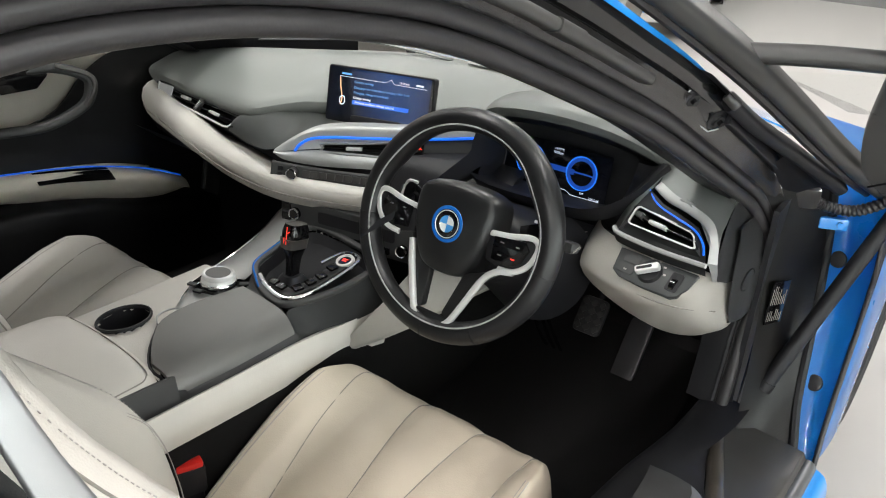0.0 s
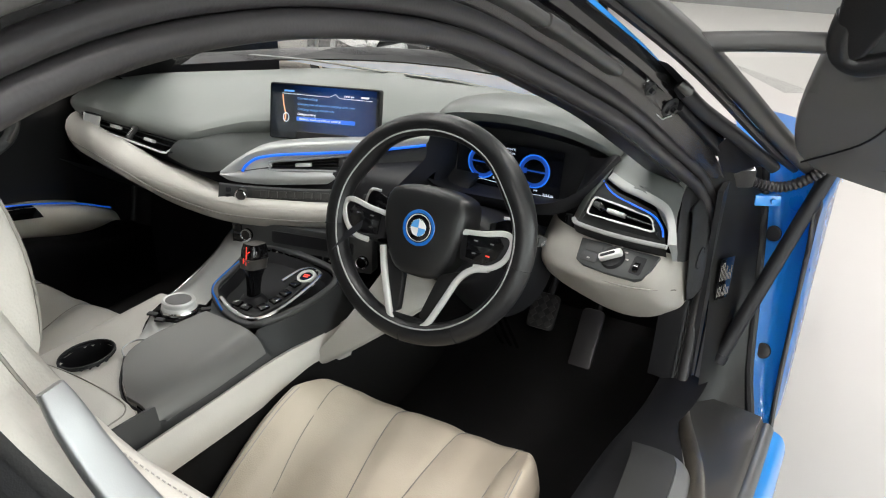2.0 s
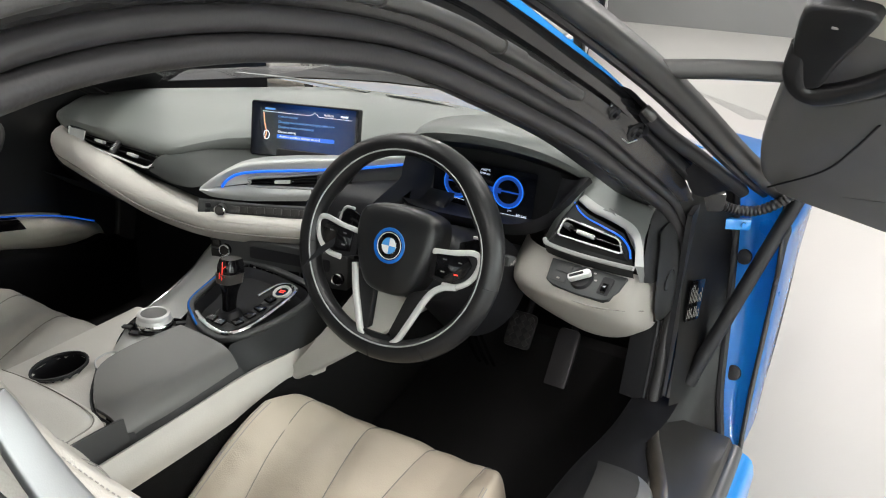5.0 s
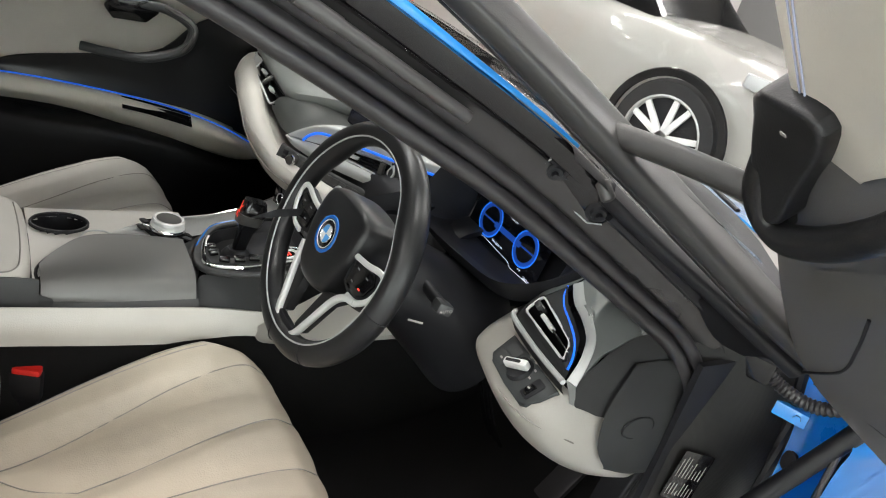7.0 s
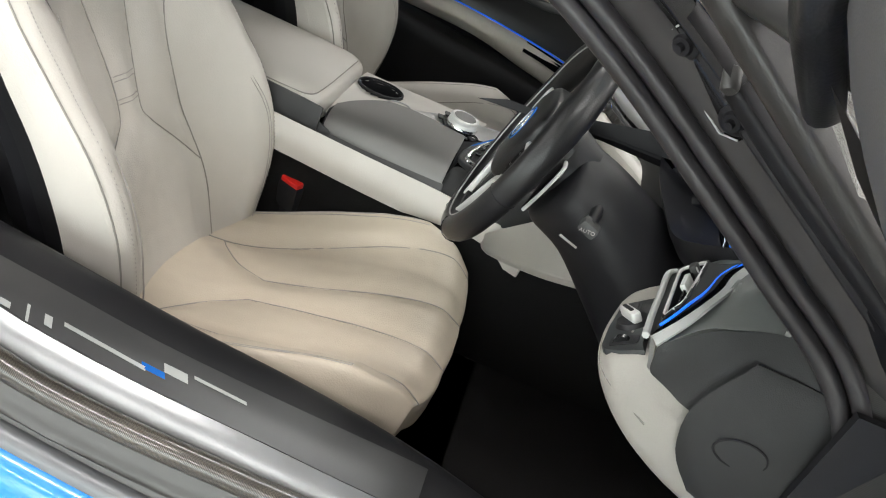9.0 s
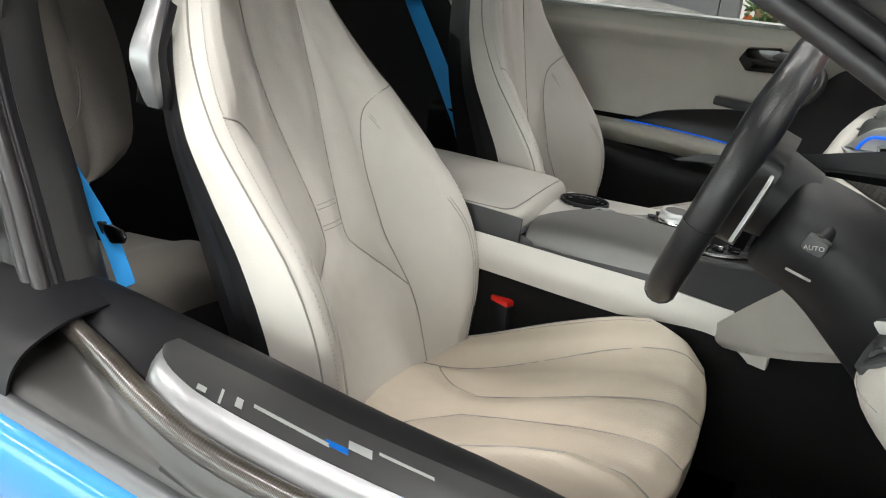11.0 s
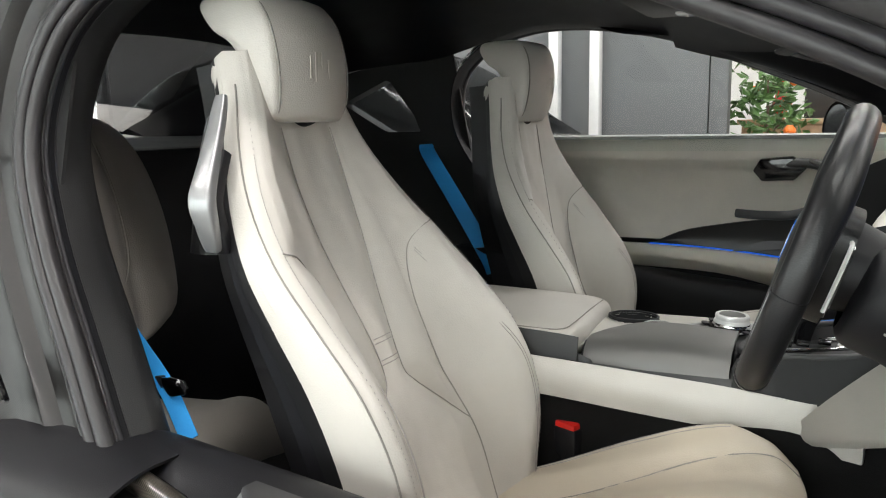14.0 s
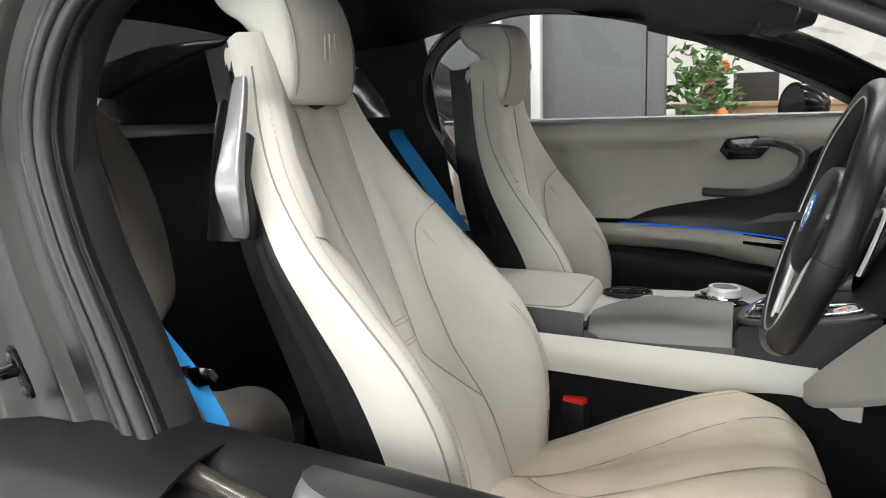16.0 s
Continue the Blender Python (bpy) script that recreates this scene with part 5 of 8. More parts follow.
part("panel", sheet_bm([[V(0.520, 0.33, 0.668), V(0.555, 0.268, 0.676), V(0.612, 0.243, 0.674), V(0.70, 0.224, 0.681), V(0.758, 0.214, 0.683), V(0.776, 0.25, 0.67), V(0.778, 0.36, 0.65)],
                        [V(0.515, 0.29, 0.625), V(0.55, 0.222, 0.635), V(0.615, 0.196, 0.632), V(0.70, 0.178, 0.635), V(0.756, 0.180, 0.638), V(0.782, 0.24, 0.615), V(0.786, 0.37, 0.59)],
                        [V(0.510, 0.30, 0.595), V(0.545, 0.228, 0.602), V(0.62, 0.196, 0.602), V(0.70, 0.190, 0.592), V(0.760, 0.225, 0.572), V(0.782, 0.31, 0.54), V(0.782, 0.41, 0.53)],
                        [V(0.500, 0.36, 0.560), V(0.54, 0.30, 0.548), V(0.62, 0.265, 0.535), V(0.69, 0.280, 0.512), V(0.735, 0.34, 0.492), V(0.755, 0.42, 0.485), V(0.755, 0.47, 0.48)],
                        [V(0.500, 0.46, 0.540), V(0.54, 0.42, 0.52), V(0.62, 0.40, 0.492), V(0.68, 0.40, 0.475), V(0.715, 0.44, 0.465), V(0.73, 0.48, 0.46), V(0.73, 0.52, 0.46)]], 5, 4, 0.006), CREAM_LIGHT, knee)
part("knee_seam", tube_bm(crom([V(0.552, 0.222, 0.632), V(0.616, 0.193, 0.622), V(0.70, 0.175, 0.622), V(0.755, 0.183, 0.624), V(0.784, 0.24, 0.606)], 5), 0.0011, 6), SEAM, knee)
lm = basis((0.682, 0.2015, 0.654), (0.978, -0.203, 0.045), (0.123, 0.736, 0.656))
FACE = material("switch_panel_plastic", (0.030, 0.033, 0.034), 0.4, bump=0.1, scale=700, vary=0.06)
lp = part("lamp_switch_panel", prism_bm([(-0.0746, 0.0233), (-0.0665, -0.019), (-0.050, -0.0265), (0.0, -0.0295), (0.050, -0.0275), (0.061, -0.022), (0.071, -0.002), (0.0755, 0.026)], 0.018, lm @ pose(0, 0, -0.013), 0.002), FACE, knee, "black lamp switch panel")
part("switch_key", prism_bm(rrect(0.032, 0.017, 0.003), 0.002, lm @ pose(-0.042, 0.010, 0.0045), 0.001), CHARCOAL, lp)
part("switch_key", prism_bm(rrect(0.032, 0.017, 0.003), 0.002, lm @ pose(-0.044, -0.010, 0.0045), 0.001), CHARCOAL, lp)
part("key_mark", prism_bm(rrect(0.006, 0.003, 0.001), 0.0006, lm @ pose(-0.044, -0.012, 0.0064)), STITCH, lp, smooth=0)
part("dial_base", lathe_bm([(0.0, 0.006), (0.0185, 0.006), (0.0215, 0.0)], lm @ pose(-0.002, 0.0, 0.0048), 28), BLACK, lp)
dg = part("dial_grip", prism_bm(rrect(0.041, 0.012, 0.004), 0.013, lm @ pose(-0.002, 0.0, 0.0105, 0, 0, 34), 0.003), SILVER, lp, "silver rotary lamp switch")
part("grip_inlay", prism_bm(rrect(0.026, 0.005, 0.002), 0.001, lm @ pose(-0.005, -0.002, 0.0232, 0, 0, 34)), BLACK, dg, smooth=0)
for a in (110, 75, 42, 10):
    part("dial_mark", prism_bm(rrect(0.005, 0.003, 0.001), 0.0006, lm @ pose(-0.002 + 0.026 * math.cos(math.radians(a)), 0.025 * math.sin(math.radians(a)), 0.005)), STITCH, lp, smooth=0)
part("wheel_slot", prism_bm(rrect(0.022, 0.034, 0.004), 0.0015, lm @ pose(0.046, -0.001, 0.0045), 0.0005), BLACK, lp)
part("thumb_wheel", lathe_bm([(0.0, -0.004), (0.011, -0.004), (0.011, 0.004), (0.0, 0.004)], lm @ pose(0.046, -0.005, 0.001) @ pose(0, 0, 0, 0, 90, 0), 20), GLOSS, lp)
part("dash_end", sheet_bm([[V(0.779, 0.205, 0.704), V(0.773, 0.235, 0.731), V(0.766, 0.27, 0.750), V(0.760, 0.33, 0.766), V(0.765, 0.45, 0.765)], [V(0.783, 0.207, 0.690), V(0.779, 0.24, 0.706), V(0.775, 0.28, 0.722), V(0.772, 0.33, 0.728), V(0.775, 0.45, 0.725)],
                            [V(0.784, 0.213, 0.672), V(0.784, 0.25, 0.664), V(0.786, 0.29, 0.664), V(0.788, 0.34, 0.666), V(0.79, 0.45, 0.665)], [V(0.784, 0.235, 0.664), V(0.786, 0.26, 0.652), V(0.789, 0.30, 0.645), V(0.79, 0.36, 0.64), V(0.795, 0.45, 0.63)]], 4, 4, 0.005), PANEL_GREY, pod, "dark dashboard end cover")
cover = part("speaker_cover", sheet_bm([[V(0.774, 0.303, 0.728), V(0.770, 0.36, 0.727), V(0.772, 0.44, 0.722)], [V(0.781, 0.300, 0.726), V(0.779, 0.36, 0.724), V(0.781, 0.44, 0.720)], [V(0.792, 0.268, 0.664), V(0.797, 0.345, 0.66), V(0.795, 0.44, 0.655)],
                                        [V(0.793, 0.280, 0.60), V(0.801, 0.345, 0.595), V(0.800, 0.45, 0.59)], [V(0.790, 0.318, 0.553), V(0.797, 0.37, 0.542), V(0.797, 0.46, 0.535)], [V(0.782, 0.320, 0.550), V(0.788, 0.37, 0.538), V(0.788, 0.46, 0.53)]], 4, 4, 0.004), PANEL_GREY, pod, "dark grey speaker cover")
part("end_recess", sweep_bm([V(0.799, 0.338 + 0.030 * math.cos(a), 0.632 + 0.018 * math.sin(a)) for a in [6.28319 * i / 24 for i in range(24)]], circle(0.0016, 6), (1, 0, 0), closed=True), BLACK, cover)

# ---- steering wheel and column ----
WC = V(0.419, 0.006, 0.721)
wheel_n = V(math.sin(radians(WHEEL_YAW)) * math.cos(radians(WHEEL_TILT)), -math.cos(radians(WHEEL_YAW)) * math.cos(radians(WHEEL_TILT)), math.sin(radians(WHEEL_TILT)))
wx = V(0, 0, 1).cross(wheel_n).normalized()
WM = basis(WC, wx, wheel_n.cross(wx))          # x right, y up, z to the driver
sw = thing("steering_wheel", tuple(WC), "black leather steering wheel with silver spokes and round emblem", "steering wheel")
R = 0.1755


def rim_pt(a, r=R, h=0.0):
    return WM @ V(r * math.cos(a), r * math.sin(a) * 0.977, h)


def grip(a):
    """The rim swells at the thumb rests."""
    d = math.degrees(a) % 360
    return 1 + 0.16 * math.exp(-((d - 35) / 16) ** 2) + 0.16 * math.exp(-((d - 145) / 16) ** 2)


N = 96
angs = [6.28319 * i / N for i in range(N)]
rim_path = [rim_pt(a, R - 0.004 * (grip(a) - 1) * 6) for a in angs]
part("rim", sweep_bm(rim_path, circle(0.0197, 16, 0.97), lambda i: wheel_n, closed=True, scales=[grip(a) for a in angs]), BLACK_LEATHER, sw, "black leather rim")
part("rim_inlay", sweep_bm([rim_pt(a, R - 0.010 - 0.028 * (grip(a) - 1), 0.0166 * grip(a)) for a in angs], circle(0.0015, 6), lambda i: wheel_n, closed=True), TRIM_SILVER, sw, "thin silver inlay ring")
for d in (352, 188, 268, 300):
    a = radians(d)
    ring = [WM @ V((R + 0.0199 * grip(a) * math.cos(b)) * math.cos(a), (R + 0.0199 * grip(a) * math.cos(b)) * math.sin(a) * 0.985, 0.0199 * grip(a) * math.sin(b)) for b in [6.28319 * i / 14 for i in range(14)]]
    part("rim_seam", sweep_bm(ring, circle(0.0009, 5), (0, 0.3, 1), closed=True), BLACK, sw)
# airbag cover: a soft shield
hub_out = [(-0.075, 0.035), (-0.066, 0.058), (-0.035, 0.068), (0.0, 0.070), (0.035, 0.068), (0.066, 0.058), (0.075, 0.035), (0.073, 0.0), (0.062, -0.035), (0.046, -0.066), (0.028, -0.078), (0.0, -0.081), (-0.028, -0.078), (-0.046, -0.066), (-0.062, -0.035), (-0.073, 0.0)]
hub_rows = []
for s, h in ((0.98, -0.045), (1.0, -0.01), (0.985, 0.004), (0.93, 0.014), (0.75, 0.020), (0.45, 0.023), (0.12, 0.0235)):
    hub_rows.append([WM @ V(x * s * 1.02, (y + 0.004) * s - 0.002, h) for x, y in hub_out])
part("airbag_cover", sheet_bm(hub_rows, 3, 2, 0, close_v=True), BLACK_LEATHER, sw, "black airbag cover")
part("cover_base", lathe_bm([(0.0, 0.0), (0.055, 0.0), (0.058, -0.03), (0.05, -0.075)], WM @ pose(0, 0, -0.015), 28), BLACK, sw)
em = WM @ pose(0, 0.004, 0.0205)
emb = part("emblem", lathe_bm([(0.0, 0.003), (0.0215, 0.003), (0.023, 0.0022), (0.023, -0.001)], em, 32), GLOSS, sw, "round emblem in a blue ring")
part("blue_ring", lathe_bm([(0.0235, 0.0015), (0.0245, 0.0036), (0.029, 0.0036), (0.0305, 0.0015), (0.030, -0.002)], em, 40, False), BLUE_TRIM, emb)
part("chrome_ring", lathe_bm([(0.0133, 0.0032), (0.0138, 0.0042), (0.0146, 0.0042), (0.015, 0.0032)], em, 32, False), CHROME, emb)
EMB_BLUE = material("emblem_blue", (0.06, 0.3, 0.7), 0.3, coat=0.5)
for i in range(4):
    arc = [(0, 0)] + [(0.0132 * math.cos(radians(90 * i + k * 15)), 0.0132 * math.sin(radians(90 * i + k * 15))) for k in range(7)]
    part("quarter", prism_bm(arc, 0.0006, em @ pose(0, 0, 0.0032)), WHITE if i % 2 == 0 else EMB_BLUE, emb, smooth=0)
part("outer_ring", lathe_bm([(0.0212, 0.0032), (0.0218, 0.004), (0.0226, 0.0035)], em, 36, False), SILVER, emb)
KEYMARK = material("dim_key_print", (0.16, 0.16, 0.16), 0.6)
# side spokes with key pads, lower forked spoke
for s in (-1, 1):
    frame_pts = [(s * 0.066, 0.012), (s * 0.105, 0.016), (s * 0.145, 0.024), (s * 0.158, 0.012), (s * 0.150, -0.016), (s * 0.128, -0.034), (s * 0.100, -0.038), (s * 0.072, -0.030)]
    part("spoke_body", prism_bm(frame_pts if s > 0 else frame_pts[::-1], 0.018, WM @ pose(0, 0, -0.012), 0.004), BLACK, sw)
    part("spoke_frame", tube_bm(crom([WM @ V(x, y, 0.007) for x, y in frame_pts[:-1]], 5), 0.0032, 8, side=tuple(wheel_n), sx=1.5), SILVER, sw, "silver spoke outline")
    pad = part("key_pad", prism_bm([(s * x, y) for x, y in ((0.082, 0.010), (0.136, 0.016), (0.146, 0.004), (0.136, -0.018), (0.118, -0.030), (0.084, -0.026))][::s], 0.004, WM @ pose(0, 0, 0.006), 0.001), GLOSS, sw, "gloss black key pad")
    for kx, ky in ((0.098, 0.004), (0.126, 0.004), (0.098, -0.016), (0.122, -0.016)):
        part("key_mark", prism_bm(rrect(0.007, 0.0022, 0.0005, 1), 0.0003, WM @ pose(s * kx, ky, 0.0102)), RED_GLOW if (s > 0 and kx > 0.12 and ky < 0) else KEYMARK, pad, smooth=0)
fork = [(-0.070, -0.040), (-0.060, -0.080), (-0.046, -0.120), (-0.034, -0.150), (-0.018, -0.160), (0.018, -0.160), (0.036, -0.150), (0.054, -0.115), (0.078, -0.064), (0.100, -0.043), (0.126, -0.036)]
part("fork_frame", sweep_bm(crom([WM @ V(x, y, 0.006) for x, y in fork], 5), rrect(0.0105, 0.010, 0.003), tuple(wheel_n)), SILVER, sw, "silver forked lower spoke")
part("fork_foot", prism_bm([(-0.038, -0.146), (0.038, -0.146), (0.026, -0.172), (-0.026, -0.172)][::-1], 0.012, WM @ pose(0, 0, -0.004), 0.003), BLACK, sw)
for s in (-1, 1):
    pdl = part("shift_paddle", prism_bm([(s * 0.095, 0.030), (s * 0.128, 0.044), (s * 0.142, 0.034), (s * 0.146, -0.030), (s * 0.128, -0.038), (s * 0.10, 0.0)][::s], 0.006, WM @ pose(0, 0, -0.042), 0.002), GLOSS, sw, "shift paddle with silver edge")
    part("paddle_edge", tube_bm(crom([WM @ V(s * 0.118, 0.044, -0.037), WM @ V(s * 0.140, 0.040, -0.037), WM @ V(s * 0.147, 0.0, -0.037), WM @ V(s * 0.144, -0.034, -0.037)], 4), 0.0026, 6, side=tuple(wheel_n)), SILVER, pdl)
col = thing("steering_column", (0.43, 0.15, 0.66), "black steering column cover with control stalks", "steering column")
axis = -wheel_n
part("shroud", sheet_bm([[WC + axis * d + WM.to_3x3() @ V(w * math.cos(a), h * math.sin(a) * (1.0 if math.sin(a) > 0 else 1.5) + off, 0) for a in [6.28319 * i / 12 for i in range(12)]]
                         for d, w, h, off in ((0.065, 0.05, 0.045, -0.01), (0.08, 0.085, 0.055, -0.01), (0.14, 0.10, 0.058, -0.012), (0.22, 0.11, 0.07, -0.03), (0.32, 0.12, 0.09, -0.05))], 4, 3, 0, flip=True, close_v=True), BLACK, col)
for web in ([(-0.066, -0.046), (-0.026, -0.060), (-0.024, -0.142), (-0.036, -0.150)], [(0.040, -0.066), (0.108, -0.040), (0.070, -0.074), (0.040, -0.142), (0.026, -0.152), (0.016, -0.140)]):
    part("spoke_leather", prism_bm(web, 0.016, WM @ pose(0, 0, -0.014), 0.003), BLACK_LEATHER, sw)
for s, ln in ((1, 0.152), (-1, 0.160)):
    a0 = WC + axis * (0.125 if s > 0 else 0.085) + WM.to_3x3() @ V(s * 0.07, 0.01, 0)
    a1 = WC + axis * (0.112 if s > 0 else 0.075) + WM.to_3x3() @ V(s * ln, 0.012 if s > 0 else 0.020, 0)
    st = part("stalk", tube_bm([a0, a0.lerp(a1, 0.5), a1], 0.010, 12, side=(0, 0, 1), sx=0.8), BLACK, col, "black control stalk")
    part("stalk_tip", block_bm((0.026, 0.018, 0.026), basis(a1, (a1 - a0), (0, 0.3, 1)), 0.006), CHARCOAL, st)
    if s > 0:
        part("tip_text", writing_bm("AUTO", 0.0075, basis(a1 + V(0.0145, -0.002, 0.0), (0.1, 1, 0.1), (0, 0.2, 1)), 0.0002, "CENTER"), STITCH, st, smooth=0)
part("column_mark", prism_bm(rrect(0.03, 0.003, 0.001), 0.0008, basis(WC + V(0.112, 0.10, -0.075), (0, 1, -0.3), (0, 0, 1))), STITCH, col, smooth=0)

# ---- pedals ----
for nm, c, size, mat, text in (("brake_pedal", (0.409, 0.606, 0.281), (0.07, 0.09), RUBBER, "grey rubber-studded brake pedal"), ("accelerator_pedal", (0.535, 0.555, 0.225), (0.055, 0.22), RUBBER, "long dark accelerator pedal")):
    pd = thing(nm, c, text, "pedal")
    pm = basis(c, (1, 0, 0), (0, 0.55, 0.8))
    part("pad", prism_bm(rrect(size[0], size[1], 0.012), 0.014, pm, 0.004), mat, pd)
    part("lever", tube_bm(crom([V(*c) + V(0, 0.012, 0.01), V(*c) + V(0, 0.10, 0.1), V(c[0], c[1] + 0.12, 0.5)], 4), 0.009, 8, side=(1, 0, 0)), BLACK, pd)
    if nm == "brake_pedal":
        for i in range(3):
            for j in range(4):
                part("stud", block_bm((0.014, 0.014, 0.005), pm @ pose(-0.022 + 0.022 * i, -0.03 + 0.02 * j, 0.015, 0, 0, 45), 0.001), SILVER_DARK, pd)
    else:
        part("foot_plate", block_bm((0.06, 0.02, 0.008), pm @ pose(0, -0.09, 0.014), 0.002), SILVER_DARK, pd)
rest = thing("pipe_run", (0.33, 0.55, 0.15), "dark cables running down beside the footwell", "cable")
for dx in (0.0, 0.018, 0.034):
    part("pipe", tube_bm(crom([V(0.30 + dx, 0.36, 0.56), V(0.31 + dx, 0.44, 0.40), V(0.33 + dx * 1.3, 0.50, 0.25), V(0.34 + dx, 0.56, 0.17)], 5), 0.004, 8, side=(1, 0, 0)), GLOSS, rest)

# ---- centre console ----
con = thing("centre_console", (0.05, -0.1, 0.14), "centre console with silver deck and dark lidded box", "centre console")
part("tunnel", sheet_bm([[V(-0.20, y, 0.14), V(-0.17, y, 0.34), V(-0.13, y, z), V(0.14, y, z), V(0.185, y, 0.34), V(0.20, y, 0.14)] for y, z in ((-0.95, 0.40), (-0.6, 0.42), (-0.3, 0.44), (0.0, 0.42), (0.3, 0.46), (0.75, 0.48))], 2, 2, 0.01), CARPET, con, "black carpeted tunnel")
part("side_strip", sheet_bm([[V(0.176, -0.62, 0.47), V(0.188, -0.62, 0.44), V(0.184, -0.62, 0.408)], [V(0.176, -0.44, 0.464), V(0.188, -0.44, 0.436), V(0.182, -0.44, 0.404)], [V(0.168, -0.25, 0.452), V(0.182, -0.25, 0.424), V(0.175, -0.25, 0.390)],
                             [V(0.160, -0.10, 0.444), V(0.172, -0.10, 0.412), V(0.165, -0.10, 0.378)], [V(0.166, 0.02, 0.438), V(0.170, 0.02, 0.402), V(0.160, 0.02, 0.362)], [V(0.185, 0.10, 0.45), V(0.19, 0.10, 0.41), V(0.18, 0.10, 0.36)]], 4, 4, 0.012, flip=True), CREAM_LIGHT, con, "cream leather side strip")
kick = []
for low_, top_ in (((0.152, -0.022, 0.368), (0.27, 0.17, 0.60)), ((0.205, 0.045, 0.392), (0.31, 0.23, 0.58)), ((0.266, 0.119, 0.430), (0.345, 0.30, 0.565)), ((0.330, 0.200, 0.480), (0.39, 0.37, 0.575)), ((0.40, 0.29, 0.525), (0.45, 0.43, 0.58))):
    lo_, hi_ = Vector(low_), Vector(top_)
    kick.append([lo_ + V(0.0, 0.012, -0.008)] + [lo_.lerp(hi_, f) + V(0.012, -0.012, 0.0) * math.sin(3.1416 * f) for f in (0.0, 0.12, 0.4, 0.7, 1.0)])
part("kick_panel", sheet_bm(kick, 4, 4, 0.008), CREAM_LIGHT, con, "cream knee pad of the console")
def drop(rows):
    """The deck lies lower towards the armrest than at the dashboard."""
    return [[V(p.x, p.y, p.z - 0.021 * max(0.0, min(1.0, (0.15 - p.y) / 0.15))) for p in r] for r in rows]


# armrest lid and cup holder surround
arm = thing("armrest_lid", (-0.02, -0.55, 0.5), "cream leather armrest lid over the console", "armrest")
part("lid", sheet_bm([[V(x * k, y - (0.012 * max(0.0, abs(x) - 0.09) / 0.06 if y > -0.4 else 0.0), max(z + dz, 0.462)) for x, dz in ((0.150, -0.060), (0.160, -0.04), (0.150, -0.012), (0.10, 0.0), (0.0, 0.004), (-0.10, 0.0), (-0.145, -0.014), (-0.15, -0.05))]
                      for y, z, k in ((-0.92, 0.532, 1), (-0.75, 0.528, 1), (-0.55, 0.525, 1), (-0.43, 0.521, 1), (-0.39, 0.516, 0.995), (-0.376, 0.509, 0.985), (-0.369, 0.498, 0.975), (-0.367, 0.480, 0.97), (-0.367, 0.462, 0.97))], 3, 3, 0.006, flip=True), CREAM, arm)
part("lid_seam", tube_bm(crom([V(0.153, -0.90, 0.520), V(0.151, -0.6, 0.514), V(0.149, -0.44, 0.510), V(0.140, -0.397, 0.511), V(0.10, -0.386, 0.515), V(0.0, -0.383, 0.519), V(-0.10, -0.386, 0.515)], 6), 0.0012, 6), SEAM, arm)
part("side_cover", sheet_bm([[V(0.156, y, z - 0.050), V(0.161, y, z - 0.075), V(0.164, y, z - 0.11)] for y, z in ((-0.92, 0.58), (-0.6, 0.565), (-0.40, 0.556), (-0.362, 0.552))], 2, 2, 0.006, flip=True), CHARCOAL, arm, "dark grey side cover")
sur = sheet_bm(drop([[V(0.125, -0.368, 0.500), V(0.0, -0.366, 0.512), V(-0.135, -0.366, 0.508), V(-0.165, -0.366, 0.47)], [V(0.045, -0.30, 0.511), V(-0.03, -0.30, 0.512), V(-0.14, -0.30, 0.506), V(-0.17, -0.30, 0.46)],
                               [V(-0.05, -0.2, 0.512), V(-0.08, -0.2, 0.512), V(-0.145, -0.2, 0.505), V(-0.175, -0.2, 0.45)], [V(-0.075, -0.08, 0.512), V(-0.1, -0.08, 0.510), V(-0.15, -0.08, 0.503), V(-0.18, -0.08, 0.44)]]), 16, 12, 0.0, flip=True)
bmesh.ops.delete(sur, geom=[f for f in sur.faces if ((f.calc_center_median().x + 0.06) / 0.036) ** 2 + ((f.calc_center_median().y + 0.312) / 0.047) ** 2 < 1], context="FACES")
part("cup_surround", sur, CREAM_LIGHT, con, "cream surround of the cup holder")
cup = part("cup_holder", lathe_bm([(0.041, 0.002), (0.040, 0.004), (0.038, 0.003), (0.035, -0.05), (0.0, -0.052)], pose(-0.06, -0.312, 0.491) @ Matrix.Diagonal((0.95, 1.25, 1, 1)), 28, False), BLACK, con, "oval black cup holder")
part("cup_rim", sweep_bm([V(-0.06 + 0.038 * math.cos(a), -0.312 + 0.049 * math.sin(a), 0.4975) for a in [6.28319 * i / 28 for i in range(28)]], circle(0.0022, 6), (0, 0, 1), closed=True), BLACK, cup)
# dark lidded box
part("box", sheet_bm([[V(x, y, z) for x, z in r] for y, r in ((-0.356, ((0.090, 0.485), (0.112, 0.483), (0.128, 0.476), (0.138, 0.464), (0.143, 0.450))), (-0.325, ((0.045, 0.490), (0.100, 0.488), (0.127, 0.480), (0.139, 0.466), (0.144, 0.449))),
                      (-0.275, ((0.000, 0.494), (0.095, 0.491), (0.126, 0.483), (0.140, 0.467), (0.145, 0.448))), (-0.20, ((-0.006, 0.496), (0.090, 0.492), (0.125, 0.484), (0.140, 0.466), (0.146, 0.447))), (-0.105, ((0.010, 0.496), (0.085, 0.491), (0.122, 0.482), (0.139, 0.464), (0.146, 0.445))))], 4, 4, 0.008, flip=True), BOX, con, "satin graphite box lid")
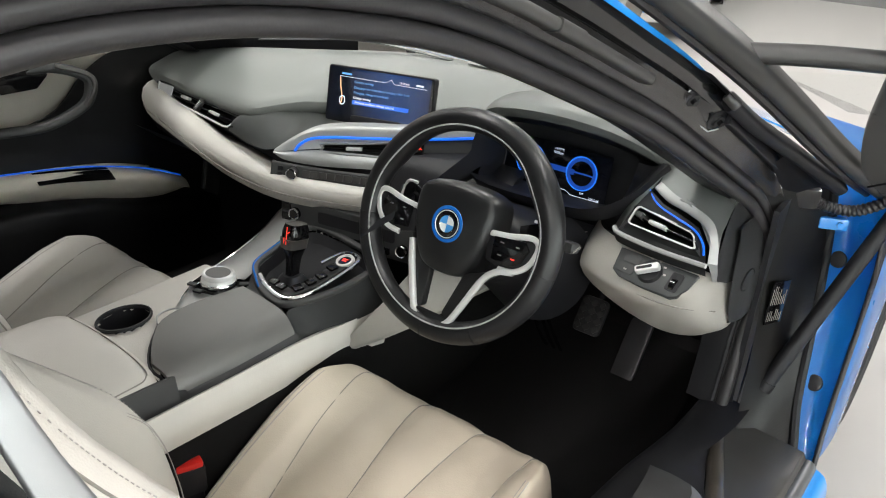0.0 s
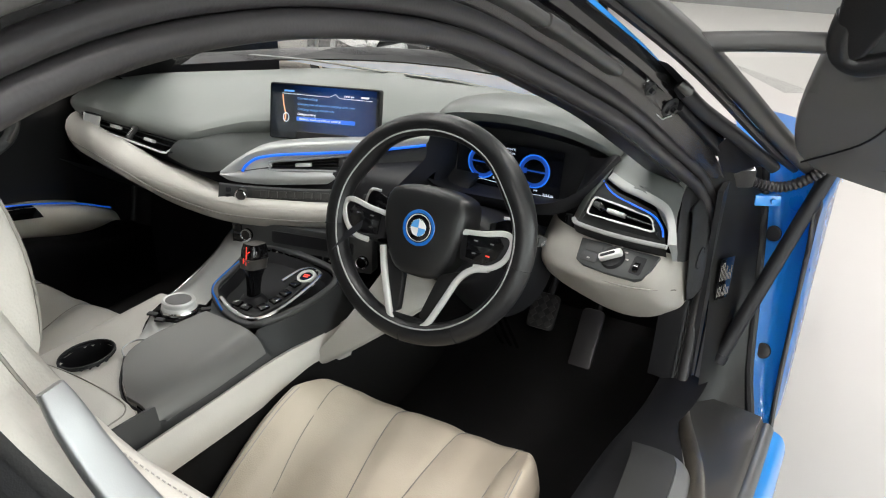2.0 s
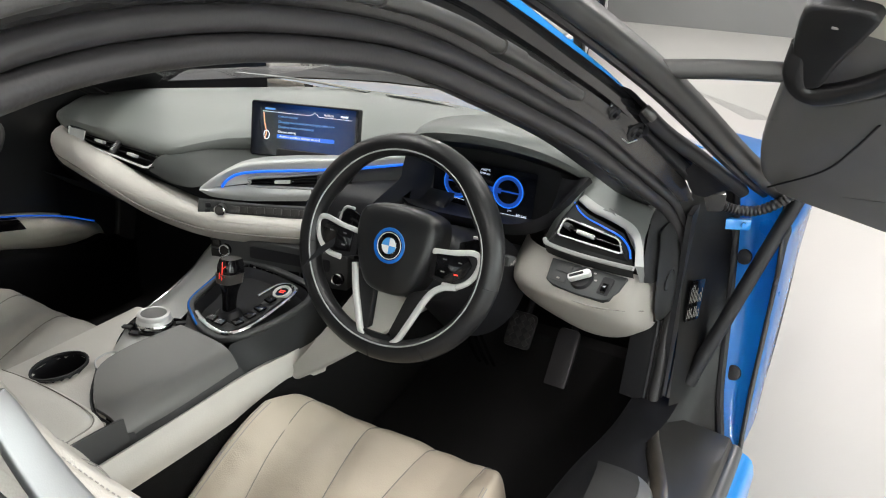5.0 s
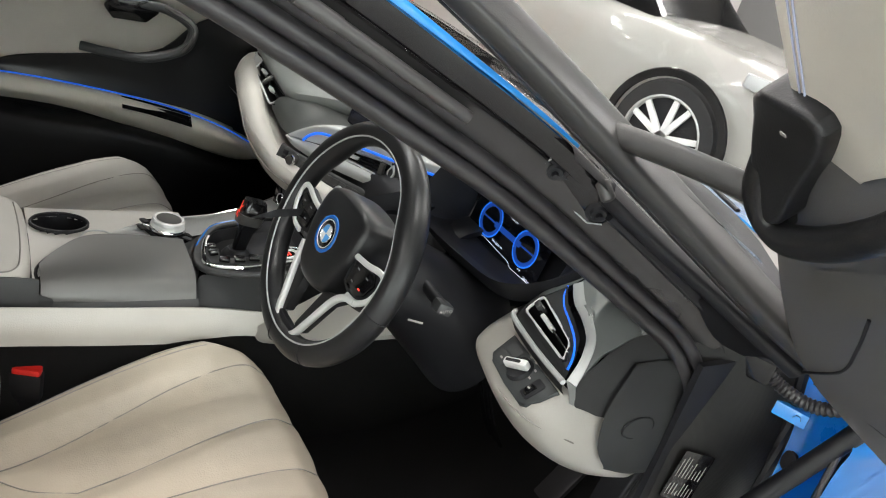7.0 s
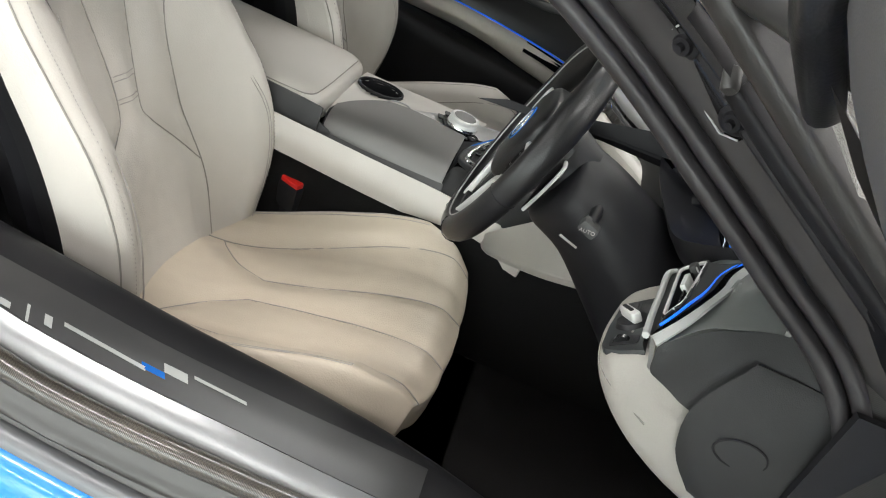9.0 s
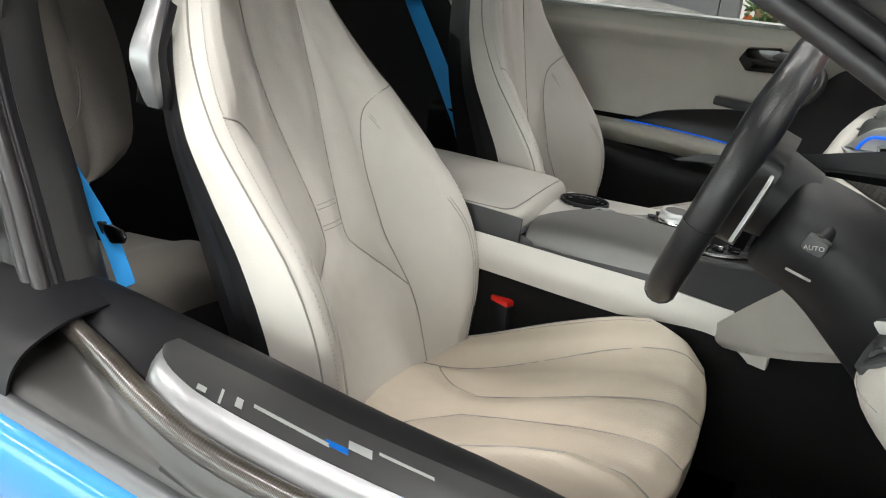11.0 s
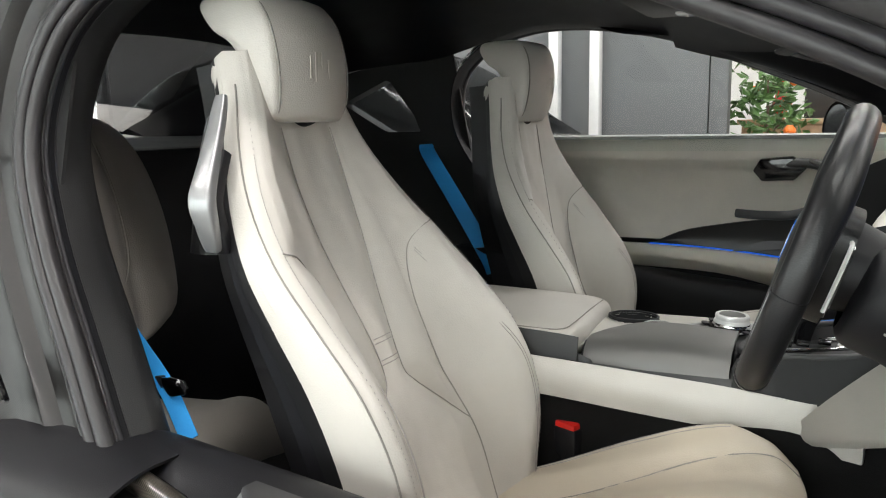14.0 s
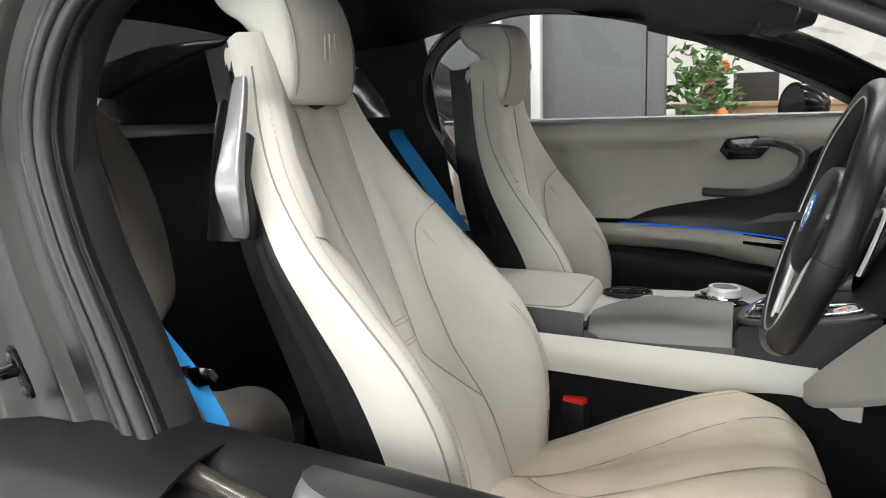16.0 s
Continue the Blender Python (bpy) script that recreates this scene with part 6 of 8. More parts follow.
part("box_gap", tube_bm(crom([V(-0.004, -0.280, 0.492), V(0.045, -0.331, 0.488), V(0.090, -0.360, 0.483), V(0.128, -0.360, 0.475), V(0.144, -0.360, 0.449)], 3), 0.003, 6, side=(0, 1, 0)), BLACK, con)
part("box_sill", sheet_bm([[V(0.150, y, 0.470), V(0.153, y, 0.452), V(0.160, y, 0.440)] for y in (-0.92, -0.6, -0.36)] + [[V(0.1465, y, 0.452), V(0.152, y, 0.446), V(0.160, y, 0.436)] for y in (-0.34, -0.2, -0.10)], 2, 2, 0.006, flip=True), CHARCOAL, con)
# silver deck rising to the dashboard
part("deck", sheet_bm(drop([[V(0.022, -0.276, 0.514), V(-0.01, -0.25, 0.516), V(-0.04, -0.215, 0.515), V(-0.066, -0.18, 0.511)], [V(0.0, -0.20, 0.515), V(-0.045, -0.17, 0.517), V(-0.09, -0.13, 0.515), V(-0.114, -0.09, 0.506)],
                       [V(-0.01, -0.11, 0.516), V(-0.055, -0.08, 0.520), V(-0.10, -0.04, 0.519), V(-0.140, 0.0, 0.507)], [V(-0.035, -0.03, 0.520), V(-0.07, 0.0, 0.524), V(-0.115, 0.04, 0.524), V(-0.155, 0.08, 0.512)],
                       [V(-0.05, 0.04, 0.526), V(-0.085, 0.07, 0.532), V(-0.13, 0.11, 0.535), V(-0.165, 0.14, 0.528)], [V(-0.06, 0.14, 0.540), V(-0.095, 0.16, 0.550), V(-0.135, 0.18, 0.555), V(-0.17, 0.2, 0.55)]]), 4, 4, 0.008), DECK, con, "satin silver console deck")
part("deck_side", sheet_bm(drop([[V(-0.088, -0.17, 0.506), V(-0.13, -0.17, 0.44), V(-0.16, -0.17, 0.3)], [V(-0.122, -0.09, 0.504), V(-0.15, -0.09, 0.44), V(-0.18, -0.09, 0.3)], [V(-0.140, 0.0, 0.505), V(-0.17, 0.0, 0.44), V(-0.19, 0, 0.3)], [V(-0.165, 0.14, 0.526), V(-0.19, 0.14, 0.44), V(-0.2, 0.14, 0.3)], [V(-0.17, 0.25, 0.55), V(-0.2, 0.25, 0.44), V(-0.2, 0.25, 0.3)]]), 3, 3, 0.01), CHARCOAL, con)
part("deck_edge", tube_bm(crom(drop([[V(0.015, -0.272, 0.514), V(-0.068, -0.178, 0.512), V(-0.116, -0.088, 0.507), V(-0.142, 0.0, 0.508), V(-0.157, 0.08, 0.513), V(-0.167, 0.14, 0.529), V(-0.172, 0.2, 0.551)]])[0], 5), 0.0022, 8), CHROME, con)
part("trinket_loop", tube_bm(crom(drop([[V(0.0, -0.285, 0.518), V(-0.02, -0.27, 0.521), V(-0.022, -0.24, 0.521), V(0.0, -0.225, 0.520)]])[0], 5), 0.0018, 8), TRIM_SILVER, con)
# rotary controller
kn = thing("rotary_controller", (-0.036, -0.126, 0.518), "silver rotary controller with black key ring", "control knob")
kp = pose(-0.040, -0.124, 0.491, -3, 0, 0)
part("key_plate", prism_bm([(-0.048, -0.018), (-0.028, -0.040), (0.028, -0.040), (0.046, -0.018), (0.050, 0.022), (0.034, 0.036), (-0.034, 0.036), (-0.05, 0.02)], 0.008, kp @ pose(0, 0, 0, 0, 0, 20), 0.003), GLOSS, kn, "gloss black key plate")
part("skirt", lathe_bm([(0.034, 0.007), (0.035, 0.012), (0.033, 0.016)], kp, 36), CHROME, kn)
part("knob", lathe_bm([(0.033, 0.014), (0.032, 0.020), (0.030, 0.0225), (0.031, 0.028), (0.030, 0.031), (0.027, 0.0325), (0.024, 0.031), (0.0, 0.0308)], kp, 36), SILVER, kn, "knurled silver knob")
part("touch_top", lathe_bm([(0.0, 0.0316), (0.0235, 0.0316), (0.024, 0.0306)], kp, 36), SILVER_DARK, kn)
for i, (kx, ky, a) in enumerate(((0.046, 0.010, 20), (0.036, 0.032, 50), (0.058, -0.004, 20), (-0.030, -0.038, 20), (0.0, -0.047, 20))):
    part("key", prism_bm(rrect(0.018, 0.012, 0.002), 0.004, kp @ pose(kx, ky, 0.006, 0, 0, a), 0.001), BLACK, kn)
# shifter well
well = [(-0.048, 0.02), (-0.036, -0.035), (0.03, -0.078), (0.100, -0.090), (0.140, -0.045), (0.165, 0.03), (0.165, 0.09), (0.12, 0.125), (-0.03, 0.135), (-0.058, 0.085)]


def well_z(x, y):
    return 0.490 + 0.16 * max(0, y + 0.09) + 0.03 * max(0, 0.05 - x)


part("well_frame", sweep_bm(crom([V(x, y, well_z(x, y) + 0.004) for x, y in well], 5, True), rrect(0.014, 0.010, 0.003), (0, 0, 1), closed=True), CHARCOAL, con, "dark frame of the shifter well")
part("well_chrome", tube_bm(crom([V(x, y, well_z(x, y) + 0.009) for x, y in ((0.000, -0.055), (0.035, -0.070), (0.098, -0.080), (0.126, -0.040), (0.134, 0.02), (0.130, 0.085), (0.106, 0.102), (0.082, 0.088), (0.072, 0.04))], 6), 0.0035, 8, sx=1.5), CHROME, con, "chrome edge of the switch row")
part("well_blue", tube_bm(crom([V(x, y, well_z(x, y) + 0.007) for x, y in ((-0.056, 0.07), (-0.052, 0.015), (-0.040, -0.036), (0.0, -0.066), (0.03, -0.083))], 5), 0.003, 8), BLUE_TRIM, con, "blue accent line")
bm = bmesh.new()
wl = crom([V(x * 0.93 + 0.005, y * 0.93, 0) for x, y in well], 5, True)
grid_faces(bm, [[V(p.x, p.y, well_z(p.x, p.y)) for p in wl], [V(p.x * 0.9 + 0.007, p.y * 0.9 + 0.003, well_z(p.x, p.y) - 0.02) for p in wl]], close_v=True)
bm.faces.new([bm.verts.new((p.x * 0.9 + 0.007, p.y * 0.9 + 0.003, well_z(p.x, p.y) - 0.02)) for p in wl])
part("well_floor", bm, BLACK, con)
part("skirt_dark", sheet_bm([[V(0.136, -0.104, 0.470), V(0.150, -0.104, 0.440)], [V(0.120, -0.09, 0.488), V(0.156, -0.085, 0.436)], [V(0.150, -0.04, 0.498), V(0.165, -0.03, 0.436)], [V(0.174, 0.04, 0.512), V(0.185, 0.05, 0.44)], [V(0.178, 0.12, 0.53), V(0.20, 0.12, 0.46)]], 4, 3, 0.008), CHARCOAL, con, "dark grey flank under the switches")
part("skirt_front", sheet_bm([[V(0.018, -0.108, 0.494), V(-0.036, -0.038, 0.504)], [V(0.07, -0.104, 0.491), V(0.03, -0.082, 0.493)], [V(0.136, -0.102, 0.470), V(0.105, -0.094, 0.489)]], 4, 3, 0.006), CHARCOAL, con)
part("switch_plinth", sweep_bm([V(0.04, -0.058, 0.499), V(0.094, -0.062, 0.500), V(0.108, -0.01, 0.509), V(0.107, 0.07, 0.520)], rrect(0.030, 0.006, 0.002), (0, 0, 1)), CHARCOAL, con)
for x, y, a in ((0.046, -0.060, 0), (0.070, -0.062, 0), (0.100, -0.048, 75), (0.107, -0.022, 85), (0.110, 0.004, 85), (0.108, 0.036, 85)):
    part("switch", block_bm((0.020, 0.016, 0.006), pose(x, y, well_z(x, y) + 0.0145, 8, 0, a), 0.002), GLOSS, con)
stb = thing("start_button", (0.105, 0.075, 0.52), "round red start button in a silver bezel", "button")
sbm = pose(0.106, 0.074, 0.522, 16, -4, 0)
part("bezel", lathe_bm([(0.0135, 0.003), (0.015, 0.006), (0.0185, 0.0055), (0.02, 0.0)], sbm, 28), SILVER, stb)
part("cap", lathe_bm([(0.0, 0.004), (0.012, 0.004), (0.0133, 0.0025)], sbm, 24), GLOSS, stb)
for ly, lw in ((0.003, 0.014), (-0.002, 0.012)):
    part("cap_mark", prism_bm(rrect(lw, 0.003, 0.0005, 1), 0.0003, sbm @ pose(0, ly, 0.0042)), RED_GLOW, stb, smooth=0)
# gear selector
gs = thing("gear_selector", (0.05, 0.0, 0.5), "gloss black gear selector with red lit markings", "gear selector")
base = V(0.032, -0.003, 0.484)
top = V(0.028, 0.020, 0.606)
part("boot", lathe_bm([(0.030, 0.0), (0.026, 0.006), (0.022, 0.010), (0.018, 0.014)], pose(*base), 20), BLACK, gs)
d = (top - base).normalized()
gp = [base + d * s for s in (0.0, 0.03, 0.05, 0.07, 0.09, 0.105, 0.118)]
part("stick", sweep_bm(gp, rrect(0.036, 0.046, 0.012), (0, 1, 0.2), scales=[0.55, 0.58, 0.66, 0.95, 1.1, 1.08, 0.9]), GLOSS, gs)
part("grip_chrome", sweep_bm([p + V(0.0, -0.002, 0) for p in gp[3:5]], rrect(0.038, 0.048, 0.012), (0, 1, 0.2), scales=[1.0, 1.1]), SILVER_DARK, gs)
gm = basis(base + d * 0.098 + V(0.004, -0.0255, 0.004), (1, 0.1, 0), d)
for s0, s1 in (((0, -0.018), (0, 0.018)), ((-0.007, -0.010), (0.007, -0.010)), ((0.0, 0.004), (0.007, 0.010)), ((-0.006, -0.016), (-0.006, -0.004))):
    part("marking", sweep_bm([gm @ V(*s0, 0.0018), gm @ V(*s1, 0.0018)], rrect(0.0016, 0.0008, 0.0002, 1), (0, -1, 0.3)), RED_GLOW, gs, smooth=0)
# climate panel under the bolster
cl = thing("climate_panel", (0.03, 0.16, 0.55), "dark climate control panel with storage slot", "control panel")
cm = basis((0.035, 0.142, 0.548), (0.30, 0.05, 0.004), (-0.01, 0.06, 1))
part("panel", prism_bm(rrect(0.33, 0.076, 0.008), 0.03, cm @ pose(0, 0, -0.03), 0.003), CHARCOAL, cl)
part("slot", prism_bm(rrect(0.19, 0.026, 0.005), 0.002, cm @ pose(0.03, 0.012, 0.0002), 0.0), BLACK, cl, smooth=0)
for x in (-0.125, 0.145):
    part("dial", lathe_bm([(0.0, 0.010), (0.010, 0.010), (0.012, 0.008), (0.013, 0.0)], cm @ pose(x, 0.008 if x < 0 else -0.012, 0), 24), GLOSS, cl)
    part("dial_ring", lathe_bm([(0.0105, 0.0098), (0.0122, 0.011), (0.0135, 0.008)], cm @ pose(x, 0.008 if x < 0 else -0.012, 0), 24), CHROME, cl)
for i in range(7):
    part("key", block_bm((0.026, 0.014, 0.004), cm @ pose(-0.085 + 0.031 * i, -0.022, 0.001), 0.0015), GLOSS, cl)
    part("key_mark", prism_bm(rrect(0.006, 0.004, 0.001, 1), 0.0004, cm @ pose(-0.085 + 0.031 * i, -0.021, 0.0032)), STITCH, cl, smooth=0)
for x, y in ((-0.15, 0.018), (-0.15, -0.004), (-0.15, -0.024), (-0.118, -0.024)):
    part("key", block_bm((0.022, 0.016, 0.004), cm @ pose(x, y, 0.001), 0.0015), GLOSS, cl)

# ---- seats ----
def smooth_interp(v, ks, vs):
    """A smooth curve through (ks, vs)."""
    i = max(0, min(len(ks) - 2, int(np.searchsorted(ks, v, "right")) - 1))
    h = ks[i + 1] - ks[i]
    t = (v - ks[i]) / h

    def sl(j):
        a, b = max(j - 1, 0), min(j + 1, len(ks) - 1)
        return (vs[b] - vs[a]) / (ks[b] - ks[a])
    t2, t3 = t * t, t * t * t
    return (2 * t3 - 3 * t2 + 1) * vs[i] + (t3 - 2 * t2 + t) * h * sl(i) + (-2 * t3 + 3 * t2) * vs[i + 1] + (t3 - t2) * h * sl(i + 1)


BZ = [0.20, 0.28, 0.36, 0.45, 0.54, 0.62, 0.70, 0.78, 0.86, 0.93, 1.00]
B_Y = [-0.455, -0.498, -0.530, -0.561, -0.595, -0.632, -0.668, -0.702, -0.731, -0.754, -0.775]
B_W = [0.205, 0.232, 0.250, 0.258, 0.258, 0.252, 0.240, 0.205, 0.165, 0.138, 0.124]
B_F = [0.05, 0.09, 0.125, 0.142, 0.132, 0.10, 0.062, 0.030, 0.012, 0.008, 0.008]


def back_pt(u, z):
    """The front of the backrest: u from -1 (inner edge) to 1 (outer edge), past those the flanks."""
    w, yc, f = smooth_interp(z, BZ, B_W), smooth_interp(z, BZ, B_Y), smooth_interp(z, BZ, B_F)
    a = abs(u)
    s = 1 if u >= 0 else -1
    if a <= 1:
        t = max(0.0, (a - 0.42) / 0.58)
        ridge = t * t * (3 - 2 * t)
        edge = max(0.0, (a - 0.86) / 0.14)
        return V(s * w * (a * 0.985), yc + f * ridge - 0.030 * edge * edge - 0.012 * math.cos(min(a / 0.42, 1) * 1.57), z)
    t = a - 1
    base = yc + f - 0.030
    return V(s * w * (0.985 + 0.03 * math.sin(min(t, 1) * 3.14) - 0.05 * t), base - t * (0.024 + f * 0.85), z - 0.02 * t)


def cushion_pt(u, v):
    """The top of the cushion: u across, v from the back (0) to the rounded front (1 and over)."""
    a = abs(u)
    s = 1 if u >= 0 else -1
    vv = min(v, 1.0)
    w = smooth_interp(vv, [0, 0.3, 0.6, 0.85, 1.0], [0.215, 0.240, 0.253, 0.248, 0.224])
    y = -0.50 + 0.533 * vv - 0.035 * a ** 3 * vv
    z = smooth_interp(vv, [0, 0.25, 0.5, 0.75, 0.92, 1.0], [0.232, 0.252, 0.290, 0.332, 0.345, 0.325])
    rise = 0.06 * math.sin(min(vv * 1.15, 1) * 3.14159 * 0.62) + 0.012
    t = max(0.0, (a - 0.50) / 0.50)
    z += rise * t * t * (3 - 2 * t) * (1 - 0.55 * max(0, vv - 0.8) / 0.2)
    if a > 0.88:
        z -= 0.06 * ((a - 0.88) / 0.12) ** 2
    if v > 1:
        q = v - 1
        y += 0.012 * math.sin(q * 3.14) - 0.04 * q
        z -= 0.14 * q
    return V(s * w * a, y, z)


# seams of the backrest (across, height) and of the cushion (across, along), on both halves alike
BACK_CENTRE = [(0.43, 0.885), (0.40, 0.85), (0.35, 0.80), (0.27, 0.72), (0.185, 0.63), (0.12, 0.545), (0.115, 0.49), (0.18, 0.467), (0.30, 0.44), (0.46, 0.405), (0.565, 0.376)]
BACK_WING = [(0.93, 0.716), (0.78, 0.704), (0.62, 0.678), (0.53, 0.635), (0.47, 0.565), (0.475, 0.48), (0.52, 0.425), (0.565, 0.376), (0.59, 0.33), (0.60, 0.285), (0.60, 0.22)]
SEAT_SIDE = [(0.575, 0.02), (0.54, 0.16), (0.57, 0.30), (0.63, 0.48), (0.68, 0.64), (0.72, 0.80), (0.78, 0.92), (0.82, 1.02)]
SEAT_MID = [(0.13, 0.35), (0.145, 0.50), (0.17, 0.60), (0.21, 0.75), (0.24, 0.85), (0.27, 0.95), (0.29, 1.1), (0.30, 1.8)]
SEAT_FLY = [(0.545, 0.13), (0.45, 0.16), (0.27, 0.24), (0.13, 0.35)]


def relief(pts, lines, puff, wide):
    """How far the padding stands up at each (across, along) in metres: nothing at a seam, full between seams."""
    near = np.full(len(pts), 9.0)
    for line in lines:
        c = np.array([(q.x, q.y) for q in crom([V(a, b, 0) for a, b in line], 12)])
        for lo in range(0, len(pts), 2000):
            d = np.linalg.norm(pts[lo:lo + 2000, None, :] - c[None], axis=2).min(axis=1)
            near[lo:lo + 2000] = np.minimum(near[lo:lo + 2000], d)
    return puff * (1 - np.exp(-(near / wide) ** 2)) + 0.0016 * (1 - np.exp(-(near / 0.0045) ** 2))


def padded(fn, us, vs, across, lines, puff, wide, fade, up):
    """A net of points of a padded surface: fn lifted along its normal by the relief, with soft creases."""
    net = np.array([[fn(u, v) for u in us] for v in vs])
    nrm = np.cross(np.gradient(net, axis=1), np.gradient(net, axis=0))
    nrm /= np.linalg.norm(nrm, axis=2, keepdims=True) + 1e-9
    nrm *= np.sign(nrm @ np.array(up))[..., None]
    at = np.array([(abs(u) * across(v), v) for v in vs for u in us])
    w = [[(a * across(b), b) for a, b in line] for line in lines]
    lift = relief(at * np.array((1.0, 0.55 if fn is cushion_pt else 1.0)), [[(a, b * (0.55 if fn is cushion_pt else 1.0)) for a, b in line] for line in w], puff, wide).reshape(len(vs), len(us))
    soft = np.array([[max(0.0, min(1.0, (fade - abs(u)) / 0.10)) * (1.0 - 0.65 * max(0.0, min(1.0, (v - 0.85) / 0.15)) if fn is cushion_pt else 1.0) for u in us] for v in vs])
    for i in range(len(vs)):
        for j in range(len(us)):
            q = Vector(net[i, j])
            lift[i, j] = lift[i, j] * soft[i, j] + (0.0016 * noise.noise(q * 14) + 0.0007 * noise.noise(q * 45 + Vector((3, 1, 2)))) * (1 if abs(us[j]) < 1 else 0.3)
    return net + nrm * lift[..., None]


def spread(edges, step):
    """Even steps between the given edges."""
    out = [edges[0]]
    for a, b in zip(edges, edges[1:]):
        k = max(1, round((b - a) / step))
        out += [a + (b - a) * (i + 1) / k for i in range(k)]
    return out


BACK_NET = padded(back_pt, spread([-1.54, -1.0, 1.0, 1.54], 0.0165), spread([0.20, 1.0], 0.0052), lambda z: smooth_interp(z, BZ, B_W), [BACK_CENTRE, BACK_WING], 0.0085, 0.021, 0.90, (0, 1, 0.4))
SEAT_NET = padded(cushion_pt, spread([-1.0, 1.0], 0.0165), spread([0.0, 1.0, 1.4, 2.0], 0.011), lambda v: 0.245, [SEAT_SIDE, SEAT_MID, SEAT_FLY], 0.0075, 0.022, 0.86, (0, 0.2, 1))


def net_bm(net, m):
    bm = bmesh.new()
    grid_faces(bm, [[m @ Vector(q) for q in row] for row in net])
    return bm


def surface_line(fn, pts, r, m, n=6, lift=0.0008):
    out = []
    for p in crom([V(a, b, 0) for a, b in pts], n):
        q = fn(p.x, p.y)
        nrm = (fn(p.x + 0.01, p.y) - fn(p.x - 0.01, p.y)).cross(fn(p.x, p.y + 0.01) - fn(p.x, p.y - 0.01)).normalized()
        if nrm.y < 0 and fn is back_pt or nrm.z < 0 and fn is cushion_pt:
            nrm = -nrm
        out.append(m @ (q + nrm * (lift(p.x) if callable(lift) else lift)))
    return tube_bm(out, r, 6)


def stitch_bm(fn, pts, m, step=0.0055, r=0.0006):
    """A row of short threads along a line on a surface."""
    line = [m @ fn(p.x, p.y) for p in crom([V(a, b, 0) for a, b in pts], 40)]
    run = 0.0
    out = bmesh.new()
    for a, b in zip(line, line[1:]):
        run += (b - a).length
        if run > step:
            run = 0.0
            d = (b - a).normalized()
            s = d.cross(V(0, -0.5, 1)).normalized() * r
            t = V(0, 0.5, 0.5).normalized() * r
            c = b + V(0, 0.0012, 0.0012)
            vs = [out.verts.new(c + d * k * 0.0018 + q) for k in (-1, 1) for q in (s, t, -s, -t)]
            for i in range(4):
                out.faces.new((vs[i], vs[(i + 1) % 4], vs[4 + (i + 1) % 4], vs[4 + i]))
    return out


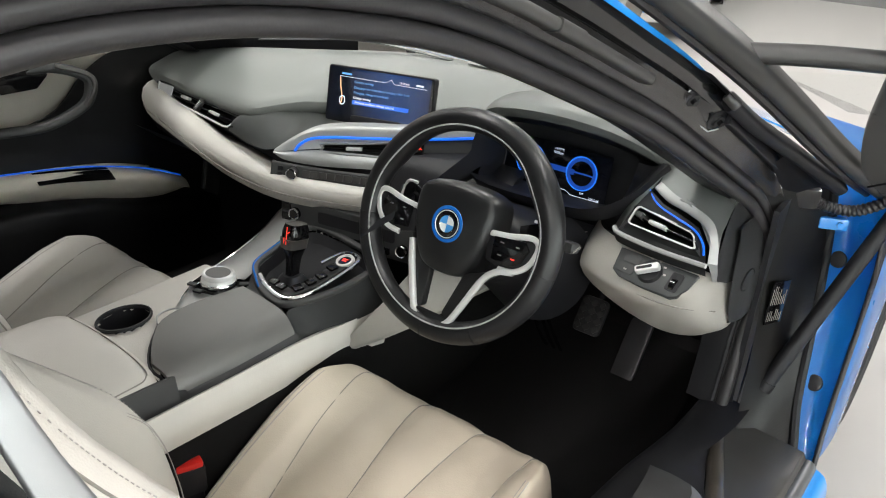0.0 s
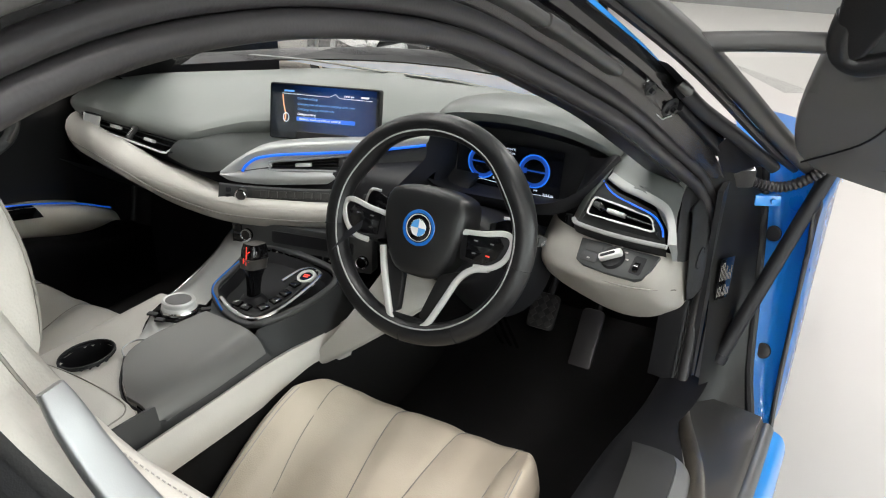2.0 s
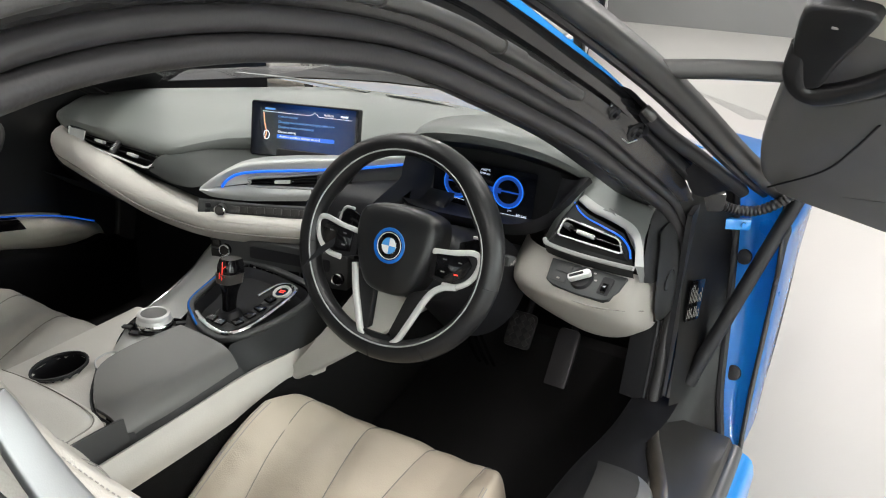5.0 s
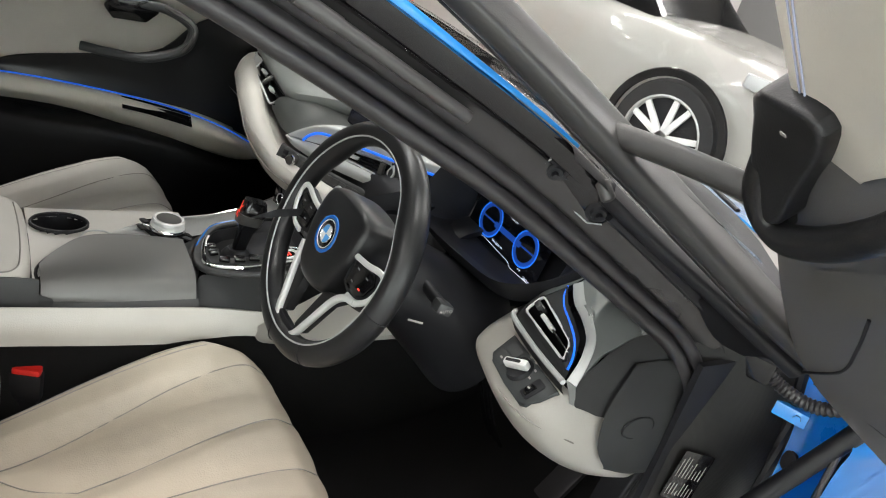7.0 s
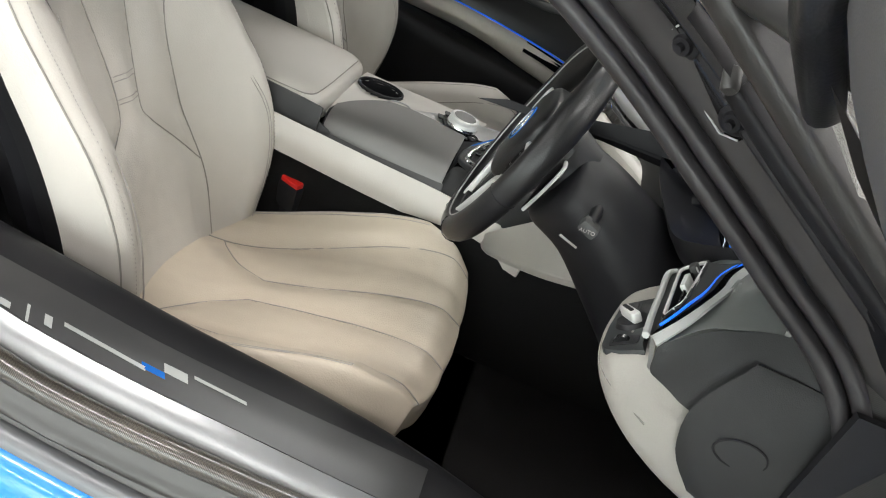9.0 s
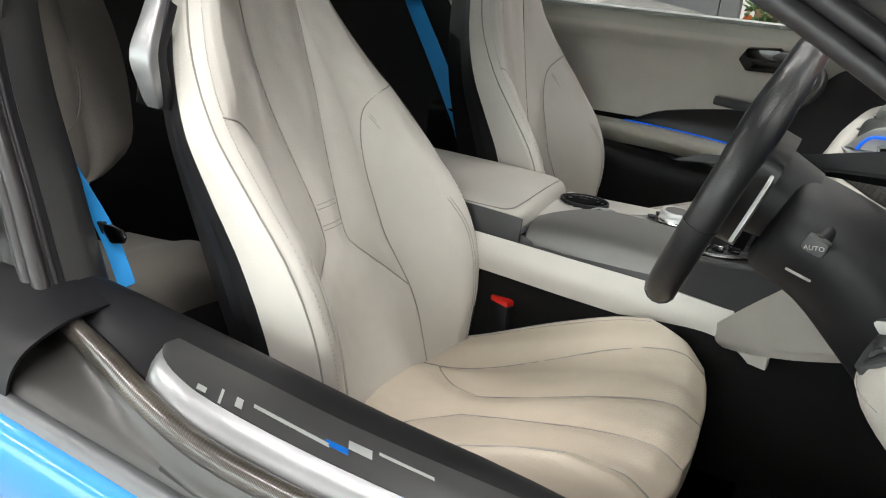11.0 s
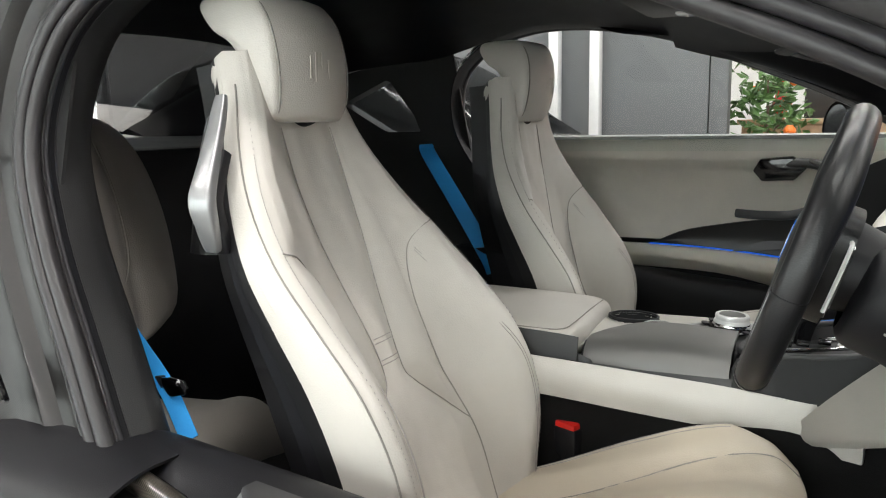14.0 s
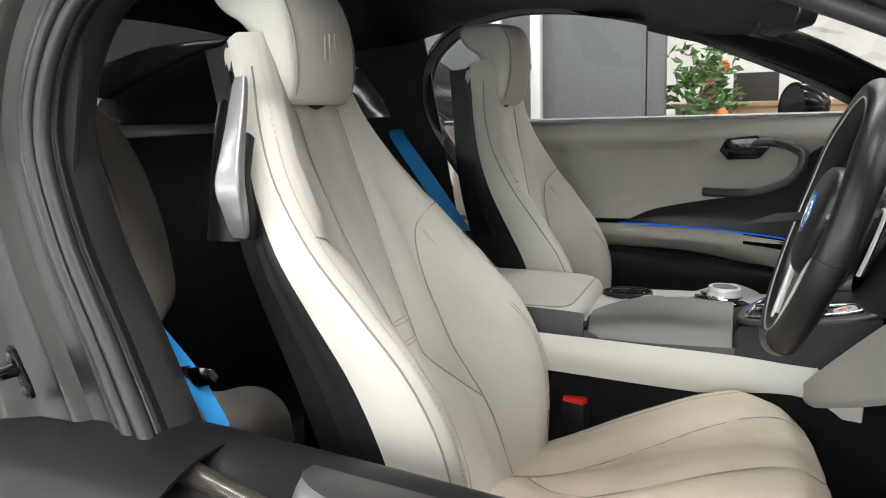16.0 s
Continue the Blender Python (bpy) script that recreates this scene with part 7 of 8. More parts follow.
def sport_seat(name, label, at, inner, cushion_mat, upright=0.0):
    """A sports seat with a built-in headrest. inner: -1 if the console is on its left, 1 on its right."""
    ob = thing(name, (at[0], at[1] - 0.25, 0.17), label, "car seat", "front seats")
    m = Matrix(((1 if inner < 0 else -1, 0, 0, at[0]), (0, 1, upright, at[1] - upright), (0, 0, 1, at[2]), (0, 0, 0, 1)))
    zs = [0.20 + 0.80 * i / 40 for i in range(41)]
    bm = net_bm(BACK_NET, m)
    bmesh.ops.recalc_face_normals(bm, faces=bm.faces)
    bk = part("backrest", bm, CREAM, ob, "cream leather backrest", 60)
    for sg in (-1, 1):
        bm = bmesh.new()
        grid_faces(bm, [[m @ back_pt(sg * u, z) for u in (1.54, 1.62, 1.7, 1.8, 1.9)] for z in zs])
        bmesh.ops.recalc_face_normals(bm, faces=bm.faces)
        part("shell_flank", bm, BLACK_LEATHER, ob, "black leather flank of the seat shell", 60)
    # shell behind
    bm = bmesh.new()
    grid_faces(bm, [[m @ (back_pt(u, z) + V(0, -0.004, -0.004)) if abs(u) > 1.5 else m @ V(smooth_interp(z, BZ, B_W) * u * 0.55, smooth_interp(z, BZ, B_Y) - 0.10, z - 0.02) for u in (-1.9, -1.7, -1.4, -0.8, 0, 0.8, 1.4, 1.7, 1.9)] for z in zs])
    bmesh.ops.recalc_face_normals(bm, faces=bm.faces)
    part("shell", bm, BLACK, ob, "black seat shell", 60)
    bm = net_bm(SEAT_NET, m)
    edge = [e for e in bm.edges if len(e.link_faces) == 1]
    r = bmesh.ops.extrude_edge_only(bm, edges=edge)
    low = [v for v in r["geom"] if isinstance(v, bmesh.types.BMVert)]
    for v in low:
        v.co.z = min(v.co.z - 0.06, 0.19)
    bmesh.ops.recalc_face_normals(bm, faces=bm.faces)
    cu = part("cushion", bm, cushion_mat, ob, "cream leather cushion", 60)
    part("seat_base", block_bm((0.40, 0.46, 0.07), m @ pose(0, -0.27, 0.185), 0.02), BLACK, ob)
    # seams
    for sg in (-1, 1):
        part("seam", surface_line(back_pt, [(sg * u, z) for u, z in BACK_CENTRE], 0.0011, m), SEAM, bk)
        part("seam", surface_line(back_pt, [(sg * u, z) for u, z in BACK_WING], 0.0012, m), SEAM, bk)
        for k in (0.0, 0.012):
            part("stitching", surface_line(back_pt, [(sg * (u + k), z + k * 0.4) for u, z in ((0.62, 0.664), (0.72, 0.604), (0.80, 0.545), (0.855, 0.49), (0.865, 0.43), (0.865, 0.34), (0.86, 0.25))], 0.0007, m, lift=0.0088 if k == 0 else 0.0072), STITCH, bk)
        part("piping", surface_line(back_pt, [(sg * 0.97, 0.95), (sg * 0.985, 0.84), (sg * 0.985, 0.72), (sg * 0.985, 0.6), (sg * 0.985, 0.45), (sg * 0.985, 0.3), (sg * 0.985, 0.22)], 0.0015, m), SEAM, bk)
        part("stitching", stitch_bm(back_pt, [(sg * 0.925, 0.9), (sg * 0.93, 0.72), (sg * 0.925, 0.55), (sg * 0.92, 0.4), (sg * 0.92, 0.24)], m), STITCH, bk)
        for line in (SEAT_SIDE, SEAT_MID, SEAT_FLY):
            part("seam", surface_line(cushion_pt, [(sg * u, v) for u, v in line], 0.0011, m), SEAM, cu)
        for k in (0.0, 0.025):
            part("stitching", surface_line(cushion_pt, [(sg * (0.90 - k), 0.05), (sg * (0.90 - k), 0.35), (sg * (0.895 - k), 0.6), (sg * (0.90 - k), 0.8)], 0.0009, m, lift=0.0004), STITCH, cu)
    for zz in (0.548, 0.541, 0.515, 0.508):
        part("stitching", surface_line(back_pt, [(k / 50, zz) for k in range(-5, 6)], 0.0008, m, 2, lambda u: 0.002 + 0.0085 * (1 - math.exp(-((0.115 - abs(u)) * 12.3) ** 2))), STITCH, bk)
    # headrest: side cheeks reaching back, a face plate, a soft lower roll
    rows = []
    for zz, yy, dep, ww in ((0.893, -0.748, 0.03, 0.086), (0.897, -0.728, 0.045, 0.092), (0.925, -0.716, 0.055, 0.096), (0.98, -0.714, 0.065, 0.098), (1.015, -0.718, 0.085, 0.098), (1.035, -0.722, 0.112, 0.098), (1.066, -0.736, 0.122, 0.096), (1.083, -0.752, 0.105, 0.09), (1.089, -0.775, 0.06, 0.08)):
        row = []
        for x, dy in ((-1.0, -1.0), (-1.06, -0.55), (-1.02, -0.18), (-0.9, -0.04), (-0.5, 0.01), (0, 0.016), (0.5, 0.01), (0.9, -0.04), (1.02, -0.18), (1.06, -0.55), (1.0, -1.0), (0.5, -1.04), (-0.5, -1.04)):
            row.append(m @ V(x * ww, yy + (dy * dep if dy < 0 else dy), zz))
        rows.append(row)
    bm = sheet_bm(rows, 3, 3, 0, close_v=True)
    ns = len(rows[0]) * 3
    bm.verts.ensure_lookup_table()
    bm.faces.new(bm.verts[:ns][::-1])
    bm.faces.new(bm.verts[-ns:])
    bmesh.ops.recalc_face_normals(bm, faces=bm.faces)
    hd = part("headrest", bm, CREAM, ob, "cream leather headrest", 60)
    for sg in (-1, 1):
        part("piping", tube_bm(crom([m @ V(sg * p[0], p[1] + 0.0015, p[2]) for p in ((0.085, -0.733, 0.898), (0.0895, -0.720, 0.925), (0.0915, -0.718, 0.98), (0.0915, -0.729, 1.035), (0.09, -0.747, 1.068), (0.083, -0.772, 1.083))], 5), 0.0016, 6), SEAM, hd)
    for x, w, h0, h1 in ((-0.018, 0.005, 0.96, 0.99), (0.0, 0.005, 0.955, 1.0), (0.016, 0.005, 0.955, 1.0), (0.03, 0.005, 0.96, 0.995)):
        part("embossing", block_bm((w, 0.002, h1 - h0), m @ pose(x + 0.004, -0.699, (h0 + h1) / 2, -2), 0.0008), CREAM, hd)
    # shoulder wings beside the headrest
    for sg in (-1, 1):
        rows = [[m @ V(sg * x, y, z) for x, y, z in r] for r in (
            ((0.08, -0.742, 0.85), (0.124, -0.742, 0.85), (0.138, -0.765, 0.85), (0.128, -0.80, 0.85), (0.09, -0.81, 0.85)), ((0.088, -0.762, 0.91), (0.114, -0.760, 0.91), (0.129, -0.78, 0.91), (0.120, -0.81, 0.91), (0.092, -0.82, 0.91)),
            ((0.094, -0.775, 0.965), (0.112, -0.774, 0.965), (0.126, -0.788, 0.965), (0.124, -0.82, 0.965), (0.098, -0.824, 0.965)), ((0.100, -0.785, 0.993), (0.110, -0.785, 0.995), (0.118, -0.795, 0.995), (0.117, -0.812, 0.995), (0.102, -0.815, 0.993)))]
        bm = sheet_bm(rows, 4, 3, 0, close_v=True)
        ns = 15
        bm.verts.ensure_lookup_table()
        bm.faces.new(bm.verts[-ns:])
        bmesh.ops.recalc_face_normals(bm, faces=bm.faces)
        part("shoulder_wing", bm, CREAM, ob, "", 60)
    if inner < 0:
        part("shell_shoulder", sheet_bm([[m @ V(x, y, z) for x, y in ((0.155 + k, -0.778), (0.164 + k, -0.80), (0.152 + k, -0.84), (0.10 + k, -0.86))] for z, k in ((0.70, 0.020), (0.80, -0.002), (0.86, -0.018), (0.895, -0.032), (0.91, -0.042))], 3, 3, 0.004), BLACK_LEATHER, ob)
    # Black block standing in for the shade in the gap under the headrest.
    part("neck_gap_shade", block_bm((0.125, 0.03, 0.034), m @ pose(0, -0.757, 0.884, -14), 0.010, 3), BLACK, ob)
    # folding lever on the outer shoulder
    lev = crom([V(0.166, -0.764, 0.932), V(0.188, -0.758, 0.885), V(0.220, -0.748, 0.832), V(0.246, -0.738, 0.790), V(0.244, -0.734, 0.755), V(0.232, -0.736, 0.717)], 5)
    lv = part("folding_lever", sweep_bm([m @ p for p in lev], rrect(0.018, 0.036, 0.005), (0, 1, 0.1), scales=[0.5, 0.6, 0.66, 0.7, 0.72, 0.75, 0.78, 0.8, 0.84, 0.88, 0.92, 0.96, 1.0, 1.04, 1.08, 1.1, 1.1, 1.08, 1.05, 1.0, 0.95, 0.92, 0.88, 0.82, 0.75, 0.6]), SATIN_TRIM, ob, "satin silver folding lever")
    part("lever_mount", sweep_bm([m @ (p + V(-0.016, 0.006, -0.002)) for p in lev[8:]], rrect(0.020, 0.022, 0.005), (0, 1, 0.1)), BLACK, lv)
    return ob


sport_seat("driver_seat", "cream leather sports seat with grey piping and silver lever", (0.433, 0.0, 0.0), -1, CREAM_WORN)
sport_seat("passenger_seat", "cream leather sports seat beside the far door", (-0.425, 0.085, -0.004), 1, CREAM, 0.17)

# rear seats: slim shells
# Cream leather darkened: the rear cabin's shade is put into its colour.
CREAM_SHADED = material("shaded_cream_leather", (0.25, 0.232, 0.21), 0.5, bump=0.25, scale=420, vary=0.08, wide=5)
rs = thing("small_back_seat", (0.58, -1.2, 0.2), "small rear seat in cream leather, coloured darker for shade", "car seat")
BACK_ROWS = [(0.515, -1.03, 0.02, 0.60), (0.525, -1.02, 0.10, 0.60), (0.56, -1.025, 0.165, 0.60), (0.64, -1.05, 0.185, 0.595), (0.73, -1.075, 0.185, 0.59), (0.81, -1.10, 0.170, 0.585), (0.87, -1.12, 0.140, 0.58), (0.905, -1.14, 0.095, 0.575), (0.918, -1.165, 0.03, 0.575)]


def rear_pt(u, k, lift=0.0):
    z, y, w, cx = (float(np.interp(k, range(len(BACK_ROWS)), [r[c] for r in BACK_ROWS])) for c in range(4))
    return V(cx - 0.025 + u * w, y + lift - 0.05 * abs(u) ** 3 - 0.012 * math.exp(-((u + 0.25) / 0.12) ** 2), z)


part("rear_backrest", sheet_bm([[rear_pt(u, k) for u in (-1, -0.9, -0.6, -0.4, -0.25, -0.1, 0.3, 0.6, 0.9, 1)] for k in range(9)], 3, 3, 0.03, flip=True), CREAM_SHADED, rs)
for line in (((-0.22, 7.2), (-0.25, 5.5), (-0.28, 4.0), (-0.2, 3.0), (0.2, 2.4), (0.6, 2.0)), ((0.55, 7.0), (0.6, 5.0), (0.62, 3.0), (0.6, 2.0))):
    part("seam", tube_bm(crom([rear_pt(u, k, 0.003) for u, k in line], 5), 0.0018, 6), SEAM, rs)
part("rear_cushion", sheet_bm([[V(0.60 + x * 0.85, y, z - 0.02 * (x / 0.24) ** 2) for x in (-0.24, -0.15, 0, 0.15, 0.24)] for y, z in ((-1.12, 0.36), (-1.0, 0.37), (-0.95, 0.385), (-0.905, 0.385), (-0.875, 0.36), (-0.865, 0.31))], 3, 3, 0.02, flip=True), CREAM_SHADED, rs)

# belts and buckles
def seat_belt(path, name, label, clip_at, up, wide=0.046):
    ob = thing(name, tuple(path[0]), label, "seat belt")
    part("webbing", sweep_bm(crom(path, 6), rrect(wide, 0.0022, 0.0008, 1), up), BELT, ob)
    c = Vector(clip_at)
    cm = basis(c, (0.2, 1, 0.15), (0, 0.2, 1))
    part("tongue", prism_bm([(-0.03, -0.012), (0.02, -0.014), (0.05, -0.010), (0.058, 0.0), (0.05, 0.010), (0.02, 0.014), (-0.03, 0.012)], 0.004, cm, 0.001), CHROME, ob)
    part("tongue_grip", block_bm((0.036, 0.03, 0.01), cm @ pose(-0.02, 0, 0), 0.003), BLACK, ob)
    return ob


seat_belt([V(-0.70, -1.11, 0.825), V(-0.687, -1.095, 0.794), V(-0.57, -0.945, 0.66), V(-0.447, -0.796, 0.527), V(-0.42, -0.765, 0.49)], "seat_belt", "blue seat belt beside the passenger seat", (-0.455, -0.805, 0.537), (0.8, 0.6, 0))
seat_belt([V(0.640, -1.13, 0.82), V(0.655, -1.02, 0.69), V(0.680, -0.895, 0.585), V(0.694, -0.817, 0.519), V(0.715, -0.755, 0.455)], "seat_belt", "blue seat belt behind the driver seat", (0.694, -0.817, 0.519), (0.8, 0.6, 0), 0.026)
bk = thing("belt_buckle", (0.19, -0.37, 0.3), "black belt buckle with a red release", "seat belt buckle")
bmx = basis((0.185, -0.372, 0.315), (0.35, 0.9, 0.0), (0.12, 0.25, 1))
part("stalk", block_bm((0.04, 0.10, 0.02), bmx @ pose(0, -0.04, 0), 0.006), BLACK, bk)
part("housing", block_bm((0.050, 0.055, 0.024), bmx @ pose(0, 0, 0), 0.006), BLACK, bk)
part("release", block_bm((0.044, 0.014, 0.020), bmx @ pose(0, 0.030, 0), 0.004), RED, bk, "red release button")

# ---- passenger door, closed ----
pdoor = thing("passenger_door", (-0.8, -0.3, 0.3), "closed passenger door with cream panel, black insert and blue line", "car door")


def door_in(y, z):
    """Inner face of the closed passenger door."""
    return -(0.865 - 0.10 * max(0, (y + 0.35)) ** 1.3 - 0.16 * (z - 0.55))


PD_Y = [-0.995, -0.75, -0.55, -0.35, -0.15, 0.0, 0.12, 0.24, 0.34]
part("upper_panel", sheet_bm([[V(door_in(y, z) + dx, y, z) for y in PD_Y] for z, dx in ((0.84, -0.05), (0.842, -0.015), (0.825, 0.0), (0.785, 0.002), (0.762, -0.012), (0.735, -0.030), (0.68, -0.038), (0.60, -0.030), (0.535, -0.012))], 3, 3, 0.01), DOOR_CREAM_LIT, pdoor, "cream leather upper door panel, lightened")
part("black_insert", sheet_bm([[V(door_in(y, z) + dx + 0.004, y, z) for z, dx in ((z0, -0.008), ((z0 + zl) / 2, -0.010), (zl, 0.0))] for y, z0, zl in ((-0.44, 0.523, 0.520), (-0.40, 0.545, 0.519), (-0.336, 0.571, 0.517), (-0.207, 0.597, 0.510), (-0.1, 0.615, 0.503), (0.0, 0.65, 0.49), (0.08, 0.74, 0.47), (0.2, 0.80, 0.44), (0.34, 0.80, 0.38))], 3, 3, 0.006, flip=True), BLACK_LEATHER, pdoor, "black lower door insert")


def arm_top(y):
    return float(np.interp(y, [-0.95, -0.45, -0.3, -0.15, 0.0, 0.1, 0.19, 0.27, 0.31], [0.522, 0.522, 0.518, 0.510, 0.497, 0.482, 0.460, 0.428, 0.40]))


DOOR_GLOW = material("door_light_guide", (0.01, 0.16, 1.0), 0.3, emit=0.2)
part("light_line", tube_bm(crom([V(door_in(y, 0.5) + dx, y, arm_top(y) + 0.002) for y, dx in ((-0.45, 0.010), (-0.3, 0.014), (-0.15, 0.022), (0.0, 0.034), (0.1, 0.05), (0.19, 0.07), (0.27, 0.09))], 6), 0.0022, 8), DOOR_GLOW, pdoor, "glowing blue door line")
part("armrest", sheet_bm([[V(door_in(y, z) + dx * f, y, z) for z, dx in ((arm_top(y), 0.0), (arm_top(y) - 0.003, 0.040), (arm_top(y) - 0.026, 0.056), (zb + (arm_top(y) - zb) * 0.35, 0.05), (zb, 0.025), (zb - 0.01, 0.0))] for y, f, zb in ((-0.95, 0.5, 0.460), (-0.7, 0.55, 0.460), (-0.45, 0.7, 0.460), (-0.25, 0.9, 0.452), (-0.1, 1.1, 0.425), (0.05, 1.4, 0.390), (0.15, 1.7, 0.368), (0.25, 1.8, 0.355), (0.31, 1.5, 0.365))], 3, 3, 0.008), DOOR_CREAM_LIT, pdoor, "cream leather door armrest, lightened")
part("window_switch", sheet_bm([[V(door_in(y, 0.49) + k * f, y, arm_top(y) + dz) for k, dz in ((0.030, 0.0005), (0.044, -0.006), (0.060, -0.024))] for y, f in ((-0.09, 1.1), (-0.03, 1.2), (0.04, 1.4), (0.09, 1.5))], 3, 2, 0.004), GLOSS, pdoor, "black window switch panel")
part("lower_panel", sheet_bm([[V(door_in(y, z) + dx, y, z) for z, dx in ((0.46, -0.002), (0.40, 0.004), (0.30, 0.0), (0.16, -0.02))] for y in (-0.95, -0.5, -0.1, 0.15, 0.34)], 2, 3, 0.01), BLACK, pdoor, "black lower door panel")
part("pocket_edge", tube_bm(crom([V(door_in(y, 0.36) + 0.012, y, z) for y, z in ((-0.8, 0.375), (-0.4, 0.37), (-0.1, 0.355), (0.1, 0.33))], 4), 0.01, 8), CHARCOAL, pdoor)
hd = part("pull_handle", sweep_bm(crom([V(-0.80, -0.11, 0.762), V(-0.768, -0.02, 0.768), V(-0.738, 0.042, 0.745), V(-0.732, 0.050, 0.715), V(-0.742, 0.030, 0.672), V(-0.765, -0.05, 0.634), V(-0.80, -0.13, 0.625), V(-0.83, -0.20, 0.625)], 6), rrect(0.024, 0.030, 0.009), (1, 0, 0.2)), CHARCOAL, pdoor, "dark grey sweeping pull handle")
part("handle_face", sweep_bm(crom([V(-0.752, -0.02, 0.776), V(-0.724, 0.043, 0.750), V(-0.718, 0.051, 0.716), V(-0.728, 0.030, 0.674)], 6), rrect(0.012, 0.018, 0.004), (1, 0, 0.2)), SILVER_DARK, hd)
part("switch_pod", prism_bm([(-0.06, -0.004), (-0.042, 0.028), (0.04, 0.036), (0.075, 0.004), (0.045, -0.028), (-0.036, -0.032)], 0.025, basis((-0.802, -0.10, 0.752), (0.12, 1, 0), (0.1, 0, 1)), 0.006), GLOSS, pdoor, "gloss black door switch pod")
part("window_sill", sheet_bm([[V(-0.775, y, 0.842), V(-0.80, y, 0.846), V(-0.86, y, 0.835), V(-0.90, y, 0.80)] for y in (-0.98, -0.5, 0.0, 0.3)], 2, 2, 0.01, flip=True), GREY_PAD, pdoor)
g = part("side_glass", sheet_bm([[V(-(xs(z) + 0.02), y, z) for z in (0.80, 0.95, zt)] for y, zt in ((-0.96, 1.02), (-0.85, 1.10), (-0.6, 1.14), (-0.35, 1.10), (-0.1, 1.02), (0.1, 0.93), (0.28, 0.84))], 3, 2, 0.004), GLASS, pdoor, "clear side window")
g.visible_shadow = False
# Unseen black sheet, added to keep the skin's blue light off the panel.
part("door_light_block", sheet_bm([[V(x, y, z) for x, z in ((-0.885, 0.80), (-0.93, 0.7), (-0.955, 0.5), (-0.94, 0.2))] for y in (-0.97, -0.4, 0.2, 0.5)], 2, 2, 0.004), BLACK, pdoor)
part("outer_skin", sheet_bm([[V(x, y, z) for x, z in ((-0.90, 0.82), (-0.955, 0.7), (-0.99, 0.5), (-0.97, 0.3))] for y in (-0.93, -0.4, 0.2, 0.6)], 2, 2, 0.006), BLUE, pdoor)
mir = thing("door_mirror", (-1.02, 0.06, 0.80), "black passenger door mirror outside the window", "mirror")
mm = basis((-1.03, 0.03, 0.865), (1, 0.35, 0), (0, 0.1, 1)) @ Matrix.Diagonal((1.0, 1.15, 1.0, 1.0))
part("shell", sheet_bm([[mm @ V(0.10 * s * math.cos(a), 0.06 * s * math.sin(a), h) for a in [6.28319 * i / 14 for i in range(14)]] for s, h in ((0.96, 0.0), (1.0, -0.01), (1.0, -0.04), (0.8, -0.08), (0.3, -0.10))], 3, 2, 0.003, close_v=True), GLOSS, mir)
part("mirror_glass", prism_bm([(0.088 * math.cos(6.28319 * i / 20), 0.050 * math.sin(6.28319 * i / 20)) for i in range(20)], 0.003, mm @ pose(0, 0, -0.006)), MIRROR, mir, smooth=0)
part("mirror_foot", tube_bm([V(-0.99, 0.09, 0.84), V(-0.88, 0.16, 0.81)], 0.02, 10), GLOSS, mir)

# quarter panels with their small windows, raked rear window
HOLE = [(-1.412, 0.957), (-1.213, 1.034), (-1.101, 0.859), (-1.254, 0.858)]
EDGE = [(-1.62, 1.0), (-0.985, 1.12), (-0.925, 0.14), (-1.62, 0.14)]
for sgn in (1, -1):
    hole = [p for k in range(4) for p in [(HOLE[k][0] + (HOLE[(k + 1) % 4][0] - HOLE[k][0]) * t, HOLE[k][1] + (HOLE[(k + 1) % 4][1] - HOLE[k][1]) * t) for t in (0.06, 0.35, 0.65, 0.94)]]
    edge = [p for k in range(4) for p in [(EDGE[k][0] + (EDGE[(k + 1) % 4][0] - EDGE[k][0]) * t, EDGE[k][1] + (EDGE[(k + 1) % 4][1] - EDGE[k][1]) * t) for t in (0.0, 0.33, 0.66, 1.0)]]
    bm = bmesh.new()
    grid_faces(bm, [[V(sgn * (xs(z) - 0.03), y, z) for y, z in edge], [V(sgn * (xs(z) - 0.03), y, z) for y, z in hole], [V(sgn * (xs(z) + 0.02), y, z) for y, z in hole]], close_v=True)
    bmesh.ops.recalc_face_normals(bm, faces=bm.faces)
    bmesh.ops.solidify(bm, geom=bm.faces[:], thickness=0.006)
    part("quarter_panel", bm, REAR_TRIM, car, "black rear side trim")
    bm = bmesh.new()
    bm.faces.new([bm.verts.new((sgn * (xs(z) + 0.012), y, z)) for y, z in ((-1.44, 0.97), (-1.2, 1.06), (-1.07, 0.845), (-1.27, 0.845))])
    bmesh.ops.solidify(bm, geom=bm.faces[:], thickness=0.004)
    part("quarter_glass", bm, TINT, car, "small tinted rear side window", 0)
    part("rear_side", sheet_bm([[V(sgn * 0.57, y, z), V(sgn * 0.66, y, z - 0.03), V(sgn * 0.74, y, 0.80)] for y, z in ((-1.40, 1.165), (-1.8, 1.075), (-2.3, 0.90))], 2, 2, 0.01), BLACK, car, "black rear pillar trim")
part("rear_glass", sheet_bm([[V(x, y, z - 0.02 * (x / 0.58) ** 2) for x in (-0.58, 0, 0.58)] for y, z in ((-1.40, 1.185), (-1.8, 1.085), (-2.3, 0.90))], 2, 2, 0.004), TINT, car, "raked tinted rear window")

# ---- driver's door, swung up ----
ddoor = thing("driver_door", (0.95, 0.35, 0.8), "raised driver door with cream panel and black pull handle", "car door")
DO = V(0.945, 0.215, 1.010)
DM = basis(DO, (0.980, -0.134, -0.148), (0.0025, -0.733, 0.680))   # x outwards along the panel, y up along it, z to the cabin
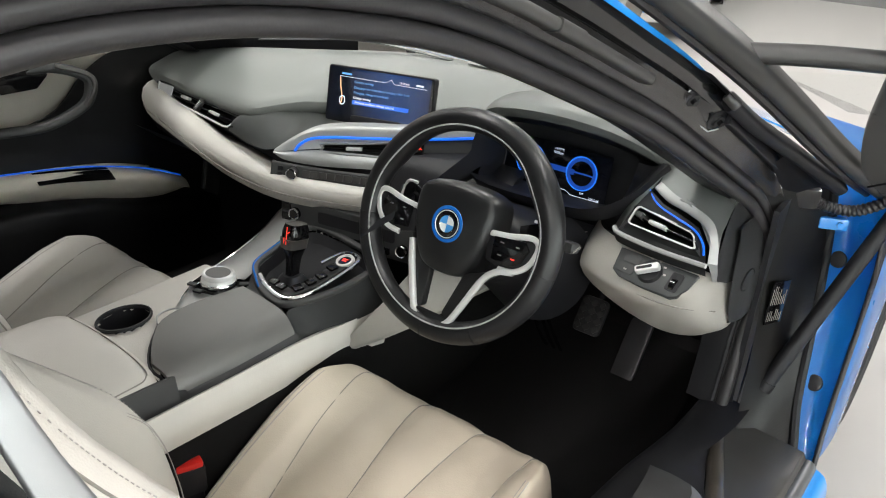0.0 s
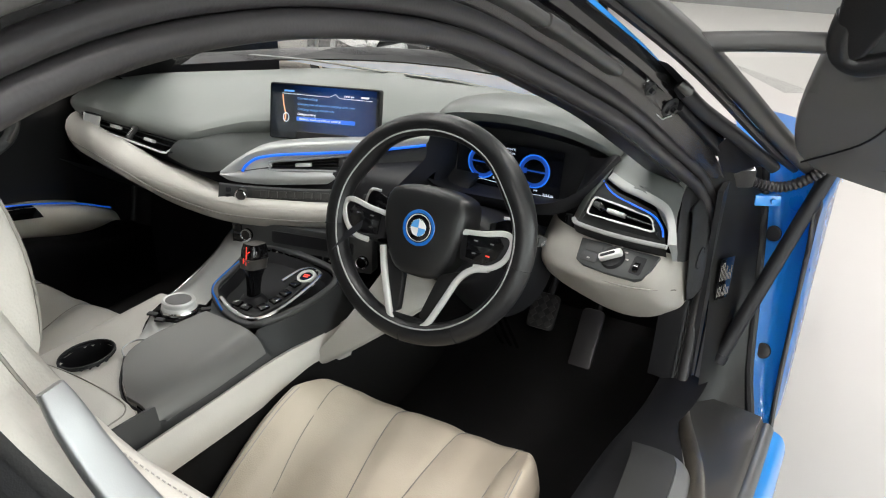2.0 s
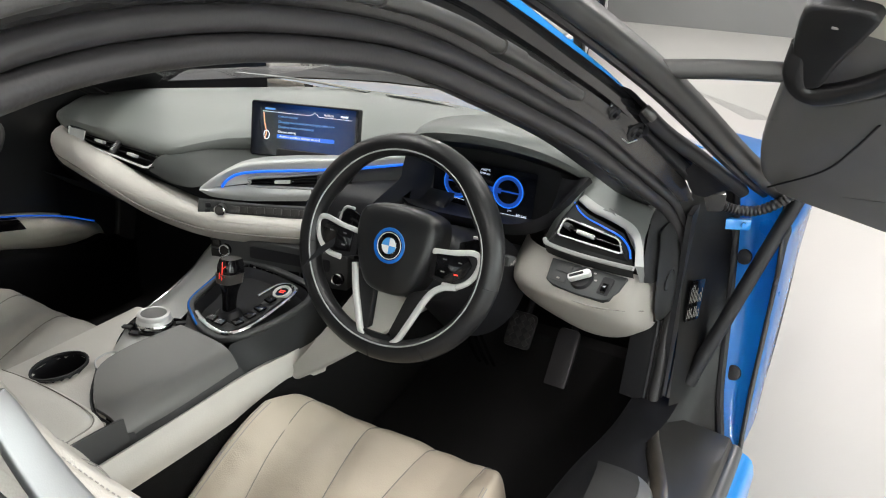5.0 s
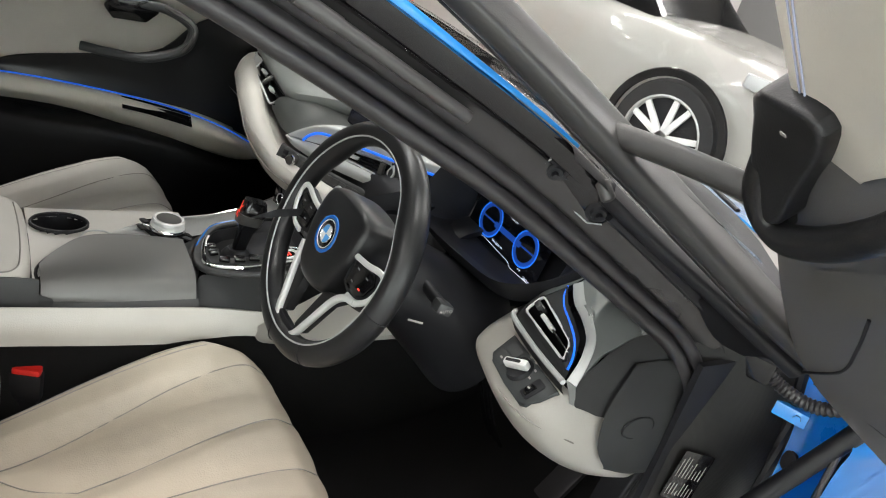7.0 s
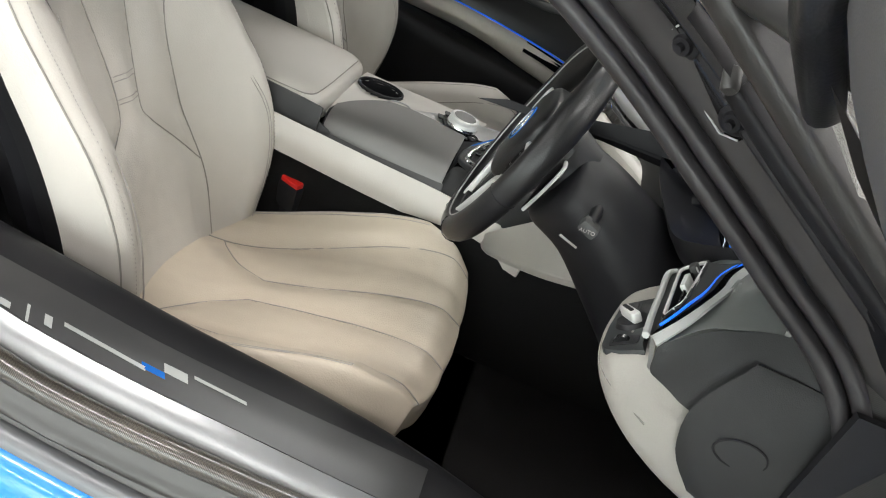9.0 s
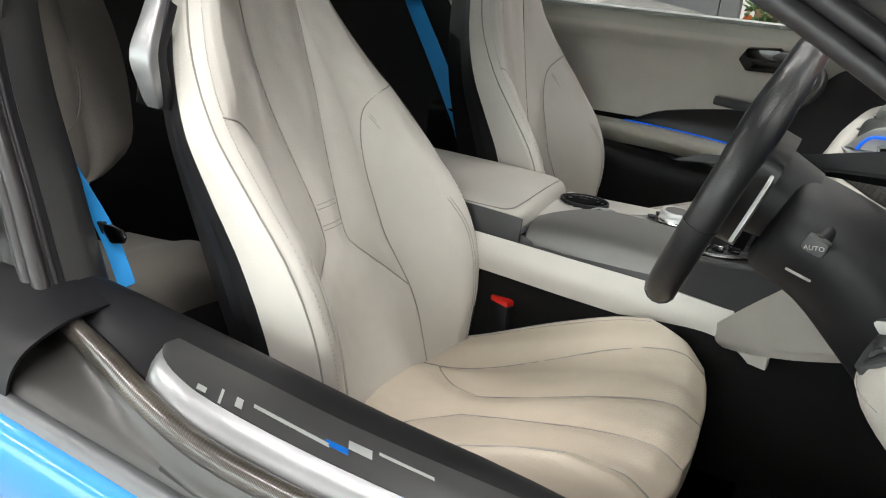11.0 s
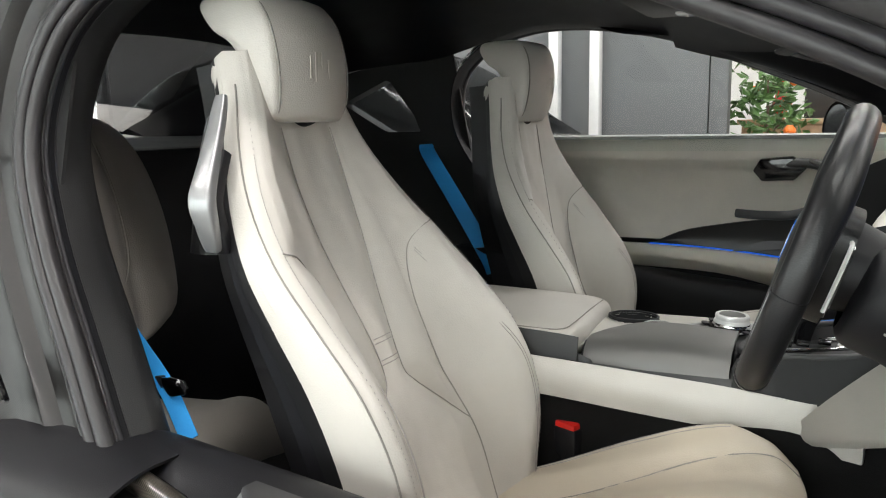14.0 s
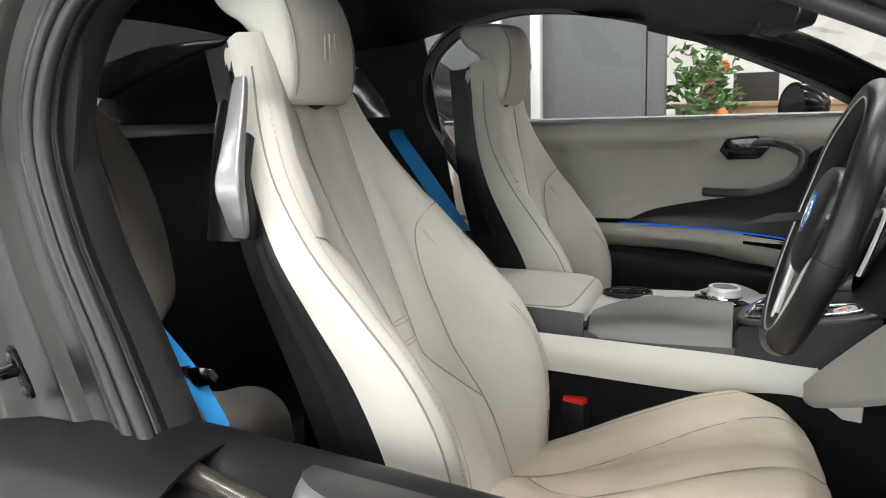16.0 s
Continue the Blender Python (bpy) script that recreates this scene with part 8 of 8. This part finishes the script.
if DM.to_3x3().col[2].y > 0:
    DM = DM @ Matrix.Diagonal((1, 1, -1, 1))


def dp(a, b, h=0.0):
    return DM @ V(a, b, h + 0.006 - 1.6 * max(0.0, a - 0.16) ** 2)


part("panel", sheet_bm([[dp(a, b, hh - (0.0, 0.0, 0.0, 0.0, 0.004, 0.024, 0.036, 0.036, 0.036)[k]) for a, hh in ((a0 + 0.012, -0.07), (a0 - 0.004, -0.03), (a0, -0.006), (a0 + 0.02, 0.0), (0.12, 0.0), (0.2, 0.0), (0.28, 0.0), (0.36, 0.0))] for k, (a0, b) in enumerate(((-0.005, -0.30), (-0.034, -0.25), (-0.034, -0.139), (-0.012, 0.005), (0.008, 0.121), (0.027, 0.204), (0.040, 0.30), (0.06, 0.45), (0.08, 0.60)))], 3, 3, 0.02), DOOR_GREY, ddoor, "warm grey lower door panel")
part("bottom_edge", sheet_bm([[dp(a, b, h) for a, b in ((-0.005, -0.298), (0.084, -0.240), (0.184, -0.187), (0.30, -0.13))] for h in (0.0, -0.03, -0.07)], 2, 3, 0.004), DOOR_GREY, ddoor)
part("cream_panel", sheet_bm([[dp(a, b0 + (0.62 - b0) * f, -0.014 if a > 0.035 else -0.022) for a, b0 in ((0.034, 0.212), (0.045, 0.205), (0.062, 0.19), (0.078, 0.125), (0.119, 0.172), (0.151, 0.203), (0.188, 0.236), (0.26, 0.30), (0.34, 0.38))] for f in (0, 0.06, 0.3, 0.65, 1.0)], 3, 3, 0.012), DOOR_CREAM_LIT, ddoor, "cream leather upper door panel")
for k in (0.058, 0.064):
    part("cream_stitch", tube_bm([dp(k, 0.225, -0.0125), dp(k + 0.008, 0.4, -0.0125), dp(k + 0.014, 0.6, -0.0125)], 0.0009, 6), PALE_STITCH, ddoor)
pod_edge = [(p.x, p.y) for p in crom([V(a, b, 0) for a, b in ((0.014, 0.206), (0.05, 0.222), (0.088, 0.228), (0.101, 0.217), (0.090, 0.184), (0.074, 0.150), (0.062, 0.120), (0.050, 0.090), (0.022, 0.084), (0.009, 0.13))], 3, True)]
bm = prism_bm(pod_edge, 0.046, DM @ pose(0, 0, -0.036), 0.007, 3)
DI = DM.inverted()
for v in bm.verts:
    q = DI @ v.co
    if q.z > -0.015:
        q.z += 0.24 * max(0.0, 0.185 - q.y)
        v.co = DM @ q
part("switch_pod", bm, BLACK_LEATHER, ddoor, "black switch pod")
for k, kb in ((0.036, 0.180), (0.054, 0.190)):
    part("switch_mark", prism_bm(rrect(0.008, 0.006, 0.002), 0.0012, DM @ pose(k, kb, 0.0095)), STITCH, ddoor, smooth=0)
grip_path = crom([dp(0.018, 0.14, 0.0), dp(0.016, 0.105, 0.016), dp(0.026, 0.077, 0.022), dp(0.052, 0.072, 0.022), dp(0.10, 0.102, 0.014), dp(0.15, 0.150, 0.002), dp(0.175, 0.18, -0.012), dp(0.19, 0.20, -0.03)], 6)
part("grip", sweep_bm(grip_path, rrect(0.030, 0.024, 0.010), tuple(DM.to_3x3().col[2])), BLACK_LEATHER, ddoor, "dark satin pull handle")
part("grip_pocket", sheet_bm([[dp(a, b, 0.003) for a, b in r] for r in (((0.029, -0.010), (0.07, 0.026), (0.12, 0.075), (0.173, 0.125)), ((0.024, -0.05), (0.08, -0.012), (0.13, 0.04), (0.18, 0.10)), ((0.024, -0.087), (0.09, -0.024), (0.14, 0.028), (0.187, 0.085)))], 3, 3, 0.004), DOOR_GREY, ddoor, "moulded door pocket")
part("panel_seam", tube_bm(crom([dp(0.127, 0.01, 0.001), dp(0.102, -0.073, 0.001), (dp(0.065, -0.168, 0.001)), dp(-0.02, -0.29, 0.001)], 6), 0.0018, 6), BLACK, ddoor)
part("lock_mark", prism_bm(rrect(0.005, 0.010, 0.001), 0.001, DM @ pose(0.020, 0.100, 0.031)), RED_GLOW, ddoor, smooth=0)
# window frame: pillar bar, cross bar, small corner pane
bar = crom([V(0.60, -0.36, 1.27), V(0.66, -0.18, 1.20), V(0.725, -0.04, 1.125), V(0.79, 0.10, 1.040), V(0.83, 0.22, 0.968), V(0.868, 0.36, 0.885), V(0.90, 0.50, 0.81), V(0.925, 0.60, 0.76)], 6)
part("frame_bar", sweep_bm(bar, rrect(0.052, 0.030, 0.010), (0.75, 0.3, 0.55)), BAR_GREY, ddoor, "dark satin door frame bar")
part("frame_seal", tube_bm([p + V(-0.022, -0.012, -0.012) for p in bar], 0.008, 8), RUBBER, ddoor)
part("frame_edge", tube_bm([p + V(-0.012, 0.016, 0.006) for p in bar], 0.006, 8), GLOSS, ddoor)
part("hinge_arm", sweep_bm(crom([V(0.768, 0.14, 0.972), V(0.786, 0.22, 0.926), V(0.820, 0.335, 0.866), V(0.852, 0.44, 0.808), V(0.872, 0.505, 0.772)], 5), rrect(0.026, 0.022, 0.007), (0.75, 0.3, 0.55)), BLACK, ddoor, "black door hinge arm")
cross = crom([V(0.780, 0.095, 1.046), V(0.86, 0.118, 1.052), V(0.935, 0.135, 1.055), V(0.985, 0.147, 1.056)], 5)
part("cross_bar", sweep_bm(cross, rrect(0.030, 0.026, 0.009), (0, 0.3, 1)), BAR_GREY, ddoor, "dark satin window cross bar")
tri = [V(0.800, 0.175, 1.015), V(0.940, 0.155, 1.035), V(0.940, 0.210, 0.975), V(0.890, 0.280, 0.955)]
bm = bmesh.new()
bm.faces.new([bm.verts.new(p) for p in tri])
bmesh.ops.solidify(bm, geom=bm.faces[:], thickness=0.004)
cp = part("corner_pane", bm, THIN_GLASS, ddoor, "small clear corner pane", 0)
cp.visible_shadow = False
bm = bmesh.new()
g0, g1, gu = V(0.785, 0.085, 1.062), V(0.985, 0.140, 1.070), V(-0.10, -0.28, 0.20)
bm.faces.new([bm.verts.new(p) for p in (g0, g1, g1 + gu, g0 + gu)])
bmesh.ops.solidify(bm, geom=bm.faces[:], thickness=0.004)
wp = part("door_glass", bm, THIN_GLASS, ddoor, "clear door window", 0)
wp.visible_shadow = False
part("door_skin", sheet_bm([[dp(a, b, -0.10 - 0.3 * max(0, a - 0.1) ** 2) for a in (0.0, 0.08, 0.2, 0.3)] for b in (-0.28, -0.1, 0.2, 0.5)], 3, 3, 0.01), BLUE, ddoor, "blue outer door skin")

# rear view mirror and overhead lamp
rv = thing("rear_view_mirror", (0.0, 0.02, 1.12), "black rear view mirror under the windscreen top", "mirror")
rm_ = basis((0.0, -0.045, 1.032), (1, 0.25, 0), (0, 0.2, 1))
part("mirror_case", prism_bm(rrect(0.24, 0.062, 0.02), 0.03, rm_ @ pose(0, 0, -0.03), 0.008), BLACK, rv)
part("mirror_glass", prism_bm(rrect(0.225, 0.05, 0.016), 0.002, rm_ @ pose(0, 0, 0.0)), MIRROR, rv, smooth=0)
part("mirror_stem", tube_bm([V(0, -0.02, 1.04), V(0, -0.01, 1.09)], 0.012, 10), BLACK, rv)
ol = thing("overhead_lamp", (0.0, -0.3, 1.17), "dark overhead console with a pale lamp lens", "interior lamp")
part("console", block_bm((0.26, 0.17, 0.05), pose(-0.03, -0.235, 1.112), 0.018), CHARCOAL, ol)
part("lens", block_bm((0.06, 0.055, 0.006), pose(-0.10, -0.222, 1.086), 0.002), WHITE, ol)

# ---- outside: things in the showroom ----
CAR_WHITE = material("white_car_paint", (0.62, 0.61, 0.58), 0.25, coat=1.0, vary=0.02)


def parked_car(name, label, m, length, width, height, paint, belt=0.55, classic=False):
    """A parked car: a lofted body with glass, wheels, lamps. x along its length, front at +x."""
    ob = thing(name, m.translation, label, "car")
    L, W = length / 2, width / 2
    body = []
    for x, zt, zl, w in ((-L, 0.75, 0.4, 0.78), (-L * 0.95, 0.98, 0.25, 0.92), (-L * 0.6, belt + 0.42, 0.2, 0.99), (-L * 0.2, belt + 0.42, 0.2, 1.0), (L * 0.2, belt + 0.40, 0.2, 1.0), (L * 0.45, belt + 0.38, 0.2, 0.99), (L * 0.75, belt + 0.30, 0.2, 0.96), (L * 0.95, belt + 0.18, 0.25, 0.86), (L, belt, 0.4, 0.7)):
        body.append([m @ V(x, W * w * u, z) for u, z in ((-0.9, zl), (-1.0, zl + 0.1), (-1.02, zt * 0.72), (-0.95, zt * 0.95), (-0.75, zt), (0, zt + 0.02), (0.75, zt), (0.95, zt * 0.95), (1.02, zt * 0.72), (1.0, zl + 0.1), (0.9, zl))])
    part("body", sheet_bm(body, 4, 3, 0.01), paint, ob)
    cab = []
    for x, zt, w in ((-L * 0.85, belt + 0.42, 0.80), (-L * 0.6, height - 0.08, 0.72), (-L * 0.2, height, 0.72), (L * 0.1, height - 0.04, 0.70), (L * 0.42, belt + 0.38, 0.80)):
        cab.append([m @ V(x, W * w * u, z) for u, z in ((-1.12, belt + 0.36), (-1.0, zt - 0.12 if zt > belt + 0.5 else zt), (-0.8, zt), (0, zt + 0.02), (0.8, zt), (1.0, zt - 0.12 if zt > belt + 0.5 else zt), (1.12, belt + 0.36))])
    part("glasshouse", sheet_bm(cab, 4, 3, 0.01), GLOSS, ob, "dark glazed cabin")
    for sx in (-0.62, 0.60):
        for sy in (-1, 1):
            wm = m @ pose(L * sx, sy * (W - 0.05), 0.36) @ pose(0, 0, 0, -90 * sy, 0, 0)
            r, h = 0.36, 0.12
            part("tyre", lathe_bm([(r * 0.7, -h), (r * 0.95, -h), (r, -h * 0.6), (r, h * 0.6), (r * 0.95, h), (r * 0.72, h * 1.02), (r * 0.70, h * 0.6)], wm, 40, False), TYRE, ob)
            rim = part("rim", lathe_bm([(r * 0.72, h), (r * 0.69, h * 0.9), (r * 0.68, h * 0.66), (0.05, h * 0.66)], wm, 40, False), BLACK, ob)
            part("rim_edge", lathe_bm([(r * 0.73, h * 1.03), (r * 0.70, h * 1.06), (r * 0.675, h * 0.95), (r * 0.67, h * 0.7)], wm, 40, False), TRIM_SILVER, rim)
            part("arch", lathe_bm([(r * 1.03, h * 1.02), (r * 1.16, h * 1.04), (r * 1.18, h * 0.9), (r * 1.03, h * 0.8)], wm, 40, False), GLOSS, ob)
            for i in range(5):
                for k in (-1, 1):
                    part("spoke", prism_bm([(0.04, -0.022), (r * 0.7, -0.016 + 0.016 * k), (r * 0.7, 0.02 + 0.016 * k), (0.04, 0.022)], 0.03, wm @ pose(0, 0, h * 0.7, 0, 0, 72 * i + 9 * k), 0.005), WHITE, rim)
    for sy in (-1, 1):
        part("door_handle", block_bm((0.2, 0.03, 0.025), m @ pose(-L * 0.15, sy * W * 1.005, belt + 0.28), 0.008), BLACK, ob)
        if classic:
            lm_ = m @ pose(L * 0.84, sy * W * 0.66, belt + 0.22, 0, 68, 0)
            part("headlamp", lathe_bm([(0.0, 0.10), (0.05, 0.096), (0.085, 0.075), (0.095, 0.05), (0.10, -0.06)], lm_, 24), CHROME, ob, "round chrome headlamp")
            part("lamp_collar", lathe_bm([(0.096, 0.055), (0.108, 0.058), (0.118, 0.0), (0.125, -0.12)], lm_, 24, False), paint, ob)
            for k, mt in ((0.60, ORANGE), (0.42, WHITE), (0.28, GLOSS)):
                part("indicator", block_bm((0.06, 0.15 if k > 0.5 else 0.11, 0.075), m @ pose(L * (1.0 - 0.06 * k), sy * W * k * 1.1, belt + 0.03, 0, 0, -16 * sy), 0.01), mt, ob)
            part("side_stripe", block_bm((L * 1.0, 0.012, 0.07), m @ pose(-L * 0.02, sy * W * 1.022, 0.36), 0.003), BLUE, ob, "blue side stripe")
        else:
            part("headlamp", prism_bm([(-0.26, -0.03), (0.20, -0.075), (0.22, 0.03), (0.05, 0.055), (-0.26, 0.05)], 0.05, m @ basis((L * 0.84, sy * W * 0.90, belt + 0.20), (1, -0.55 * sy, -0.1), (0, 0, 1)) @ pose(0, 0, -0.03), 0.015), TRIM_SILVER, ob, "silver-grey headlamp")
            part("lamp_lens", prism_bm(rrect(0.16, 0.05, 0.02), 0.02, m @ basis((L * 0.88, sy * W * 0.885, belt + 0.20), (1, -0.55 * sy, -0.1), (0, 0, 1)) @ pose(0, 0, 0.008 if sy < 0 else -0.042), 0.005), WHITE, ob)
    if classic:
        part("bumper", sweep_bm(crom([m @ V(L * 0.86, -W * 0.95, belt - 0.07), m @ V(L * 0.98, -W * 0.6, belt - 0.07), m @ V(L * 1.01, 0, belt - 0.07), m @ V(L * 0.98, W * 0.6, belt - 0.07), m @ V(L * 0.86, W * 0.95, belt - 0.07)], 5), rrect(0.07, 0.16, 0.03), (0, 0, 1)), paint, ob, "white bumper")
        part("bumper_stripe", sweep_bm(crom([m @ V(L * 0.88, -W * 0.97, belt - 0.045), m @ V(L * 1.0, -W * 0.61, belt - 0.045), m @ V(L * 1.03, 0, belt - 0.045), m @ V(L * 1.0, W * 0.61, belt - 0.045), m @ V(L * 0.88, W * 0.97, belt - 0.045)], 5), rrect(0.05, 0.035, 0.01), (0, 0, 1)), BLUE, ob, "blue bumper stripe")
    else:
        gr = part("grille", block_bm((0.05, W * 0.95, 0.20), m @ pose(L * 0.985, 0, belt + 0.06), 0.02), GLOSS, ob)
        for i in range(5):
            part("grille_bar", block_bm((0.02, W * 0.93, 0.008), m @ pose(L * 0.985 + 0.028, 0, belt - 0.02 + 0.04 * i), 0.002), SILVER_DARK, gr)
    return ob


parked_car("white_suv", "silver-white sport utility car parked beyond the bonnet", pose(-3.57, 3.75, GROUND, 0, 0, 18), 4.7, 1.95, 1.68, CAR_WHITE, 0.62)
parked_car("white_coupe", "small white classic coupe with a blue stripe", pose(-2.75, 7.45, GROUND, 0, 0, -75), 4.1, 1.65, 1.3, CAR_WHITE, 0.34, True)
parked_car("white_saloon", "white car parked beside the passenger side", pose(-2.9, -2.4, GROUND, 0, 0, 90), 4.5, 1.8, 1.42, CAR_WHITE, 0.50)
# posts of the glazed partition
for y in (-1.8, -1.5):
    tagged(part("white_post", block_bm((0.1, 0.07, H - GROUND), pose(-4.05, y, H / 2 + GROUND / 2), 0.005), WHITE), "white upright post against the dark wall", "post", "partition posts", "structure")
tagged(part("dark_post", block_bm((0.16, 0.12, H - GROUND), pose(-4.22, -0.68, H / 2 + GROUND / 2), 0.01), WALL_DARK), "dark upright frame at the partition's end", "post", "", "structure")


LEAF = material("citrus_leaf", (0.075, 0.16, 0.04), 0.4, vary=0.35, wide=30)
BARK = material("thin_bark", (0.14, 0.10, 0.07), 0.9, bump=0.5, scale=80, vary=0.2)
DESK_WOOD = material("oak_veneer", (0.36, 0.23, 0.13), 0.4, bump=0.1, scale=50, vary=0.15, wide=12)


def potted_tree(x, y):
    """A small orange tree in a white pot: stem, twigs, many leaves, single fruits."""
    ob = thing("orange_tree", (x, y, GROUND), "small potted tree with green leaves and oranges", "potted plant")
    r = random.Random(11)
    part("pot", lathe_bm([(0.12, 0.0), (0.15, 0.02), (0.19, 0.34), (0.205, 0.36), (0.20, 0.38), (0.17, 0.37), (0.165, 0.33)], pose(x, y, GROUND), 28), WHITE, ob, "glazed white pot")
    part("stem", tube_bm(crom([V(x, y, 0.2), V(x + 0.01, y, 0.55), V(x - 0.01, y + 0.01, 0.85), V(x, y, 1.15)], 4), 0.018, 8, side=(1, 0, 0), scales=[1 - 0.05 * i for i in range(13)]), BARK, ob)
    lv = bmesh.new()
    tips = []
    for i in range(26):
        a, z0 = r.uniform(0, 6.283), r.uniform(0.5, 1.08)
        e = V(x + r.uniform(0.06, 0.19) * math.cos(a), y + r.uniform(0.06, 0.19) * math.sin(a), z0 + r.uniform(0.05, 0.32))
        tips.append(e)
        if i < 10:
            part("twig", tube_bm([V(x, y, z0), V(x, y, z0).lerp(e, 0.5) + V(0, 0, 0.03), e], 0.006, 6, side=(1, 0, 0.2)), BARK, ob)
        for k in range(15):
            c = e + V(r.gauss(0, 0.07), r.gauss(0, 0.07), r.gauss(0, 0.06))
            d = V(r.gauss(0, 1), r.gauss(0, 1), r.gauss(0, 0.6)).normalized()
            s = d.cross(V(r.gauss(0, 1), r.gauss(0, 1), r.gauss(0, 1))).normalized()
            n = d.cross(s) * 0.008
            vs = [lv.verts.new(p) for p in (c - d * 0.05, c + s * 0.024 - n, c + d * 0.052, c - s * 0.024 - n)]
            mid = lv.verts.new(c + n)
            for q in range(4):
                lv.faces.new((vs[q], vs[(q + 1) % 4], mid))
    part("crown", lv, LEAF, ob, "loose crown of dark green leaves", 0)
    for i in range(11):
        c = tips[i] * 1.0 + (tips[i] - V(x, y, tips[i].z)).normalized() * 0.05 + V(r.gauss(0, 0.04), r.gauss(0, 0.04), r.gauss(-0.05, 0.04))
        part("fruit", lathe_bm([(0, 0.040), (0.020, 0.036), (0.038, 0.012), (0.040, -0.008), (0.024, -0.034), (0, -0.039)], Matrix.Translation(c), 14), ORANGE, ob, "round orange fruit")


potted_tree(-4.45, -0.40)
# reception desk with a laptop and pots
dk = thing("reception_desk", (-5.4, 0.35, GROUND), "wooden desk with pale front at the back", "desk")
part("desktop", block_bm((0.8, 2.0, 0.04), pose(-5.4, 0.35, 0.86), 0.006), DESK_WOOD, dk)
part("front_panel", block_bm((0.04, 1.9, 0.925), pose(-5.05, 0.35, 0.3775), 0.004), DESK_WOOD, dk)
for yy in (-0.6, 1.3):
    part("side_panel", block_bm((0.7, 0.04, 0.925), pose(-5.42, yy, 0.3775), 0.004), DESK_WOOD, dk)
lt = thing("laptop", (-5.45, -0.02, 0.88), "open dark laptop on the desk", "laptop")
part("keyboard", block_bm((0.24, 0.34, 0.016), pose(-5.45, -0.02, 0.889), 0.004), CHARCOAL, lt)
part("lid", block_bm((0.012, 0.34, 0.22), pose(-5.30, -0.02, 1.0, 0, 12, 0), 0.004), CHARCOAL, lt)
for yy, hh in ((0.75, 0.16), (1.0, 0.2)):
    pt = thing("white_pot", (-5.3, yy, 0.88), "small white flower pot on the desk", "pot", "pots on the desk")
    part("pot", lathe_bm([(0.04, 0.0), (0.045, 0.003), (0.06, hh), (0.063, hh), (0.055, hh - 0.01), (0.05, 0.02)], pose(-5.3, yy, 0.88), 20), WHITE, pt)
vs = thing("red_vase", (-5.3, -0.36, 0.88), "slim red vase on the desk", "vase")
part("vase", lathe_bm([(0.03, 0.0), (0.05, 0.05), (0.055, 0.14), (0.03, 0.24), (0.02, 0.30), (0.03, 0.36)], pose(-5.3, -0.36, 0.88), 20), RED, vs)
rd = thing("banner_stand", (-4.9, 1.55, GROUND), "tall orange-red roll-up banner stand", "banner")
part("base", block_bm((0.2, 0.9, 0.08), pose(-4.9, 1.55, GROUND + 0.04), 0.02), SILVER, rd)
part("banner", sheet_bm([[V(-4.9, 1.55 + y, z) for y in (-0.4, 0, 0.4)] for z in (GROUND + 0.07, 1.0, 2.0)], 2, 2, 0.003), material("orange_red_print", (0.62, 0.09, 0.02), 0.5, vary=0.08), rd)
part("top_rail", block_bm((0.02, 0.84, 0.03), pose(-4.9, 1.55, 2.0), 0.004), SILVER, rd)

# orange display frame beside the parked sport utility car
ORANGE = material("orange_paint", (0.85, 0.10, 0.012), 0.42, vary=0.05)
AMBER = material("amber_paint", (0.95, 0.24, 0.015), 0.42, vary=0.05)
of = thing("display_frame", (-3.1, 1.7, GROUND), "orange upright display frame beside the white car", "display frame")
om = pose(-3.02, 1.82, GROUND, 0, 0, 221.3)
for x in (0.0, 0.42):
    part("post", block_bm((0.17, 0.05, 1.585), om @ pose(x, 0, 0.7925), 0.006), ORANGE, of)
    part("stripe", block_bm((0.08, 0.056, 1.50), om @ pose(x - 0.02, 0, 0.80), 0.004), AMBER, of, "amber stripe")
for z in (0.505, 1.555):
    part("rail", block_bm((0.26, 0.045, 0.06), om @ pose(0.21, 0, z), 0.005), ORANGE, of)
